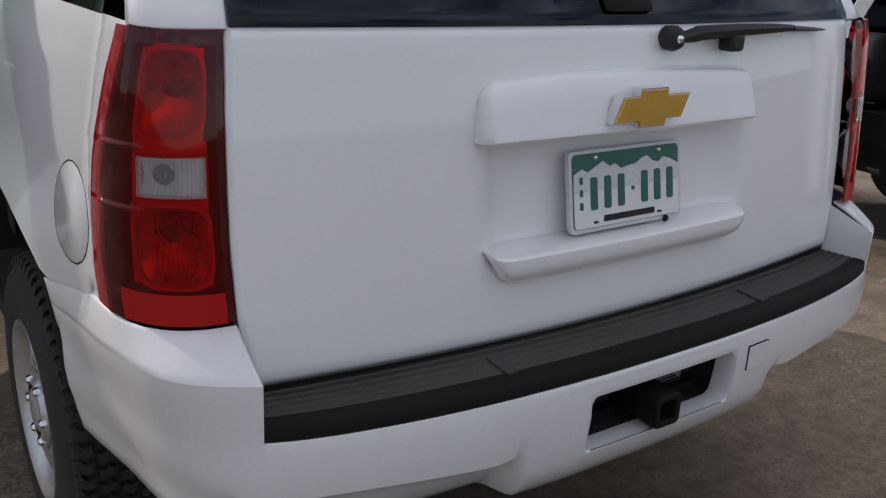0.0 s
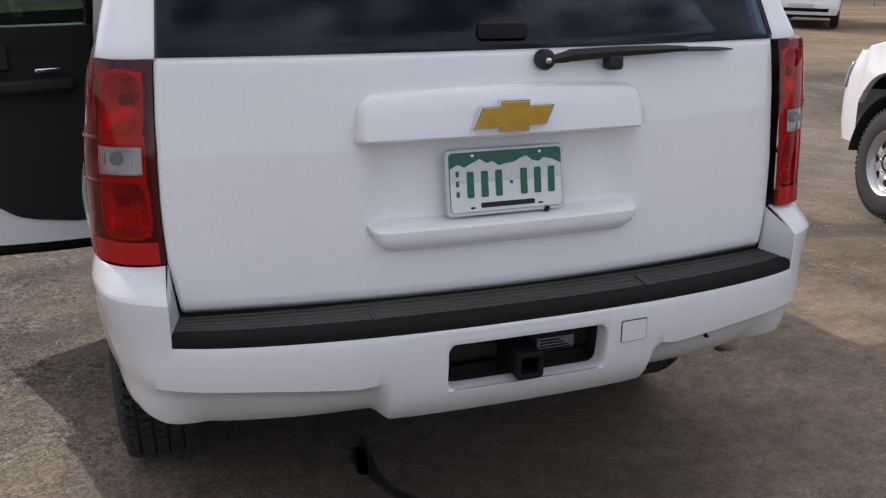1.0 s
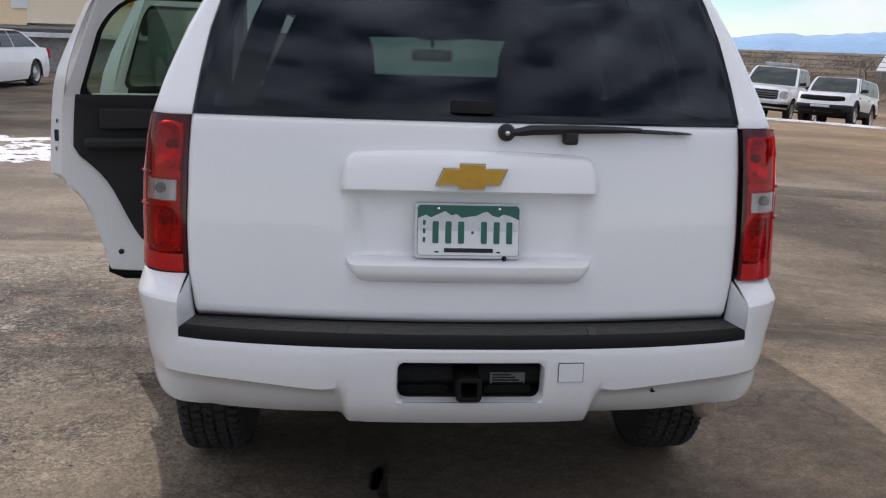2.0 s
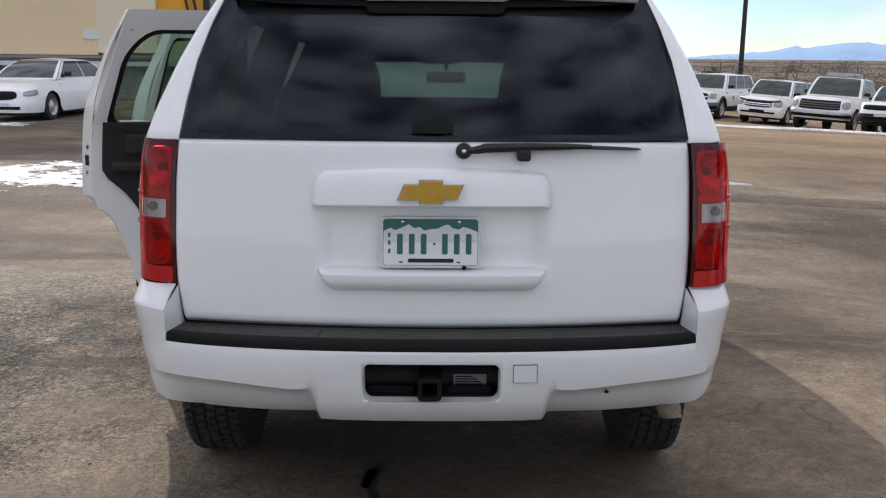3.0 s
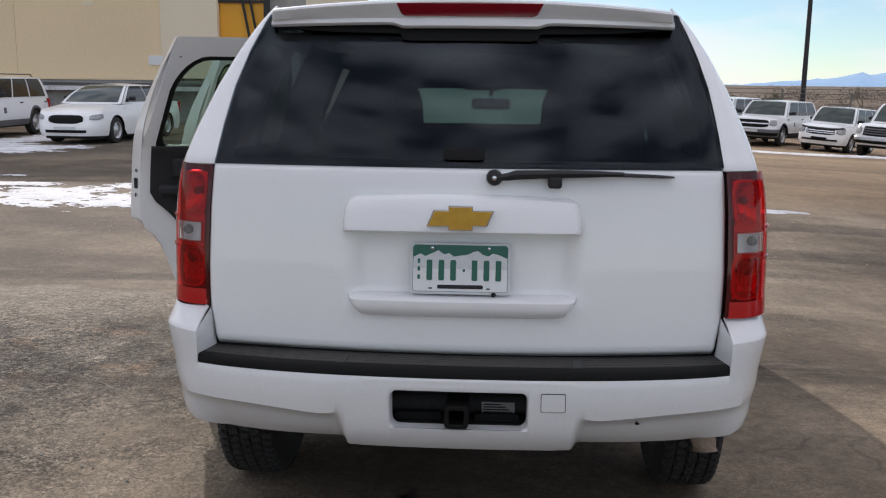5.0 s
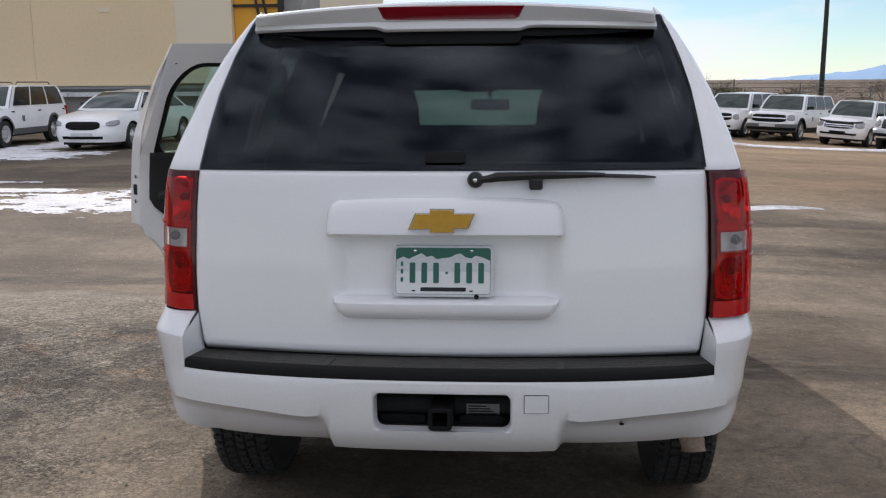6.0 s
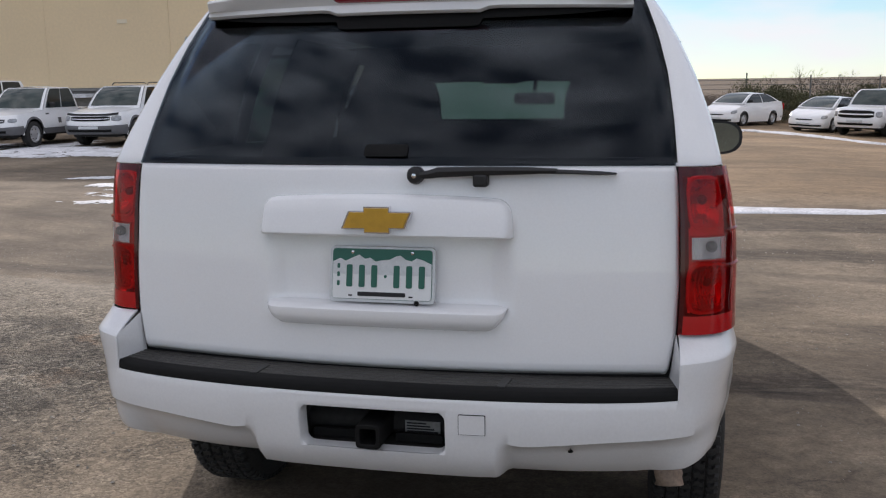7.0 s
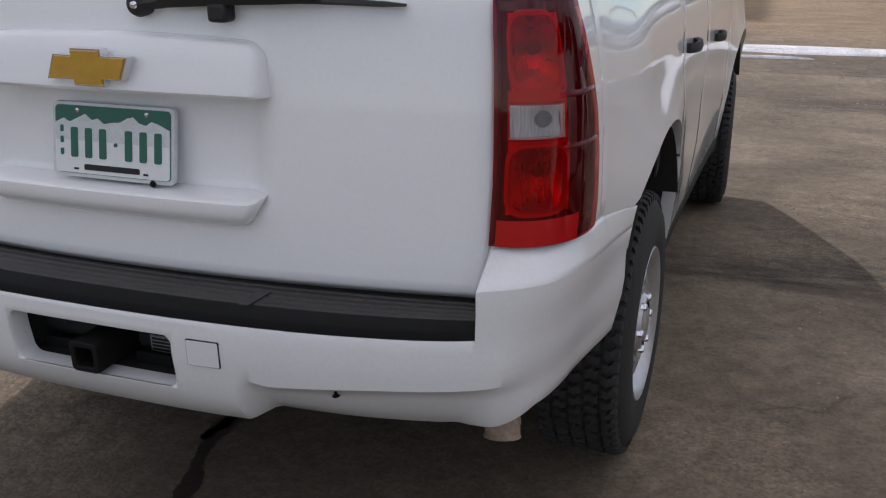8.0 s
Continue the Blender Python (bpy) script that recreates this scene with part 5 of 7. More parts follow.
    def inset(x, y, z, zb):
        ax = abs(x)
        zc = crease_z(ax)
        d = (0.022 * smooth01(zc + 0.002, zc - 0.014, z) * smooth01(0.97, 0.82, ax) + lerp(0.078, 0.004, smooth01(0.78, 0.95, ax)) * min(1.0, max(0.0, (zc - z) / max(0.02, zc - zb)))) * smooth01(0.350, 0.395, ax) * smooth01(0.7, 0.2, y)
        d += 0.034 * min(1.0, max(0.0, (0.636 - z) / 0.074)) * smooth01(0.40, 0.34, ax) + lerp(0.016, 0.004, smooth01(0.8, 0.95, ax)) * smooth01(zb + 0.025, zb, z) ** 1.5
        d -= 0.006 * smooth01(0.66, 0.72, z) * smooth01(0.80, 0.74, z)
        return d
    sl = [i / 110 for i in range(111)]
    for xt in (0.216, 0.250, 0.352, 0.362, 0.372, 0.384, 0.396, 0.846, 0.8475):
        lo, hi = 0.0, 0.8
        for _ in range(40):
            m_ = (lo + hi) / 2
            lo, hi = (m_, hi) if bumper_plan(m_).x < xt else (lo, m_)
        sl.append(lo)
    sl = sorted(set(sl))
    low_s = [s for s in sl if bumper_plan(s).y <= 0.490]
    full = [(-1, s) for s in low_s[:0:-1]] + [(1, s) for s in low_s]
    bm = bmesh.new()
    cols = []
    for sg, s in full:
        p = bumper_plan(s)
        q = bumper_plan(min(1, s + 0.01)) - bumper_plan(max(0, s - 0.01))
        nrm = Vector((q.y, -q.x)).normalized()
        lv = levels(p.x, p.y, s)
        col = []
        for z in lv:
            d = inset(p.x, p.y, z, lv[0]) - bumper_lean(p, z)
            col.append(bm.verts.new(((p.x - nrm.x * d) * sg, p.y - nrm.y * d, z)))
        cols.append((p.x * sg, col))
    for (xa, a), (xb, b) in zip(cols, cols[1:]):
        for j in range(len(a) - 1):
            if max(abs(xa), abs(xb)) <= 0.2165 and 2 <= j <= 4:
                continue
            bm.faces.new((a[j], b[j], b[j + 1], a[j + 1]))
    for sg in (-1, 1):
        up = [s for s in sl if bumper_plan(s).x >= 0.846 and bumper_plan(s).y <= 0.545]
        hi = []
        for s in up:
            p = bumper_plan(s)
            zs_ = [lerp(max(0.804, arch_z(p.y, 0.0) if p.y > 0 else 0), crease_top(p.y), f) for f in (0, 0.5, 1)]
            hi.append([bm.verts.new(((p.x + bumper_lean(p, z)) * sg, p.y, z)) for z in zs_])
        for a, b in zip(hi, hi[1:]):
            for j in range(2):
                bm.faces.new((a[j], b[j], b[j + 1], a[j + 1]) if sg > 0 else (b[j], a[j], a[j + 1], b[j + 1]))
    bmesh.ops.remove_doubles(bm, verts=bm.verts[:], dist=0.003)
    bmesh.ops.recalc_face_normals(bm, faces=bm.faces[:])
    facing(bm, (0, 0.5, 0.7))
    part("bumper", bm, PAINT_DIM, suv, "white painted rear bumper", shell=0.006)
    # bumper corner shelves and their inner walls
    for sx in (-1, 1):
        sh = strip([plan_s(0.847)] + [s for s in sl if bumper_plan(s).x > 0.848 and bumper_plan(s).y <= 0.552], lambda u: 0, lambda u: 1, 6, shelf_point)
        part("bumper_shelf", mirrored(facing(sh, (0.7, 0.3, 0.2)), sx), PAINT_DIM, suv, shell=0.006)
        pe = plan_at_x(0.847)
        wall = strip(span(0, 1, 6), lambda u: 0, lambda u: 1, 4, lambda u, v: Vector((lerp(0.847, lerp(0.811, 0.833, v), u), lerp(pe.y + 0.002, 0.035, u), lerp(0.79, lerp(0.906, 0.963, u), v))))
        part("bumper_end_wall", mirrored(facing(wall, (2, 0, 0.8)), sx), PAINT_DIM, suv, shell=0.005)
    # receiver opening
    def dense(outline_):
        pts = []
        for (ua, va), (ub, vb) in zip(outline_, outline_[1:] + outline_[:1]):
            m = max(1, int(math.hypot(ub - ua, vb - va) / 0.03))
            pts += [(lerp(ua, ub, i / m), lerp(va, vb, i / m)) for i in range(m)]
        return pts

    def skin(u, v):
        return bumper_plan(plan_s(u)).y + inset(u, -0.2, v, 0.566)
    rim_ = bmesh.new()
    mouth = dense(soft_rect(-0.215, 0.215, 0.636, 0.761, 0.026))

    loops = []
    for square, sink, tight in ((1.0, 0.0006, 1.0), (1.0, 0.002, 0.998), (0.0, 0.004, 0.994), (0.0, 0.010, 0.984), (0.0, 0.050, 0.972)):
        loop = []
        for u, v in mouth:
            fu, fv = u / 0.215, (v - 0.6985) / 0.0625
            du, dv = abs(u) - 0.189, abs(v - 0.6985) - 0.0365
            if square and du > 0 and dv > 0:
                turn = math.degrees(math.atan2(dv, du))
                fu = math.copysign(1.0 if turn <= 45 else lerp(1.0, 0.189 / 0.215, (turn - 45) / 45), fu)
                fv = math.copysign(1.0 if turn >= 45 else lerp(0.0365 / 0.0625, 1.0, turn / 45), fv)
            X, Z = fu * tight * 0.2165, 0.6985 + fv * tight * 0.0637
            loop.append(rim_.verts.new((X, skin(X, Z) + sink, Z)))
        loops.append(loop)
    for r0, r1 in zip(loops, loops[1:]):
        for i in range(len(mouth)):
            j = (i + 1) % len(mouth)
            rim_.faces.new((r0[i], r0[j], r1[j], r1[i]))
    bmesh.ops.recalc_face_normals(rim_, faces=rim_.faces[:])
    part("opening_lip", facing(rim_, (0, 0.5, 0.70)), PAINT_DIM, suv)
    well = bmesh.new()
    strip(span(-0.27, 0.27, 6), lambda u: 0.60, lambda u: 0.79, 4, lambda u, v: Vector((u, 0.02, v)), well)
    strip(span(-0.27, 0.27, 6), lambda u: 0, lambda u: 1, 2, lambda u, v: Vector((u, lerp(-0.185, 0.02, v), 0.766)), well)
    strip(span(-0.27, 0.27, 6), lambda u: 0, lambda u: 1, 2, lambda u, v: Vector((u, lerp(-0.185, 0.02, v), 0.630)), well)
    for xx in (-0.232, 0.226):
        strip(span(-0.185, 0.02, 3), lambda u: 0.60, lambda u: 0.79, 2, lambda u, v: Vector((xx, u, v)), well)
    part("opening_well", well, UNDER, suv, shell=0.004)
    part("hitch_crossbar", tube([(-0.25, -0.06, 0.672), (0.25, -0.06, 0.672)], 0.035, 14), UNDER, suv)
    hit = bmesh.new()
    ring_o, ring_i = soft_rect(-0.042, 0.032, 0.646, 0.717, 0.012), soft_rect(-0.028, 0.018, 0.659, 0.704, 0.006)
    o1 = [hit.verts.new((u, -0.228, v)) for u, v in ring_o]
    i1 = [hit.verts.new((u, -0.228, v)) for u, v in ring_i]
    o2 = [hit.verts.new((u, -0.02, v)) for u, v in ring_o]
    i2 = [hit.verts.new((u, -0.02, v)) for u, v in ring_i]
    for r0, r1 in ((o1, o2), (i1, i2), (o1, i1)):
        for k in range(len(ring_o)):
            hit.faces.new((r0[k], r0[(k + 1) % len(ring_o)], r1[(k + 1) % len(ring_o)], r1[k]))
    bmesh.ops.recalc_face_normals(hit, faces=hit.faces[:])
    part("hitch_receiver", hit, SEAM, suv, "black square towing receiver", bevel=0.003)
    for xa, xb in ((-0.205, -0.060), (0.050, 0.190)):
        part("hitch_flange", prism(soft_rect(xa, xb, 0.636, 0.662, 0.008), 0.0, 0.012, lambda u, v, d: Vector((u, -0.120 - d, v))), SEAM, suv)
    tag = part("warning_label", box(0.070, 0.176, -0.102, -0.098, 0.652, 0.690), STICK, suv, "grey label with unreadable bars")
    for k in range(4):
        part("label_bar", box(0.076 + 0.0, 0.170 - 0.012 * k, -0.1045, -0.102, 0.656 + 0.0085 * k, 0.660 + 0.0085 * k), TRIM, tag)
    # square cover, scuff
    cov = soft_rect(0.254, 0.330, 0.703, 0.762, 0.003, 3)
    part("cover_seam", prism(cov, -0.004, 0.001, lambda u, v, d: Vector((u, bumper_plan(plan_s(u)).y - 0.0065 - d, v))), SEAM, suv, smooth=False)
    part("tow_cover", prism([(0.292 + (u - 0.292) * 0.955, 0.7325 + (v - 0.7325) * 0.945) for u, v in cov], -0.004, 0.0025, lambda u, v, d: Vector((u, bumper_plan(plan_s(u)).y - 0.0065 - d, v))), PAINT_DIM, suv, "white square cover", smooth=False)
    dn_ = plan_at_x(0.563)
    chip = [(0.556, 0.651), (0.561, 0.654), (0.562, 0.661), (0.565, 0.654), (0.571, 0.651), (0.565, 0.648), (0.559, 0.648)]
    part("paint_chip", prism(chip, -0.006, 0.004, lambda u, v, d: Vector((u - 0.004, dn_.y + 0.0285 - d, v + 0.001))), SEAM, suv, "dark chipped spot", smooth=False)
    # step pad with grooves
    pad = bmesh.new()
    ys = [0.0, 0.10, 0.13, 0.16, 0.24, 0.27, 0.30, 0.38, 0.41, 0.44, 0.52, 0.55, 0.58, 0.66, 0.69, 0.72, 0.92, 0.97, 1.0]
    dz = [0, 0, -0.004, 0, 0, -0.004, 0, 0, -0.004, 0, 0, -0.004, 0, 0, -0.004, 0, 0, -0.003, -0.010]
    lipm = bmesh.new()
    cols = []
    for x in span(-0.8465, 0.8465, 61):
        yf = plan_at_x(x).y + 0.004
        ybk = gate_y(min(0.8, abs(x)), 0.82) + 0.022
        zt = pad_z(x)
        col = [(x, lerp(ybk, yf, t), zt + d_) for t, d_ in zip(ys, dz)] + [(x, yf - 0.001, zt - 0.026), (x, yf + 0.02, zt - 0.030)]
        cols.append([(pad if j_ < 15 else lipm).verts.new(c_) for j_, c_ in enumerate(col)] + [pad.verts.new(col[15])])
    for a, b in zip(cols, cols[1:]):
        for j in range(len(a) - 2):
            if j == 14:
                pad.faces.new((a[14], b[14], b[-1], a[-1]))
            else:
                (pad if j < 15 else lipm).faces.new((a[j], b[j], b[j + 1], a[j + 1]))
    step = part("step_pad", facing(pad, (0, 0.05, 0.5)), PAD, suv, "black grooved plastic step pad", smooth=False)
    part("pad_edge", facing(lipm, (0, 0.05, 0.5)), SEAM, step, "smooth black front edge")
    for x in (-0.37, 0.37):
        yf, ybk = plan_at_x(x).y, gate_y(x, 0.82)
        part("pad_joint", prism([(x - 0.012, lerp(ybk, yf, 0.2)), (x + 0.014, lerp(ybk, yf, 0.2)), (x + 0.006, lerp(ybk, yf, 0.72)), (x - 0.018, lerp(ybk, yf, 0.72))], 0.0, 0.003, lambda u, v, d: Vector((u, v, pad_z(u) + d))), PADJ, suv, smooth=False)
    # underside, exhaust
    part("underbody", box(-0.66, 0.66, 0.30, 4.6, 0.57, 0.68), UNDER, suv, bevel=0.03)
    part("rear_axle", tube([(-0.75, AXLE_R, 0.40), (0.75, AXLE_R, 0.40)], 0.06, 12), UNDER, suv)
    part("differential", turned([(-0.15, 0.001), (-0.12, 0.10), (0, 0.15), (0.12, 0.10), (0.15, 0.001)], (0.05, AXLE_R, 0.40), "y", 16), UNDER, suv)
    pipe = tube([(0.40, 1.3, 0.46), (0.55, 0.75, 0.48), (0.66, 0.45, 0.51), (0.745, 0.30, 0.545), (0.795, 0.185, 0.545), (0.822, 0.130, 0.520), (0.832, 0.108, 0.490), (0.834, 0.100, 0.462)], 0.028, 14, cap=False, taper=0.041)
    part("exhaust_pipe", pipe, PIPE, suv, "rusty exhaust tailpipe", shell=0.003)
    part("spare_wheel", turned([(-0.1, 0.20), (-0.1, 0.36), (0.0, 0.39), (0.1, 0.36), (0.1, 0.20)], (0, 0.62, 0.61), "z", 30), UNDER, suv)
    # cabin
    part("cabin_floor", box(-0.86, 0.86, 0.10, 3.6, 0.62, 0.80), TRIM, suv)
    liner = strip(span(0.50, 3.02, 8), lambda u: -0.66, lambda u: 0.66, 6, lambda u, v: Vector((v, u, 1.885)))
    part("headliner", facing(liner, (0, 1.5, 5)), HEAD, suv, shell=0.01)
    for sx in (-1, 1):
        lin = strip(span(0.35, 2.0, 6), lambda u: 0.78, lambda u: 1.42, 3, lambda u, v: Vector((0.86, u, v)))
        # added unseen panels that block the view and daylight through the sides
        part("side_guard", mirrored(facing(strip(span(1.16, 1.97, 4), lambda u: 0.80, lambda u: 1.86, 8, lambda u, v: Vector((side_x(u, v) - 0.075, u, v))), (3, 1, 1)), sx), TRIM, suv, "added dark panel blocking the side opening", shell=0.012)
        if sx > 0:
            part("side_lining", mirrored(facing(lin, (3, 1, 1)), sx), TRIM, suv, shell=0.02)
    # partition with its window opening
    def plate(outline_, nm="partition_panel"):
        part(nm, prism(outline_, 0, 0.03, lambda u, v, e: Vector((u, 1.985 + e, v))), TRIM, suv, smooth=False)
    edge_r = [(0.352, 1.74), (0.345, 1.70), (0.326, 1.66), (0.316, 1.612), (0.314, 1.56), (0.310, 1.519)]
    plate([(-0.86, 0.80), (0.86, 0.80), (0.86, 1.519), (-0.86, 1.519)])
    plate([(0.86, 1.519), (0.86, 1.74)] + edge_r)
    plate([(-0.352, 1.74), (-0.345, 1.70), (-0.326, 1.66), (-0.316, 1.612), (-0.314, 1.56), (-0.310, 1.519), (-0.836, 1.519), (-0.728, 1.74)])
    plate([(-0.352, 1.74), (0.352, 1.74), (0.345, 1.70), (0.10, 1.704), (0.085, 1.693), (-0.085, 1.693), (-0.10, 1.704), (-0.345, 1.70)])
    plate([(-0.86, 1.88), (-0.76, 1.88), (-0.744, 1.80), (-0.856, 1.519), (-0.86, 1.519)])
    plate([(-0.76, 1.88), (0.86, 1.88), (0.86, 1.74), (-0.728, 1.74), (-0.704, 1.79), (-0.744, 1.80)])
    for sx in (-1, 1):
        part("seat_back", box(0.41 * sx - 0.25, 0.41 * sx + 0.25, 2.22, 2.38, 0.82, 1.42), CLOTH, suv, bevel=0.06)
        part("head_rest", box(0.41 * sx - 0.13, 0.41 * sx + 0.13, 2.20, 2.30, 1.40, 1.46), CLOTH, suv, bevel=0.03)
    part("bench_back", box(-0.72, 0.72, 1.18, 1.34, 0.80, 1.36), CLOTH, suv, bevel=0.05)
    part("dashboard", box(-0.80, 0.80, 3.05, 3.60, 0.95, 1.30), TRIM, suv, bevel=0.06)
    part("rear_view_mirror", box(-0.095, 0.155, 2.98, 3.02, 1.598, 1.668), BLACK, suv, bevel=0.02)
    part("mirror_stalk", tube([(0.03, 3.0, 1.68), (0.03, 3.10, 1.80)], 0.012, 8), BLACK, suv)
    # right door mirror
    mo = []
    for k in range(24):
        a = 2 * math.pi * k / 24
        c_, s_ = math.cos(a), math.sin(a)
        mo.append((0.150 * abs(c_) ** 0.75 * (1 if c_ > 0 else -1), 0.100 * abs(s_) ** 0.8 * (1 if s_ > 0 else -1)))
    mc = (1.09, 2.95, 1.40)
    mir = part("door_mirror", prism(mo, -0.11, 0.02, lambda u, v, d: Vector((mc[0] + u * (1 + d), mc[1] - d, mc[2] + v * (1 + d))), inset=0.04), BLACK, suv, "black door mirror")
    part("mirror_glass", prism([(u * 0.86, v * 0.84) for u, v in mo], 0.019, 0.023, lambda u, v, d: Vector((mc[0] + u, mc[1] - d - 0.012 + u * 0.10 - v * 0.08, mc[2] + v))), MIRROR, mir, "mirror glass")
    part("mirror_arm", tube([(0.91, 3.02, 1.30), (1.01, 3.0, 1.315)], 0.04, 10), BLACK, mir)
    # left doors stand open
    build_open_door(suv, -1, 2.09, 0.905, 75, True, "rear_door")
    fdoor = build_open_door(suv, -1, 3.20, 1.06, 56, False, "front_door")
    ml = (-0.175, -0.27, 1.31)
    mir = part("door_mirror", prism(mo, -0.11, 0.02, lambda u, v, d: Vector((ml[0] + u * (1 + d), ml[1] - d, ml[2] + v * (1 + d))), inset=0.04), BLACK, fdoor, "black door mirror")
    part("mirror_glass", prism([(u * 0.86, v * 0.84) for u, v in mo], 0.019, 0.023, lambda u, v, d: Vector((ml[0] + u, ml[1] - d - 0.012 - u * 0.10 - v * 0.08, ml[2] + v))), MIRROR, mir, "mirror glass")
    part("mirror_arm", tube([(0.0, -0.20, 1.26), (-0.10, -0.22, 1.27)], 0.04, 10), BLACK, mir)
    # bent to fit the camera's view: down with the dipping ground ahead of the back axle, and skewed a degree
    for o in suv.children_recursive:
        if o.data is not None and not any(q.data is None and q is not suv for q in (o.parent, o.parent.parent or suv)):
            for v in o.data.vertices:
                v.co.z -= DIP * max(0.0, v.co.y - 0.9)
                v.co.x += YAW * v.co.y
        elif o.data is None and o.parent is suv:
            o.location.z -= DIP * max(0.0, o.location.y - 0.9)
            o.location.x += YAW * o.location.y
            o.rotation_euler.z -= YAW
    return suv


def plan_s(x):
    lo, hi = 0.0, 0.75
    for _ in range(30):
        mid = (lo + hi) / 2
        lo, hi = (mid, hi) if bumper_plan(mid).x < abs(x) else (lo, mid)
    return lo


def shelf_point(s, v):
    """Top of the bumper's corner, from its outer crease (v = 0) in to the lamp and quarter panel (v = 1)."""
    p = bumper_plan(s)
    zt = crease_top(p.y)
    lean = bumper_lean(p, zt)
    z_in = table(((-0.2, 0.963), (0.20, 0.958), (0.45, 0.912), (0.62, 0.872), (0.7, 0.86)), p.y)
    if p.y < 0.30:
        y_in = bumper_plan(plan_s(0.847)).y
        f = min(1, max(0, (p.y - y_in) / (0.28 - y_in))) ** 0.8
        q = corner(min(1, max(0.0, f * 1.05)), 0.957)
        tx, ty = lerp(q.x, side_x(0.3, 0.95), smooth01(0.2, 0.3, p.y)), lerp(q.y, 0.30, smooth01(0.2, 0.3, p.y))
    else:
        tx, ty = side_x(p.y, z_in) - 0.002, p.y
    out = 0.003 * math.sin(v * math.pi)
    return Vector((lerp(p.x + lean, tx, v) + out * 0.5, lerp(p.y, ty, v) - out * 0.3, lerp(zt, z_in, v) + out))


build_suv()

# ---- parked vehicles ----


def far_wheel(parent, x, y, r, sx, rim_mat=None):
    hub = new("wheel")
    hub.parent = parent
    hub.location = (x * sx, y, r)
    part("tyre", turned([(-0.01, r * 0.60), (0.0, r * 0.80), (-0.03, r * 0.97), (-0.08, r), (-0.17, r), (-0.21, r * 0.95), (-0.22, r * 0.6)], (0, 0, 0), "x", 28, sx), RUBBER, hub)
    rim = turned([(-0.004, r * 0.64), (-0.014, r * 0.56), (-0.05, r * 0.52), (-0.04, r * 0.40), (-0.02, r * 0.22), (-0.008, r * 0.14), (-0.006, 0.001)], (0, 0, 0), "x", 20, sx)
    part("rim", rim, rim_mat or STEEL, hub, "silver wheel")
    for k in range(6):
        a = 2 * math.pi * k / 6
        part("rim_hole", turned([(0, r * 0.075), (0.004, r * 0.06), (0.005, 0.001)], (-0.040 * sx, r * 0.36 * math.cos(a), r * 0.36 * math.sin(a)), "x", 8, sx), SEAM, hub)


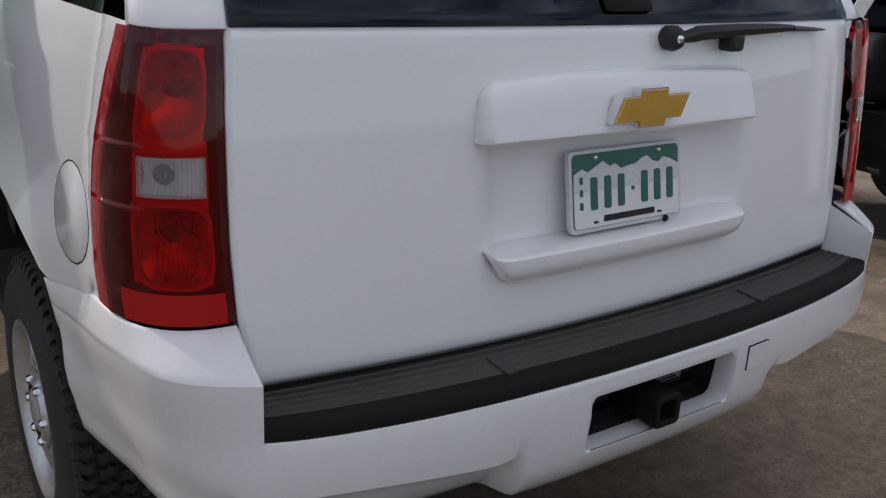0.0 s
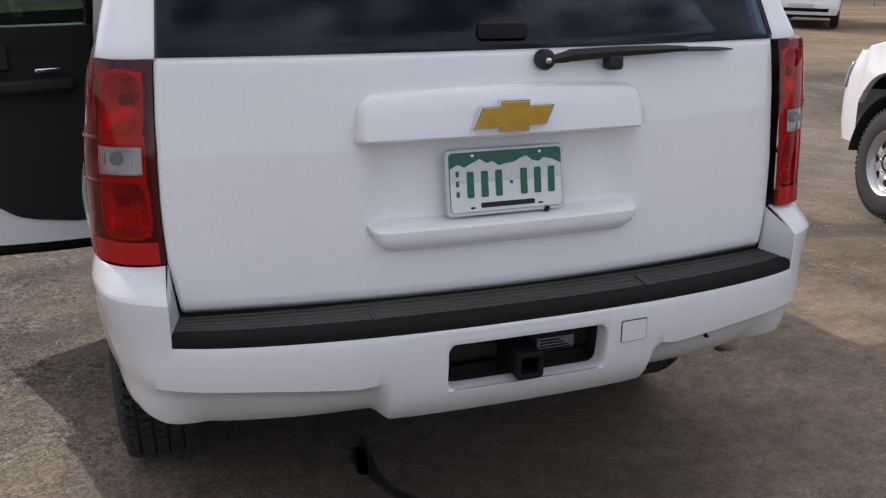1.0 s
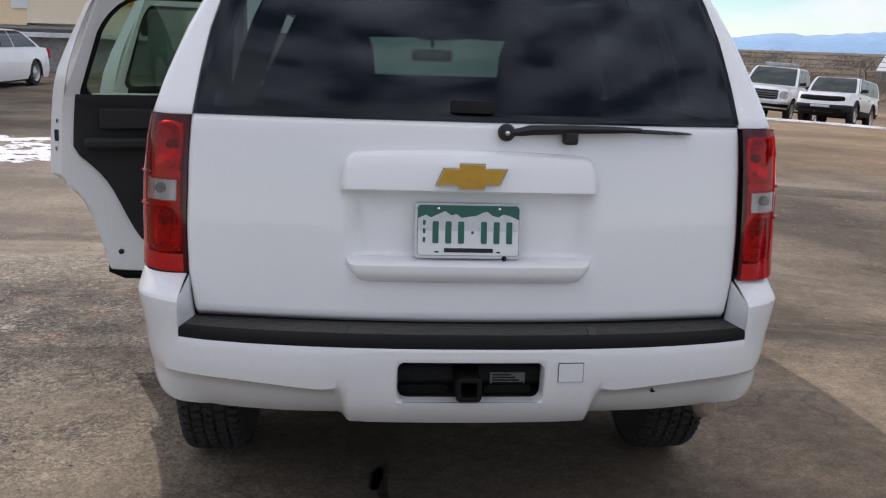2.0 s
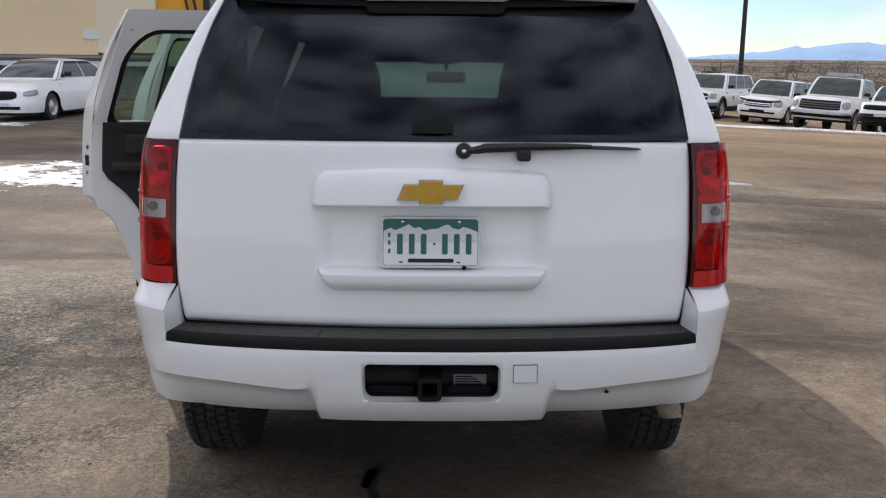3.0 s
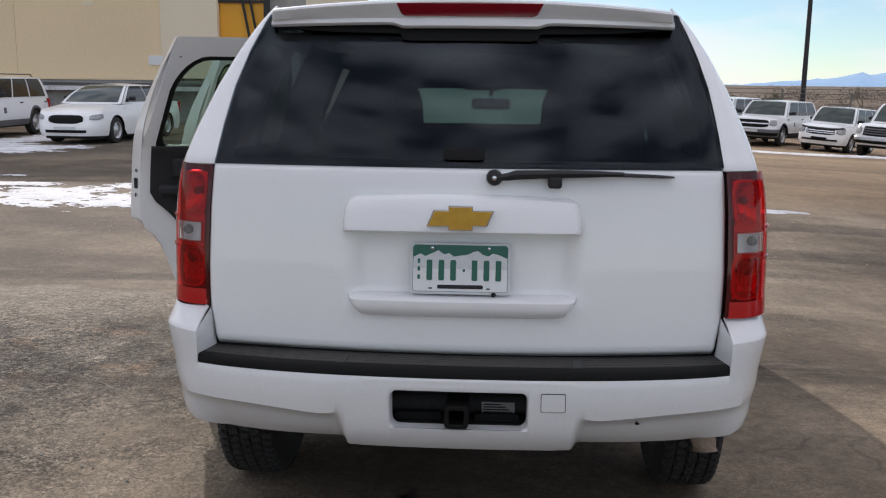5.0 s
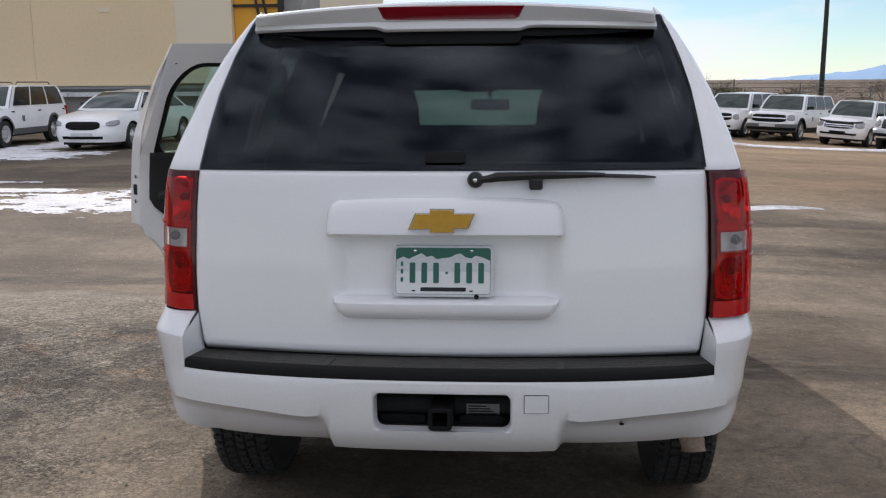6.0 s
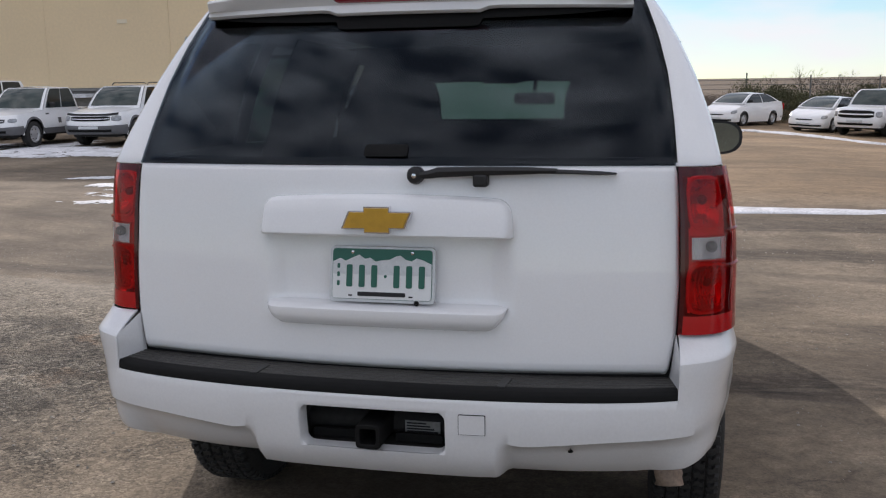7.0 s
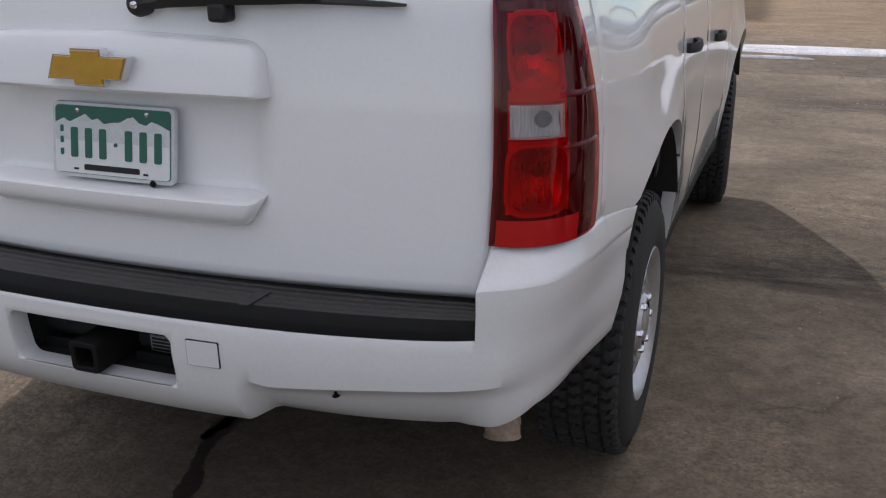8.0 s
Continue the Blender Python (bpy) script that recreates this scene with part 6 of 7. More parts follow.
def parked(name, label, at, L, W, H, top, cowl, roof_f, roof_r, back, belt, r=0.36, base=None, clear=0.26, paint=None, lower=None, bumper=None, grille=(0.42, 0.60, 0.80, None), lamps=(0.46, 0.80, 0.62, 0.82), intake=0.4, decal=None, panes=2, rack=False, bar=False, bed=None, tumble=0.14, group="parked white vehicles", spare=False, nose=0.10, bar_mat=CHROME, bars=1, intake_v=(0.12, 0.24), plate=None, round_g=0.35):
    """A parked car, forward along +y. top: (y, z) line of hood and deck. base: front and rear axle."""
    car = thing(name, label, "vehicle", group, at=at)
    paint = paint or PAINT_FAR
    grille = grille[:3] + (grille[3] or SEAM,)
    fa, ra = base or (L / 2 - 0.95, -L / 2 + 1.0)
    arch = r + 0.055

    c_f, c_r = 0.30 + nose * 1.6, 0.22
    yf, yr = L / 2 - c_f, -L / 2 + c_r

    def half(y, z):
        k = 1 - 0.05 * smooth01(belt - 0.30, belt, z) - 0.05 * smooth01(clear + 0.20, clear, z)
        flare = sum(0.02 * math.exp(-((y - ax) / (arch * 0.9)) ** 2) * smooth01(belt - 0.1, belt - 0.4, z) for ax in (fa, ra))
        return W / 2 * k * (1 - 0.03 * smooth01(0.8, L / 2, y)) - 0.012 * math.exp(-((z - belt + 0.28) / 0.05) ** 2) + flare

    def end_point(u, v, sgn, out=0.0):
        """Rounded front (sgn 1) or rear (-1): u across, v share of height."""
        an = u * math.pi / 2
        c_ = c_f if sgn > 0 else c_r
        y = abs(yf if sgn > 0 else yr) + (c_ + out) * abs(math.cos(an)) ** 0.62
        zt_ = table(top, y - 0.16 * abs(math.cos(an)) ** 0.8) if sgn > 0 else table(top, -L / 2 + 0.12)
        z = lerp(clear + 0.02, zt_ - 0.01, v)
        hw = half(sgn * abs(yf if sgn > 0 else yr), z) + out
        lean = 0.05 * smooth01(0.62, 0.45, v) - 0.16 * max(0.0, (v - 0.62) / 0.38) ** 2.2 - 0.05 * smooth01(0.2, 0.0, v)
        return Vector((math.copysign(hw * abs(math.sin(an)) ** 0.62, u), sgn * (y + lean * abs(math.cos(an)) ** 0.8), z))

    def end_patch(u0, u1, v0, v1, out=0.012, n=8, slim=0.0):
        um, uh, vm = (u0 + u1) / 2, (u1 - u0) / 2, (v0 + v1) / 2
        return facing(strip(span(u0, u1, n), lambda u: lerp(v0, vm, slim * abs((u - um) / uh) ** 3), lambda u: lerp(v1, vm, slim * abs((u - um) / uh) ** 5), 4, lambda u, v: end_point(u, v, 1, out)), (0, 0, 0.6))

    def low(y):
        z = clear
        for ax in (fa, ra):
            e_ = abs(y - ax)
            if e_ < arch:
                z = max(z, r + math.sqrt(arch * arch - e_ * e_))
        return z
    ys = sorted(set(span(yr, yf, 18) + [q for q in (ax + arch * f for ax in (fa, ra) for f in (-1.0, -0.97, -0.85, -0.6, -0.3, 0, 0.3, 0.6, 0.85, 0.97, 1.0)) if yr < q < yf]))
    bm = bmesh.new()
    for s in (-1, 1):
        strip(ys, low, lambda u: table(top, u) - 0.015, 7, lambda u, v: Vector((s * half(u, v), u, v)), bm)
    for sgn in (-1, 1):
        strip(span(-1, 1, 27), lambda u: 0, lambda u: 1, 9, lambda u, v: end_point(u, v, sgn), bm)

    def lid(u, t):
        """Hood, cowl and deck from the rear edge (t = 0) to the nose (t = 1)."""
        p, q = end_point(u, 1, -1), end_point(u, 1, 1)
        y = lerp(p.y, q.y, t)
        an = abs(math.sin(u * math.pi / 2)) ** 0.62
        return Vector((math.copysign(an * half(min(yf, max(yr, y)), table(top, y)) * 0.998, u), y, table(top, y) - 0.014 + 0.045 * (1 - an * an) * smooth01(0, 0.06, t) * smooth01(1.0, 0.93, t) - 0.0))
    strip(span(-1, 1, 21), lambda u: 0, lambda u: 1, 22, lid, bm)
    part("body", facing(bm, (0, 0, 0.6)), paint, car)
    part("underside", box(-W / 2 + 0.22, W / 2 - 0.22, -L / 2 + 0.25, L / 2 - 0.25, clear - 0.06, clear + 0.35), UNDER, car)
    zr = H

    def cab(face, u, t, out=0.0):
        """A point of the cabin: face, share along it, share of height."""
        rise = 1 - (1 - t) ** 1.5
        yf, yb = lerp(cowl, roof_f, t), lerp(back, roof_r, t ** 0.85)
        hw = lerp(W / 2 * 0.95, W / 2 * 0.95 - tumble, t ** 1.2) - 0.0
        z = lerp(belt - 0.02, zr - 0.03, rise)
        if face == "side":
            return Vector((hw + out, lerp(yb, yf, u), z))
        if face == "front":
            return Vector((u * (hw - 0.02), yf + 0.07 * (1 - u * u) + out, z + out * 0.5))
        return Vector((u * (hw - 0.02), yb - 0.05 * (1 - u * u) - out, z + out * 0.3))
    cabin = bmesh.new()
    for s in (-1, 1):
        strip(span(0, 1, 8), lambda u: 0, lambda u: 1, 5, lambda u, t: Vector((cab("side", u, t).x * s, cab("side", u, t).y, cab("side", u, t).z)), cabin)
    strip(span(-1, 1, 7), lambda u: 0, lambda u: 1, 5, lambda u, t: cab("front", u, t), cabin)
    strip(span(-1, 1, 7), lambda u: 0, lambda u: 1, 5, lambda u, t: cab("rear", u, t), cabin)
    strip(span(0, 1, 8), lambda u: -1, lambda u: 1, 6, lambda u, v: Vector((v * cab("side", 0, 1).x * 0.99, lerp(roof_r - 0.05 * (1 - v * v), roof_f + 0.07 * (1 - v * v), u), zr - 0.03 + 0.045 * (1 - v * v) * math.sin(math.pi * lerp(0.12, 0.88, u)))), cabin)
    part("cabin", facing(cabin, (0, (cowl + back) / 2, belt)), paint, car)
    part("windscreen", facing(strip(span(-0.895, 0.895, 9), lambda u: 0.07, lambda u: 0.89 - 0.03 * u ** 4, 4, lambda u, t: cab("front", u, t, 0.012)), (0, 0, belt)), SCREEN_FAR, car, shell=0.008)
    part("rear_window", facing(strip(span(-0.86, 0.86, 7), lambda u: 0.14, lambda u: 0.86, 4, lambda u, t: cab("rear", u, t, 0.012)), (0, 0, belt)), GLASS_FAR, car, shell=0.008)
    for s in (-1, 1):
        for k in range(panes):
            u0, u1 = lerp(0.04, 0.96, k / panes) + 0.013, lerp(0.04, 0.96, (k + 1) / panes) - 0.013
            pane = strip(span(u0, u1, 5), lambda u: 0.07, lambda u: 0.88 - 0.05 * smooth01(0.9, 1.0, u), 4, lambda u, t: cab("side", u, t, 0.010))
            part("side_window", mirrored(facing(pane, (0, 0, belt)), s), GLASS_FAR, car, shell=0.008)
        for ax in (fa, ra):
            far_wheel(car, W / 2 - 0.005, ax, r, s)
        mc = cab("side", 0.90, 0.10)
        part("door_mirror", box(min(s * mc.x, s * (mc.x + 0.19)), max(s * mc.x, s * (mc.x + 0.19)), mc.y - 0.14, mc.y - 0.05, mc.z + 0.01, mc.z + 0.13), BLACK, car, bevel=0.04)
        u0, u1, v0, v1 = lamps
        part("headlamp", mirrored(end_patch(u0, u1, v0, v1, slim=0.45), s), LAMP_FAR, car, "clear headlamp", shell=0.02)
        hx = W / 2 - 0.06
        part("tail_lamp", box(min(s * (hx - 0.10), s * (hx + 0.03)), max(s * (hx - 0.10), s * (hx + 0.03)), -L / 2 - 0.012, -L / 2 + 0.10, belt - 0.30, belt - 0.02), LENS_S, car, bevel=0.02)
        for dy in span(back + 0.15, cowl - 0.25, panes)[:panes]:
            part("door_handle", box(min(s * (W / 2 * 0.96), s * (W / 2 * 0.985)), max(s * (W / 2 * 0.96), s * (W / 2 * 0.985)), dy, dy + 0.16, belt - 0.14, belt - 0.10), BLACK if lower else paint, car, bevel=0.008)
    gu, g0, g1, gm = grille
    gr = part("grille", end_patch(-gu, gu, g0, g1, 0.014, 16, round_g), gm, car, "dark grille", shell=0.02)
    for k in range(bars if bar_mat else 0):
        v_ = lerp(g0, g1, (k + 1) / (bars + 1))
        h_ = (g1 - g0) * (0.09 if bars == 1 else 0.25 / (bars + 1))
        part("grille_bar", end_patch(-gu * 0.95, gu * 0.95, v_ - h_, v_ + h_, 0.028, 12), bar_mat, gr, shell=0.015)
    if bumper:
        part("front_bumper", end_patch(-0.99, 0.99, 0.0 if lower else 0.10, 0.42, 0.045, 22), bumper, car, shell=0.05)
    part("air_intake", end_patch(-intake, intake, *intake_v, 0.055 if bumper else 0.010, 10), SEAM, car, shell=0.02)
    part("front_plate", end_patch(-0.10, 0.10, 0.27, 0.41, 0.060 if bumper else 0.022, 3), plate or PLATE_M, car, "pale plate with no writing", shell=0.01)
    if decal:
        for s in (-1, 1):
            part("door_decal", mirrored(facing(strip(span(decal, decal + 0.15, 3), lambda u: belt - 0.40, lambda u: belt - 0.24, 2, lambda u, v: Vector((half(u, v) + 0.004, u, v))), (0, 0, 0.6)), s), CLAD, car, "plain grey decal", shell=0.003)
    if lower:
        for s in (-1, 1):
            clad = strip(span(yr, yf, 44), lambda u: low(u), lambda u: max(low(u) + 0.07, clear + 0.16), 2, lambda u, v: Vector((half(u, v) + 0.012, u, v)))
            part("cladding", mirrored(facing(clad, (0, 0, 0.5)), s), lower, car, shell=0.012)
    if rack:
        part("hood_deflector", end_patch(-0.62, 0.62, 0.90, 0.985, 0.035, 14), TRIM, car, "dark hood edge deflector", shell=0.02)
        for s in (-1, 1):
            part("roof_rail", tube([(s * 0.58, roof_r + 0.2, zr), (s * 0.58, roof_r + 0.3, zr + 0.07), (s * 0.58, roof_f - 0.4, zr + 0.07), (s * 0.58, roof_f - 0.3, zr)], 0.016, 6), BLACK, car)
    if bar:
        part("light_bar", box(-0.60, 0.60, lerp(roof_f, roof_r, 0.4) - 0.13, lerp(roof_f, roof_r, 0.4) + 0.13, zr + 0.02, zr + 0.15), LAMP_FAR, car, "pale roof light bar", bevel=0.04)
    if bed:
        y0, y1, zb = bed
        # dark slab flush with the deck stands in for the bed's shaded inside
        part("bed_liner", box(-W / 2 + 0.12, W / 2 - 0.12, y0, y1, zb - 0.42, zb + 0.004), UNDER, car)
    if spare:
        part("spare_tyre", turned([(0.0, 0.20), (0.05, 0.33), (0.14, 0.36), (0.2, 0.33), (0.22, 0.24)], (0.1, -L / 2 - 0.03, 0.95), "y", 28, -1), RUBBER, car, "rear-mounted spare tyre")
        part("spare_rim", turned([(0.20, 0.235), (0.17, 0.20), (0.19, 0.10), (0.20, 0.001)], (0.1, -L / 2 - 0.03, 0.95), "y", 20, -1), STEEL, car)
    return car


def stand(x, y, turn):
    """A pose on the ground, leaning with its slope."""
    e = 0.8
    n = Vector((ground_z(x - e, y) - ground_z(x + e, y), ground_z(x, y - e) - ground_z(x, y + e), 2 * e)).normalized()
    tilt = Vector((0, 0, 1)).rotation_difference(n).to_matrix().to_4x4()
    return Matrix.Translation((x, y, ground_z(x, y))) @ tilt @ pose(0, 0, 0, 0, 0, turn)


# row beside the building
parked("sedan", "white sedan with black grille beside old snow", stand(-10.50, 22.4, 175), 5.0, 1.84, 1.53, ((-2.55, 0.80), (-2.45, 1.02), (-1.75, 1.06), (0.9, 1.02), (1.2, 1.00), (2.2, 0.88), (2.55, 0.74)),
       1.20, 0.20, -1.05, -1.95, 1.03, r=0.345, clear=0.20, grille=(0.22, 0.54, 0.90, SEAM), lamps=(0.36, 0.82, 0.66, 0.88), intake=0.30, intake_v=(0.14, 0.26), round_g=0.55, tumble=0.30, nose=0.16, bar_mat=None)
parked("station_wagon", "white older sport utility vehicle with grey cladding and roof rack", stand(-14.4, 22.6, 181), 4.75, 1.80, 1.70, ((-2.37, 0.85), (-2.3, 1.08), (1.0, 1.08), (1.2, 1.06), (2.2, 0.97), (2.37, 0.86)),
       1.10, 0.42, -2.10, -2.32, 1.08, r=0.37, clear=0.33, lower=CLAD, bumper=CLAD, grille=(0.36, 0.62, 0.84, SEAM), lamps=(0.40, 0.78, 0.60, 0.84), decal=0.35, panes=3, rack=True, tumble=0.18)
parked("pickup_truck", "white compact pickup with grey bumper and dark windows", stand(-17.0, 21.7, 182), 5.0, 1.76, 1.69, ((-2.5, 0.95), (-2.45, 1.02), (-0.62, 1.02), (-0.6, 1.04), (1.0, 1.06), (1.2, 1.04), (2.3, 0.94), (2.5, 0.82)),
       1.05, 0.40, -0.55, -0.75, 1.04, r=0.37, clear=0.36, lower=CLAD, bumper=CLAD, grille=(0.36, 0.62, 0.84, SEAM), decal=0.25, panes=2, bed=(-2.40, -0.80, 1.024), tumble=0.17)
parked("passenger_van", "white passenger van parked behind the pickup", stand(-20.2, 22.0, 184), 5.2, 1.95, 1.92, ((-2.6, 0.9), (-2.5, 1.15), (1.3, 1.15), (1.5, 1.12), (2.4, 0.98), (2.6, 0.85)),
       1.45, 0.65, -2.4, -2.52, 1.15, r=0.37, clear=0.30, panes=3, tumble=0.17)
# far row
parked("hatchback", "white hatchback parked on a snow edge", stand(5.25, 42.6, 143), 4.45, 1.73, 1.50, ((-2.2, 0.85), (-2.1, 1.10), (-1.6, 1.12), (1.1, 1.00), (1.3, 0.98), (2.0, 0.76), (2.22, 0.60)),
       1.35, 0.20, -0.70, -2.05, 1.02, r=0.32, clear=0.18, tumble=0.24, nose=0.2, grille=(0.16, 0.62, 0.72, SEAM), lamps=(0.48, 0.84, 0.66, 0.92), intake=0.55, bar_mat=None)
parked("hatchback", "white hatchback parked on a snow edge", stand(8.6, 40.0, 143), 4.45, 1.73, 1.50, ((-2.2, 0.85), (-2.1, 1.10), (-1.6, 1.12), (1.1, 1.00), (1.3, 0.98), (2.0, 0.76), (2.22, 0.60)),
       1.35, 0.20, -0.70, -2.05, 1.02, r=0.32, clear=0.18, tumble=0.24, nose=0.2, grille=(0.16, 0.62, 0.72, SEAM), lamps=(0.48, 0.84, 0.66, 0.92), intake=0.55, bar_mat=None)
BIG = dict(top=((-2.55, 0.9), (-2.5, 1.15), (1.25, 1.17), (1.4, 1.16), (2.4, 1.10), (2.55, 0.98)), cowl=1.25, roof_f=0.62, roof_r=-2.2, back=-2.5, belt=1.17, r=0.40, clear=0.34, tumble=0.19)
parked("large_suv", "white sport utility vehicle with chrome grille bar", stand(10.4, 38.3, 143), 5.1, 2.0, 1.86, panes=3, grille=(0.40, 0.52, 0.92, SEAM), lamps=(0.47, 0.82, 0.56, 0.86), bar_mat=PAINT_FAR, **BIG)
parked("large_suv", "white older sport utility vehicle with black grille", stand(12.0, 36.2, 143), 5.05, 1.98, 1.80, panes=3, grille=(0.38, 0.52, 0.92, SEAM), lamps=(0.42, 0.84, 0.60, 0.92), bumper=CLAD, lower=TRIM, intake=0.9, intake_v=(0.08, 0.24), decal=0.3, **BIG)
parked("small_suv", "white compact sport utility vehicle with dark intake", stand(13.75, 33.6, 141), 4.4, 1.80, 1.72, ((-2.2, 0.85), (-2.12, 1.08), (1.0, 1.07), (1.15, 1.05), (2.0, 0.98), (2.2, 0.84)),
       1.05, 0.42, -1.85, -2.15, 1.07, r=0.355, clear=0.27, panes=3, grille=(0.28, 0.56, 0.90, SEAM), lamps=(0.34, 0.80, 0.58, 0.94), bars=2, plate=SEAM, intake=0.42, intake_v=(0.20, 0.30), rack=True, tumble=0.18)
TRUCK = dict(top=((-2.75, 1.05), (-2.7, 1.22), (-0.72, 1.22), (-0.7, 1.24), (1.25, 1.24), (1.4, 1.22), (2.55, 1.13), (2.75, 0.98)), cowl=1.25, roof_f=0.60, roof_r=-0.50, back=-0.70, belt=1.22, r=0.40, clear=0.40, tumble=0.18, bed=(-2.65, -0.80, 1.224))
parked("pickup_truck", "white pickup with light bar and dark grille", stand(14.9, 30.4, 141), 5.5, 2.02, 1.95, panes=2, grille=(0.36, 0.48, 0.96, SEAM), lamps=(0.42, 0.82, 0.52, 0.88), bumper=STEEL, bars=3, bar_mat=CLAD, intake=0.92, intake_v=(0.09, 0.25), round_g=0.12, bar=True, **TRUCK)
parked("boxy_wagon", "white boxy wagon with black front bumper", stand(15.6, 27.2, 138), 4.25, 1.75, 1.62, ((-2.1, 0.85), (-2.05, 1.05), (0.85, 1.05), (1.0, 1.04), (1.95, 1.00), (2.12, 0.90)),
       0.95, 0.45, -1.95, -2.08, 1.05, r=0.37, clear=0.36, lower=TRIM, bumper=TRIM, grille=(0.50, 0.60, 0.88, SEAM), lamps=(0.30, 0.44, 0.62, 0.86), bar_mat=None, panes=3, tumble=0.15)
stake = parked("pickup_truck", "white pickup with dark stake bed and chrome bumper", stand(18.05, 25.05, 136), 5.5, 2.02, 1.86, panes=2, grille=(0.42, 0.52, 0.94, SEAM), lamps=(0.46, 0.82, 0.56, 0.90), bumper=STEEL, bars=1, intake=0.92, intake_v=(0.09, 0.22), round_g=0.12, **TRUCK)
for zz in (1.30, 1.55, 1.80, 2.05):
    part("stake_board", box(-1.05, 1.05, -0.98, -0.90, zz, zz + 0.16), DARKM, stake, bevel=0.01)
for xx in (-1.0, -0.5, 0.0, 0.5, 1.0):
    part("stake_post", box(xx - 0.04, xx + 0.04, -1.05, -0.98, 1.2, 2.35), DARKM, stake)
parked("large_suv", "white sport utility vehicle facing the lot", stand(18.2, 20.4, 138), 5.1, 2.0, 1.92, panes=3, grille=(0.44, 0.55, 0.86, SEAM), lamps=(0.47, 0.82, 0.56, 0.86), **BIG)
parked("red_pickup", "red pickup parked behind the white row", stand(20.6, 25.6, 150), 5.3, 1.95, 1.80, panes=2, paint=PAINT_RED, group="parked coloured vehicles", **TRUCK)
parked("boxy_wagon", "white wagon with spare tyre on its back", stand(21.4, 19.0, -40), 4.2, 1.78, 1.72, ((-2.1, 0.85), (-2.05, 1.08), (0.85, 1.08), (1.0, 1.06), (1.95, 1.0), (2.12, 0.9)),
       0.95, 0.45, -1.95, -2.08, 1.08, r=0.37, clear=0.36, lower=TRIM, panes=3, tumble=0.15, spare=True)


def build_neighbour():
    """The white vehicle standing square to the near one, its driver's door open."""
    car = thing("sport_utility_vehicle", "white sport utility vehicle with steel wheels and driver door open", "vehicle", at=stand(4.69, 0.93, -11) @ Matrix.Translation((0, -2.3, 0)))

    def nose_at(u, v, out=0.0):
        an = u * math.pi / 2
        hw = side_x(4.36, v) + out
        lean = -0.20 * smooth01(0.80, 1.16, v) ** 2 - 0.05 * smooth01(0.6, 0.42, v)
        return Vector((math.copysign(hw * abs(math.sin(an)) ** 0.66, u), 4.36 + (0.52 + out) * abs(math.cos(an)) ** 0.66 + lean * abs(math.cos(an)) ** 0.5, v))

    def hood_z(y):
        return lerp(1.29, 1.09, smooth01(3.5, 4.9, y) ** 1.2)
    for sx in (-1, 1):
        side_panel(3.208, 4.36, lambda u: 0.5, lambda u: hood_z(u) - 0.01, "front_fender", car, sx, 26)
        side_panel(0.25, 1.36, lambda u: 0.5, lambda u: 1.43, "quarter_panel", car, sx, 20)
        side_panel(1.368, 2.10, lambda u: 0.5, lambda u: 1.43, "rear_door", car, sx, 12)
        if sx > 0:
            side_panel(2.108, 3.20, lambda u: 0.5, lambda u: 1.43, "front_door", car, sx, 12)
        for y0, y1, nm, mt in ((0.30, 0.95, "quarter_window", GLASS_Q), (0.95, 1.06, "pillar", PAINT), (1.06, 2.05, "side_window", GLASS_Q), (2.05, 2.18, "pillar", PAINT)):
            bm = strip(span(y0, y1, 6), lambda u: 1.43, lambda u: 1.865, 6, lambda u, v: Vector((side_x(u, v), u, v)))
            part(nm, mirrored(facing(bm, (0, (y0 + y1) / 2, 1.6)), sx), mt, car, shell=0.012)
        post = strip(span(0, 1, 10), lambda u: 0, lambda u: 1, 2, lambda u, v: Vector((lerp(0.92, 0.71, u) + 0.02 * v, lerp(3.72, 3.05, u) - 0.06 * v, lerp(1.28, 1.88, u))))
        part("front_pillar", mirrored(facing(post, (0, 2.5, 1.4)), sx), PAINT, car, shell=0.03)
        lamp = strip(span(0.50, 0.84, 8), lambda u: 0.84, lambda u: 1.03, 4, lambda u, v: nose_at(u, v, 0.012))
        part("headlamp", mirrored(facing(lamp, (0, 4, 0.9)), sx), LAMP_FAR, car, "clear headlamp", shell=0.03)
        for ax in (AXLE_R, AXLE_F):
            build_wheel(car, 1.022, ax, sx)
            well = strip(span(0, math.pi, 16), lambda u: 0, lambda u: 1, 1, lambda u, v: Vector((1.02 - 0.38 * v, ax + 0.47 * math.cos(u), WHEEL_R + 0.47 * math.sin(u))))
            part("wheel_well", mirrored(facing(well, (0.8, ax, 5)), sx), UNDER, car, shell=0.005)
    roof = strip(span(0.30, 3.12, 14), lambda u: -1, lambda u: 1, 12, lambda u, v: Vector((v * 0.78, u, 1.955 - 0.07 * v ** 4 - 0.05 * smooth01(2.4, 3.12, u))))
    part("roof", facing(roof, (0, 1.6, 1.2)), PAINT, car, shell=0.02)
    screen = strip(span(-1, 1, 12), lambda u: 0, lambda u: 1, 6, lambda u, v: Vector((u * lerp(0.88, 0.70, v), lerp(3.72, 3.08, v) + 0.10 * (1 - u * u), lerp(1.27, 1.88, v))))
    part("windscreen", facing(screen, (0, 2.0, 1.4)), GLASS_D, car, shell=0.005)
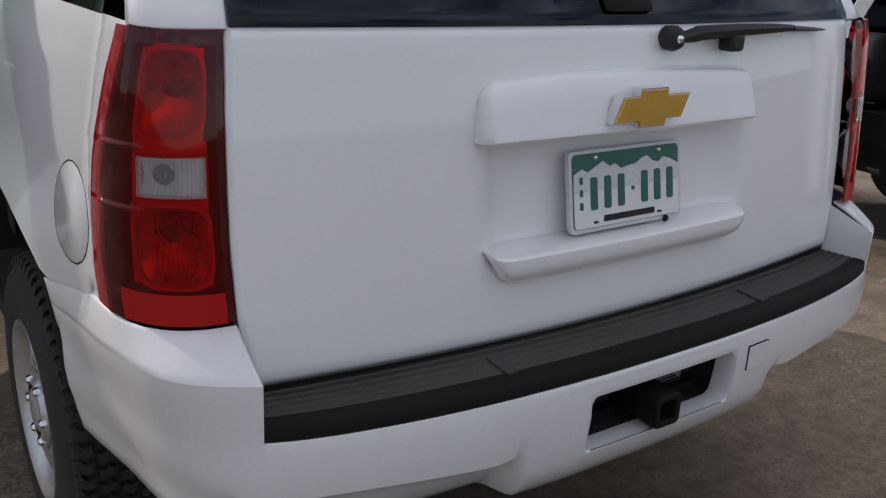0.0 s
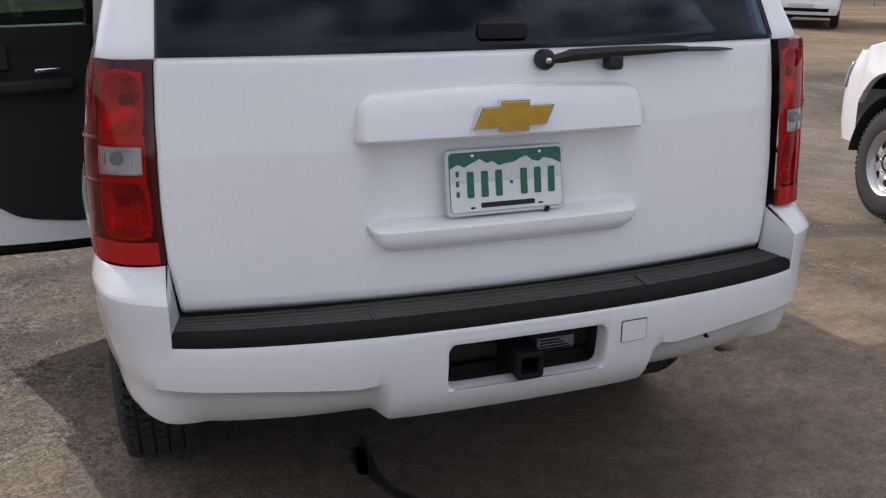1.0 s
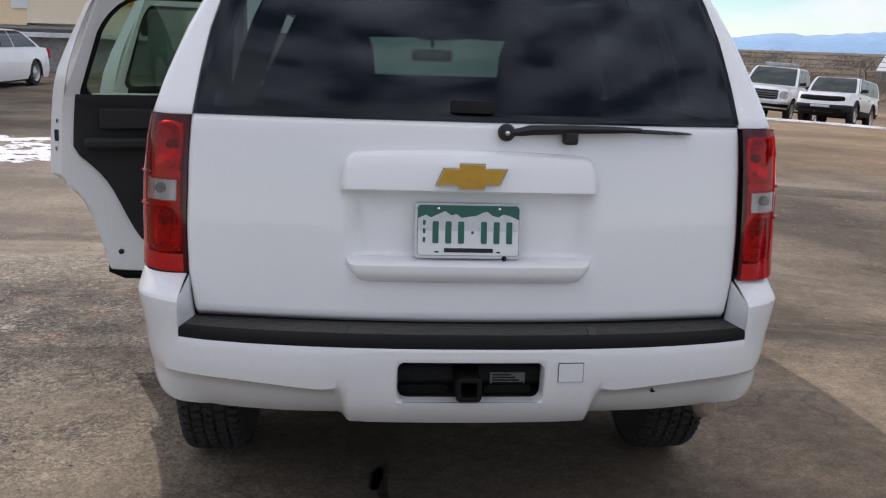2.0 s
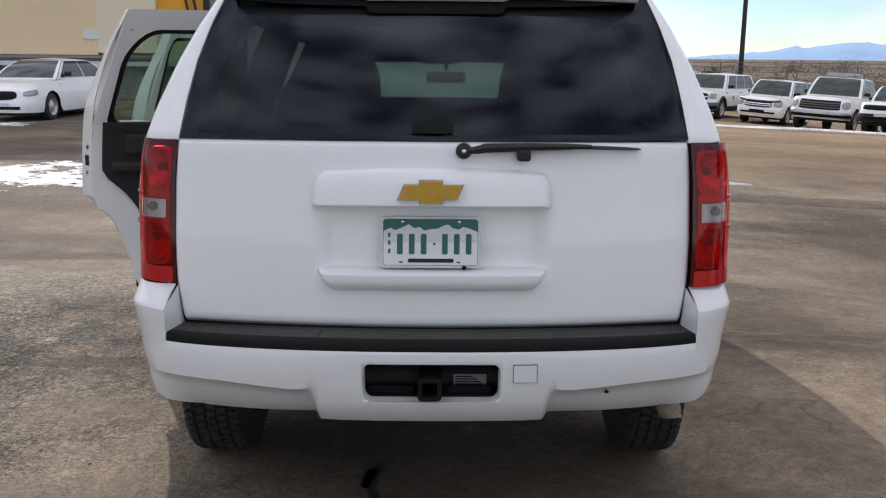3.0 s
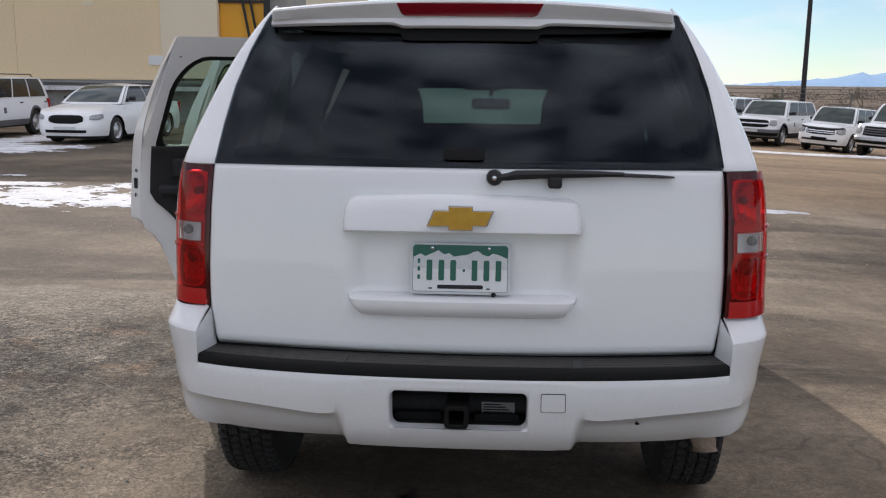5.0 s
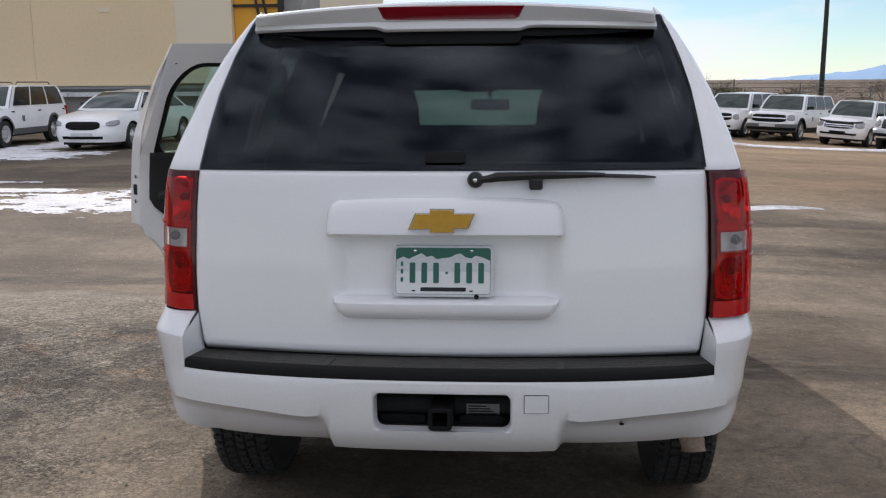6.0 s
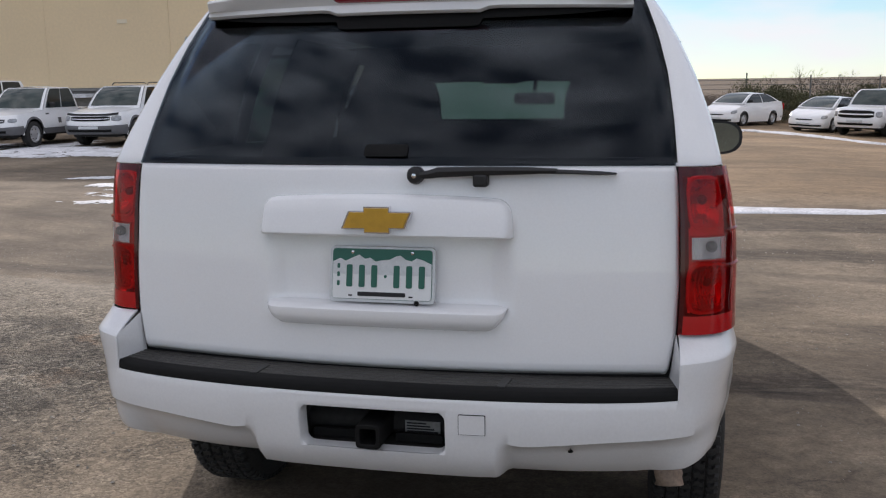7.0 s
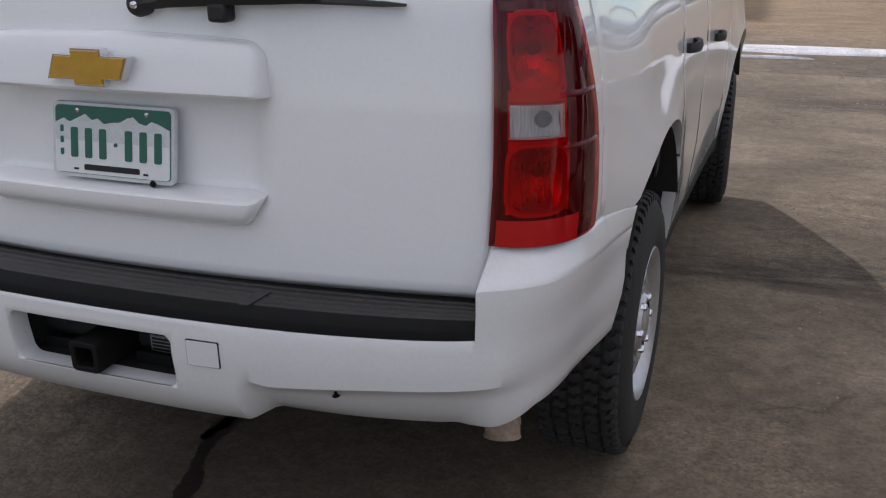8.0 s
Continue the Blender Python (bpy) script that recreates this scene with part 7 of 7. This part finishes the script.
    def hood_at(u, t):
        q = nose_at(u, 1.09)
        y = lerp(3.60, q.y, t)
        an = abs(math.sin(u * math.pi / 2)) ** 0.66
        x = an * (side_x(min(y, 4.36), 1.1) * 0.985)
        return Vector((math.copysign(x, u), y, hood_z(y) - 0.004 + 0.05 * (1 - an ** 4) * smooth01(1.0, 0.9, t) - 0.035 * smooth01(0.9, 1.0, an)))
    part("hood", facing(strip(span(-1, 1, 25), lambda u: 0, lambda u: 1, 16, hood_at), (0, 4, 0.5)), PAINT, car)
    nose = strip(span(-1, 1, 31), lambda u: 0.46, lambda u: hood_z(nose_at(u, 1.09).y) - 0.006 - 0.03 * smooth01(0.75, 1, abs(u)), 10, nose_at)
    part("front_bumper", facing(nose, (0, 3, 0.8)), PAINT, car)
    part("grille", facing(strip(span(-0.46, 0.46, 12), lambda u: 0.82, lambda u: 1.03, 4, lambda u, v: nose_at(u, v, 0.012)), (0, 4, 0.9)), SEAM, car, "black grille", shell=0.02)
    part("underbody", box(-0.66, 0.66, 0.1, 4.6, 0.40, 0.62), UNDER, car, bevel=0.03)
    part("cabin_floor", box(-0.86, 0.86, 0.20, 3.6, 0.60, 0.80), TRIM, car)
    for s in (-1, 1):
        part("seat_back", box(0.41 * s - 0.25, 0.41 * s + 0.25, 2.15, 2.32, 0.82, 1.42), CLOTH, car, bevel=0.06)
    part("dashboard", box(-0.80, 0.80, 3.05, 3.60, 0.85, 1.28), TRIM, car, bevel=0.06)
    part("rear_end", box(-0.93, 0.93, 0.0, 0.28, 0.55, 1.86), PAINT, car, bevel=0.08)
    door = build_open_door(car, -1, 3.20, 1.06, 47, False, "front_door")
    mo = [(0.135 * math.copysign(abs(math.cos(2 * math.pi * k / 20)) ** 0.75, math.cos(2 * math.pi * k / 20)), 0.095 * math.sin(2 * math.pi * k / 20)) for k in range(20)]
    mir = part("door_mirror", prism(mo, -0.10, 0.02, lambda u, v, d: Vector((-0.16 + u, -0.22 - d, 1.36 + v)), inset=0.04), BLACK, door, "black door mirror")
    part("mirror_glass", prism([(u * 0.86, v * 0.84) for u, v in mo], 0.019, 0.023, lambda u, v, d: Vector((-0.16 + u, -0.22 - d, 1.36 + v))), CHROME, mir)


build_neighbour()

# ---- building ----
BY, BX0, BX1 = 32.0, -75.0, -10.3
hall = thing("warehouse_building", "large beige metal warehouse with concrete dock wall and yellow bay", "building", kind="structure")
for i in range(11):
    x0 = lerp(BX0, BX1 - 2.2, i / 11)
    x1 = lerp(BX0, BX1 - 2.2, (i + 1) / 11)
    part("wall_panel", box(x0, x1 - 0.012, BY, BY + 0.4, 1.62, 11.0), WALL, hall, smooth=False)
part("wall_panel", box(BX1 - 2.2, BX1 - 0.0, BY - 0.02, BY + 0.4, 1.70, 11.0), WALL_L, hall, "paler end panel", smooth=False)
part("dock_wall", box(BX0, BX1 + 2.0, BY - 0.02, BY + 0.4, -1.2, 1.36), CONC_M, hall, "shaded concrete dock wall", smooth=False)
part("drip_rail", box(BX0, BX1, BY - 0.10, BY + 0.3, 1.50, 1.60), STICK, hall, smooth=False)
# dark strip painted where shade falls below the rail
part("shadow_gap", box(BX0, BX1, BY + 0.0, BY + 0.3, 1.36, 1.50), CONC_SHADE, hall, smooth=False)
part("ledge", box(BX0, BX1 + 2.0, BY - 0.55, BY, 1.22, 1.38), SNOW, hall, "pale ledge with snow", smooth=False)
bay = part("yellow_bay", box(BX1 + 0.02, BX1 + 1.85, BY + 0.3, BY + 4.0, 2.4, 11.0), YELLOW, hall, "yellow steel bay with dark braces", smooth=False)
for z in (4.55, 7.0):
    part("brace", box(BX1, BX1 + 1.9, BY + 0.2, BY + 0.3, z, z + 0.10), DARKM, bay)
part("brace", tube([(BX1 + 0.5, BY + 0.22, 7.0), (BX1 + 1.3, BY + 0.22, 2.5)], 0.05, 6), DARKM, bay)
part("brace", tube([(BX1 + 0.8, BY + 0.22, 7.0), (BX1 + 1.6, BY + 0.22, 2.5)], 0.05, 6), DARKM, bay)
part("bay_post", box(BX1 + 1.75, BX1 + 1.95, BY + 0.15, BY + 0.35, -0.3, 11.0), DARKM, bay)
part("bay_side", box(BX1 + 1.9, BX1 + 2.6, BY + 0.4, BY + 4.0, -0.3, 11.0), CONC, bay, smooth=False)
part("side_return", box(BX0, BX1 + 1.8, BY + 0.4, BY + 30, -0.3, 10.6), WALL_L, hall, smooth=False)
part("wall_sign", box(-13.0, -12.42, BY - 0.05, BY + 0.0, 2.20, 2.55), PLATE_W, hall, "blank white sign", smooth=False)
for x, z in ((-15.5, 4.4), (-20.5, 4.2)):
    part("wall_vent", box(x, x + 0.45, BY - 0.03, BY, z, z + 0.16), WALL_L, hall, smooth=False)
# long low shed beyond the far row
shed = thing("storage_shed", "long low grey metal shed beyond the lot", "building", kind="structure", at=pose(47, 64, -1.2, 0, 0, -37))
part("shed_wall", box(-7.5, 7.5, 0, 8, 0, 1.5), CONC_M, shed, smooth=False)
part("shed_roof", facing(strip(span(-7.9, 7.9, 3), lambda u: 0, lambda u: 1, 2, lambda u, v: Vector((u, lerp(-0.6, 8.6, v), 1.5 + 1.2 * (1 - abs(2 * v - 1))))), (0, 4, 0)), PLATE_M, shed, shell=0.12, smooth=False)

# ---- snow, stains, gravel ----


def blob(rx, ry, seed, n=72, rough=0.35):
    rnd = random.Random(seed)
    ph = [rnd.uniform(0, 6.28) for _ in range(11)]
    return [(rx * f * math.cos(a), ry * f * math.sin(a)) for a, f in ((2 * math.pi * k / n, 1 + rough * sum(math.sin((j * 1.0 + 2) * 2 * math.pi * k / n + ph[j]) / (0.8 * j + 1.5) for j in range(11))) for k in range(n))]


def patch(name, x, y, rx, ry, seed, material, label, category, height=0.03, turn=0.0, rough=0.35):
    bm = bmesh.new()
    c, s = math.cos(radians(turn)), math.sin(radians(turn))
    out = blob(rx, ry, seed, rough=rough)
    rnd = random.Random(seed + 50)
    rings = []
    for f, h in ((1.0, -0.004), (0.9, 0.45), (0.6, 0.9), (0.25, 1.0)):
        ring = []
        for u, v in out:
            X, Y = x + f * (u * c - v * s), y + f * (u * s + v * c)
            ring.append(bm.verts.new((X, Y, ground_z(X, Y) + 0.003 + (height * h * rnd.uniform(0.7, 1.2) if h > 0 else h))))
        rings.append(ring)
    k = len(out)
    for a, b in zip(rings, rings[1:]):
        for i in range(k):
            bm.faces.new((a[i], a[(i + 1) % k], b[(i + 1) % k], b[i]))
    bm.faces.new(rings[-1])
    bmesh.ops.recalc_face_normals(bm, faces=bm.faces[:])
    return tagged(finish(name, bm, material), label, category, kind="structure")


def ragged_snow(x, y, rx, ry, seed, turn):
    """Half-melted snow: a broken crust with holes and stray crumbs."""
    c, s = math.cos(radians(turn)), math.sin(radians(turn))
    step = 0.035 if y < 14 else 0.06
    nu, nv = int(2 * rx / step), int(2 * ry / step)

    def crust(i, j):
        u, v = -rx + i * step, -ry + j * step
        e = 1 - (u / rx) ** 2 - (v / ry) ** 2
        f = sum(noise.noise((u * k * 0.8, v * k * 1.7, seed * 3.1)) * a for k, a in ((1.3, 0.8), (3.1, 0.6), (8.0, 0.42), (19.0, 0.34)))
        return e + f * 1.1 - (0.38 if y < 14 else 0.12)
    vs, fs, seen = [], [], {}

    def corner_at(i, j):
        if (i, j) not in seen:
            u, v = -rx + i * step, -ry + j * step
            X, Y = x + u * c - v * s, y + u * s + v * c
            seen[(i, j)] = len(vs)
            vs.append((X, Y, ground_z(X, Y) + 0.002 + 0.020 * min(1.0, max(0.0, crust(i, j)))))
        return seen[(i, j)]
    for i in range(nu):
        for j in range(nv):
            q = [(i, j), (i + 1, j), (i + 1, j + 1), (i, j + 1)]
            inside = [p for p in q if crust(*p) > 0]
            if len(inside) == 4 or len(inside) == 3:
                fs.append([corner_at(*p) for p in inside])
    me = bpy.data.meshes.new("snow")
    me.from_pydata(vs, [], fs)
    me.materials.append(SNOW)
    for p in me.polygons:
        p.use_smooth = True
    return tagged(new("snow", me), "patch of old trampled snow on asphalt", "snow", kind="structure")


for x, y, rx, ry, sd, tn in ((-6.1, 10.3, 1.35, 0.95, 3, 6), (-7.6, 11.3, 0.7, 0.30, 4, 0), (-5.2, 9.6, 0.6, 0.26, 14, 8), (-8.9, 12.5, 0.7, 0.22, 5, 6), (-12.5, 18.4, 2.2, 1.1, 7, 8), (-16.5, 17.6, 2.6, 0.9, 8, 0), (-14.9, 19.3, 1.2, 0.8, 16, 20),
                             (-12.6, 21.4, 0.7, 1.9, 9, 0), (-15.9, 20.6, 0.6, 1.6, 10, 0), (-17.6, 19.0, 0.7, 2.0, 12, 0)):
    ragged_snow(x, y, rx * 1.35, ry * 1.5, sd, tn)
for k, (x, y, rx, ry, tn) in enumerate(((2.0, 9.98, 2.15, 0.24, 1), (0.4, 9.95, 1.6, 0.16, 0), (4.1, 10.08, 0.5, 0.07, 1), (1.2, 9.45, 0.5, 0.05, 2))):
    patch("snow", x, y, rx, ry, 30 + k, SNOW, "thin line of melting snow across the lot", "snow", 0.02, tn, 0.14)
for k in range(14):
    t = k / 13
    patch("snow", lerp(2.6, 15.0, t), lerp(40.8, 22.0, t) - 0.6 * math.sin(k), 1.5, 0.24, 60 + k, SNOW, "bank of old snow before parked vehicles", "snow", 0.06, -57)


def spill(path, wide, seed):
    """A thin ragged wet trail along a line of points."""
    step = 0.008
    pts = [Vector(p) for p in path]
    x0, x1 = min(p.x for p in pts) - 0.12, max(p.x for p in pts) + 0.12
    y0, y1 = min(p.y for p in pts) - 0.12, max(p.y for p in pts) + 0.12

    def wet(i, j):
        q = Vector((x0 + i * step, y0 + j * step))
        near = 9.0
        for a, b in zip(pts, pts[1:]):
            t = min(1.0, max(0.0, (q - a).dot(b - a) / (b - a).length_squared))
            near = min(near, (q - a - (b - a) * t).length)
        f = sum(noise.noise((q.x * k, q.y * k, seed)) * a for k, a in ((6, 0.9), (17, 0.7), (45, 0.45)))
        return 1 - near / wide + f
    nu, nv = int((x1 - x0) / step), int((y1 - y0) / step)
    on = [[wet(i, j) > 0 for j in range(nv + 1)] for i in range(nu + 1)]
    vs, fs, seen = [], [], {}
    for i in range(nu):
        for j in range(nv):
            q = [p for p in ((i, j), (i + 1, j), (i + 1, j + 1), (i, j + 1)) if on[p[0]][p[1]]]
            if len(q) < 3:
                continue
            for p in q:
                if p not in seen:
                    seen[p] = len(vs)
                    X, Y = x0 + p[0] * step, y0 + p[1] * step
                    vs.append((X, Y, ground_z(X, Y) + 0.003))
            fs.append([seen[p] for p in q])
    me = bpy.data.meshes.new("oil_stain")
    me.from_pydata(vs, [], fs)
    me.materials.append(OIL)
    return tagged(new("oil_stain", me), "dark wet oil trail on the asphalt", "stain", kind="structure")


spill([(-0.215, 0.70), (-0.255, 0.52), (-0.23, 0.42), (-0.19, 0.31), (-0.15, 0.18), (-0.12, 0.02)], 0.030, 2.3)
spill([(-0.25, 0.62), (-0.262, 0.50)], 0.045, 7.7)

rnd = random.Random(11)
verts, faces = [], []
for _ in range(9000):
    x, y = (rnd.uniform(-6.5, -1.2), rnd.uniform(-0.5, 9.0)) if rnd.random() < 0.75 else (rnd.uniform(1.4, 7.0), rnd.uniform(1.0, 9.5))
    if rnd.random() > 0.35 + 0.65 * smooth01(0.42, 0.6, 0.5 + 0.5 * noise.noise((x * 0.6, y * 0.6, 3.0))):
        continue
    r = rnd.choice((0.003, 0.004, 0.005, 0.006, 0.009)) * rnd.uniform(0.7, 1.3)
    b = len(verts)
    a0 = rnd.uniform(0, 6.28)
    z = ground_z(x, y)
    for k in range(4):
        a = a0 + k * 1.57 + rnd.uniform(-0.3, 0.3)
        verts.append((x + r * math.cos(a), y + r * math.sin(a), z + rnd.uniform(0, 0.2) * r))
    verts.append((x + rnd.uniform(-0.3, 0.3) * r, y, z + r * rnd.uniform(0.6, 1.1)))
    faces += [(b, b + 1, b + 4), (b + 1, b + 2, b + 4), (b + 2, b + 3, b + 4), (b + 3, b, b + 4)]
me = bpy.data.meshes.new("gravel")
me.from_pydata(verts, [], faces)
me.materials.append(PEBBLE)
tagged(new("gravel", me), "loose grey gravel scattered on the asphalt", "gravel", kind="stuff")

# ---- fence, pole, brush, hills ----
pole = thing("lamp_pole", "tall dark steel lamp pole behind the far row", "pole", at=pose(16.06, 45, ground_z(16, 45)))
part("shaft", tube([(0, 0, 0), (0, 0, 12.0)], 0.14, 12, taper=0.09), DARKM, pole)
part("base", turned([(0, 0.28), (0.5, 0.28), (0.55, 0.2)], (0, 0, 0), "z", 16), CONC, pole)
part("lamp_head", box(-0.25, 0.25, -0.9, 0.05, 11.9, 12.08), DARKM, pole, bevel=0.04)
fence = thing("chain_link_fence", "chain-link fence with barbed strands beyond the vehicles", "fence", kind="structure")
for k in range(26):
    x = 3.0 + 3.0 * k
    y = 50 - 0.42 * (x - 3)
    z = ground_z(x, y)
    part("post", tube([(x, y, z), (x, y, z + 2.45)], 0.04, 6), WOOD, fence)
ends = (Vector((3, 50, -0.9)), Vector((78, 18.5, -1.1)))
for h in (0.1, 1.95, 2.2, 2.43):
    part("wire", tube([ends[0] + Vector((0, 0, h)), ends[1] + Vector((0, 0, h))], 0.012 if h < 2 else 0.016, 4), WOOD, fence)


def brush(name, label, category, spots, material, seed, tall, wide, count, kind="", leaf=0.06):
    """Many small leaf or twig blades in ragged clumps."""
    rnd = random.Random(seed)
    vs, fs = [], []
    for x, y, s in spots:
        z = ground_z(x, y)
        lobes = [(rnd.gauss(0, wide * 0.35) * s, rnd.gauss(0, wide * 0.3) * s, rnd.uniform(0.15, 0.85) * tall * s, rnd.uniform(0.15, 0.5) * wide * s) for _ in range(9)]
        for _ in range(count):
            lx, ly, lz, lr = rnd.choice(lobes)
            d = Vector((rnd.gauss(0, 1), rnd.gauss(0, 1), rnd.gauss(0, 0.9))).normalized() * lr * rnd.uniform(0.45, 1.05)
            p = Vector((x + lx + d.x, y + ly + d.y, z + min(tall * s, max(0.02, lz + d.z)) * rnd.uniform(0.75, 1.0)))
            w = Vector((rnd.gauss(0, 1), rnd.gauss(0, 1), rnd.gauss(0, 0.6))).normalized() * rnd.uniform(0.4, 1.0) * leaf
            h = Vector((rnd.gauss(0, 0.4), rnd.gauss(0, 0.4), 1)).normalized() * rnd.uniform(1.2, 3.0) * leaf
            b = len(vs)
            vs.extend((p - w, p + w, p + h))
            fs.append((b, b + 1, b + 2))
    me = bpy.data.meshes.new(name)
    me.from_pydata(vs, [], fs)
    me.materials.append(material)
    return tagged(new(name, me), label, category, kind=kind)


rnd = random.Random(5)
brush("juniper_hedge", "dark green juniper bushes behind the far row", "bush", [(rnd.uniform(6.5, 15.5), rnd.uniform(45, 48.5), rnd.uniform(0.7, 1.15)) for _ in range(15)], LEAF, 21, 1.9, 2.2, 8000, "stuff", 0.042)
brush("dry_brush", "brown leafless brush and weeds beyond the lot", "brush", [(rnd.uniform(-4, 20), rnd.uniform(50, 60), rnd.uniform(0.7, 1.1)) for _ in range(34)] + [(rnd.uniform(1.5, 7.0), rnd.uniform(45.5, 49), rnd.uniform(0.7, 1.0)) for _ in range(8)] + [(x_, 53 - 0.42 * (x_ - 3) + q_, s_) for x_, q_, s_ in ((rnd.uniform(8, 90), rnd.uniform(2, 45), rnd.uniform(0.6, 1.3)) for _ in range(110))], TWIG, 22, 1.15, 4.4, 2200, "stuff", 0.030)
brush("dry_weeds", "pale dry grass clumps beyond the lot", "grass", [(rnd.uniform(-3, 6), rnd.uniform(44, 50), rnd.uniform(0.5, 0.9)) for _ in range(12)] + [(rnd.uniform(15, 110), rnd.uniform(60, 120), rnd.uniform(0.7, 1.2)) for _ in range(60)], DRY, 23, 0.8, 4.2, 1100, "stuff", 0.05)

brush("far_trees", "dark leafless treeline on the brown plain", "trees", [(d_ * math.sin(radians(q_)), d_ * math.cos(radians(q_)), rnd.uniform(0.5, 1.2)) for q_, d_ in ((rnd.uniform(9, 62), rnd.uniform(170, 260)) for _ in range(80))], TWIG, 24, 2.3, 7.5, 420, "stuff", 0.11)


def bare_tree(x, y, height, seed):
    rnd = random.Random(seed)
    tree = thing("bare_tree", "leafless grey-brown tree beyond the fence", "tree", "bare trees", at=pose(x, y, ground_z(x, y)))
    trunk, twigs = bmesh.new(), bmesh.new()

    def grow(p, way, length, r, depth):
        q = p + way * length
        tube([p, (p + q) / 2 + Vector((rnd.gauss(0, 0.05), rnd.gauss(0, 0.05), 0)) * length, q], r, 5 if depth < 2 else 3, trunk if depth < 2 else twigs, r * 0.6, cap=False)
        if depth < 5:
            for _ in range(3 if depth < 3 else 2):
                w = (way + Vector((rnd.gauss(0, 0.55), rnd.gauss(0, 0.55), rnd.gauss(0.12, 0.25)))).normalized()
                grow(q, w, length * rnd.uniform(0.58, 0.8), r * 0.58, depth + 1)
    grow(Vector((0, 0, -0.05)), Vector((rnd.gauss(0, 0.06), rnd.gauss(0, 0.06), 1)).normalized(), height * 0.30, height * 0.022, 0)
    part("trunk", trunk, BARK, tree)
    part("crown", twigs, TWIG, tree, "bare twigs")


for k, (x, y, h) in enumerate(((22, 70, 3.2), (25.5, 72, 3.6), (29, 74, 3.0), (18, 66, 2.8), (11.5, 66, 3.6), (14.5, 68, 3.8), (16.5, 69, 3.5), (33, 80, 3.6), (39, 84, 3.8), (9, 62, 3.0), (13, 63, 3.2), (46, 52, 5.0), (50, 50, 5.5), (36, 62, 3.4), (3, 60, 2.8), (55, 46, 5.0))):
    bare_tree(x, y, h, 100 + k)

RIDGE = ((15.2, 0.0), (17.0, 0.18), (19.6, 0.36), (20.6, 0.46), (21.5, 0.82), (22.2, 0.58), (23.1, 0.80), (24.9, 0.98), (25.8, 0.80), (28.0, 1.0), (31.0, 1.2), (34.0, 1.0), (38.0, 0.8), (45.0, 0.5), (62.0, 0.2))
hills = bmesh.new()
cols = []
for k in range(141):
    b_ = radians(lerp(14, 62, k / 140))
    deg = math.degrees(b_)
    h = 2900 * math.tan(radians((table(RIDGE, deg - 0.4) + 2 * table(RIDGE, deg) + table(RIDGE, deg + 0.4)) / 4 * (1 + 0.06 * noise.noise((deg * 2.1, 1.3, 0))))) + 1.7
    ring = []
    for d, f in ((2600, -0.5), (2750, 0.45), (2900, 1.0), (3050, 0.5)):
        ring.append(hills.verts.new((d * math.sin(b_), d * math.cos(b_), h * f + (6 * noise.noise((k * 0.5, d * 0.01, 0)) if f > 0 else 0))))
    cols.append(ring)
for a, b in zip(cols, cols[1:]):
    for j in range(3):
        hills.faces.new((a[j], b[j], b[j + 1], a[j + 1]))
tagged(finish("backdrop", facing(hills, (0, 0, -2000)), HILL), "distant mountain ridge painted blue for haze", "mountains", kind="structure")
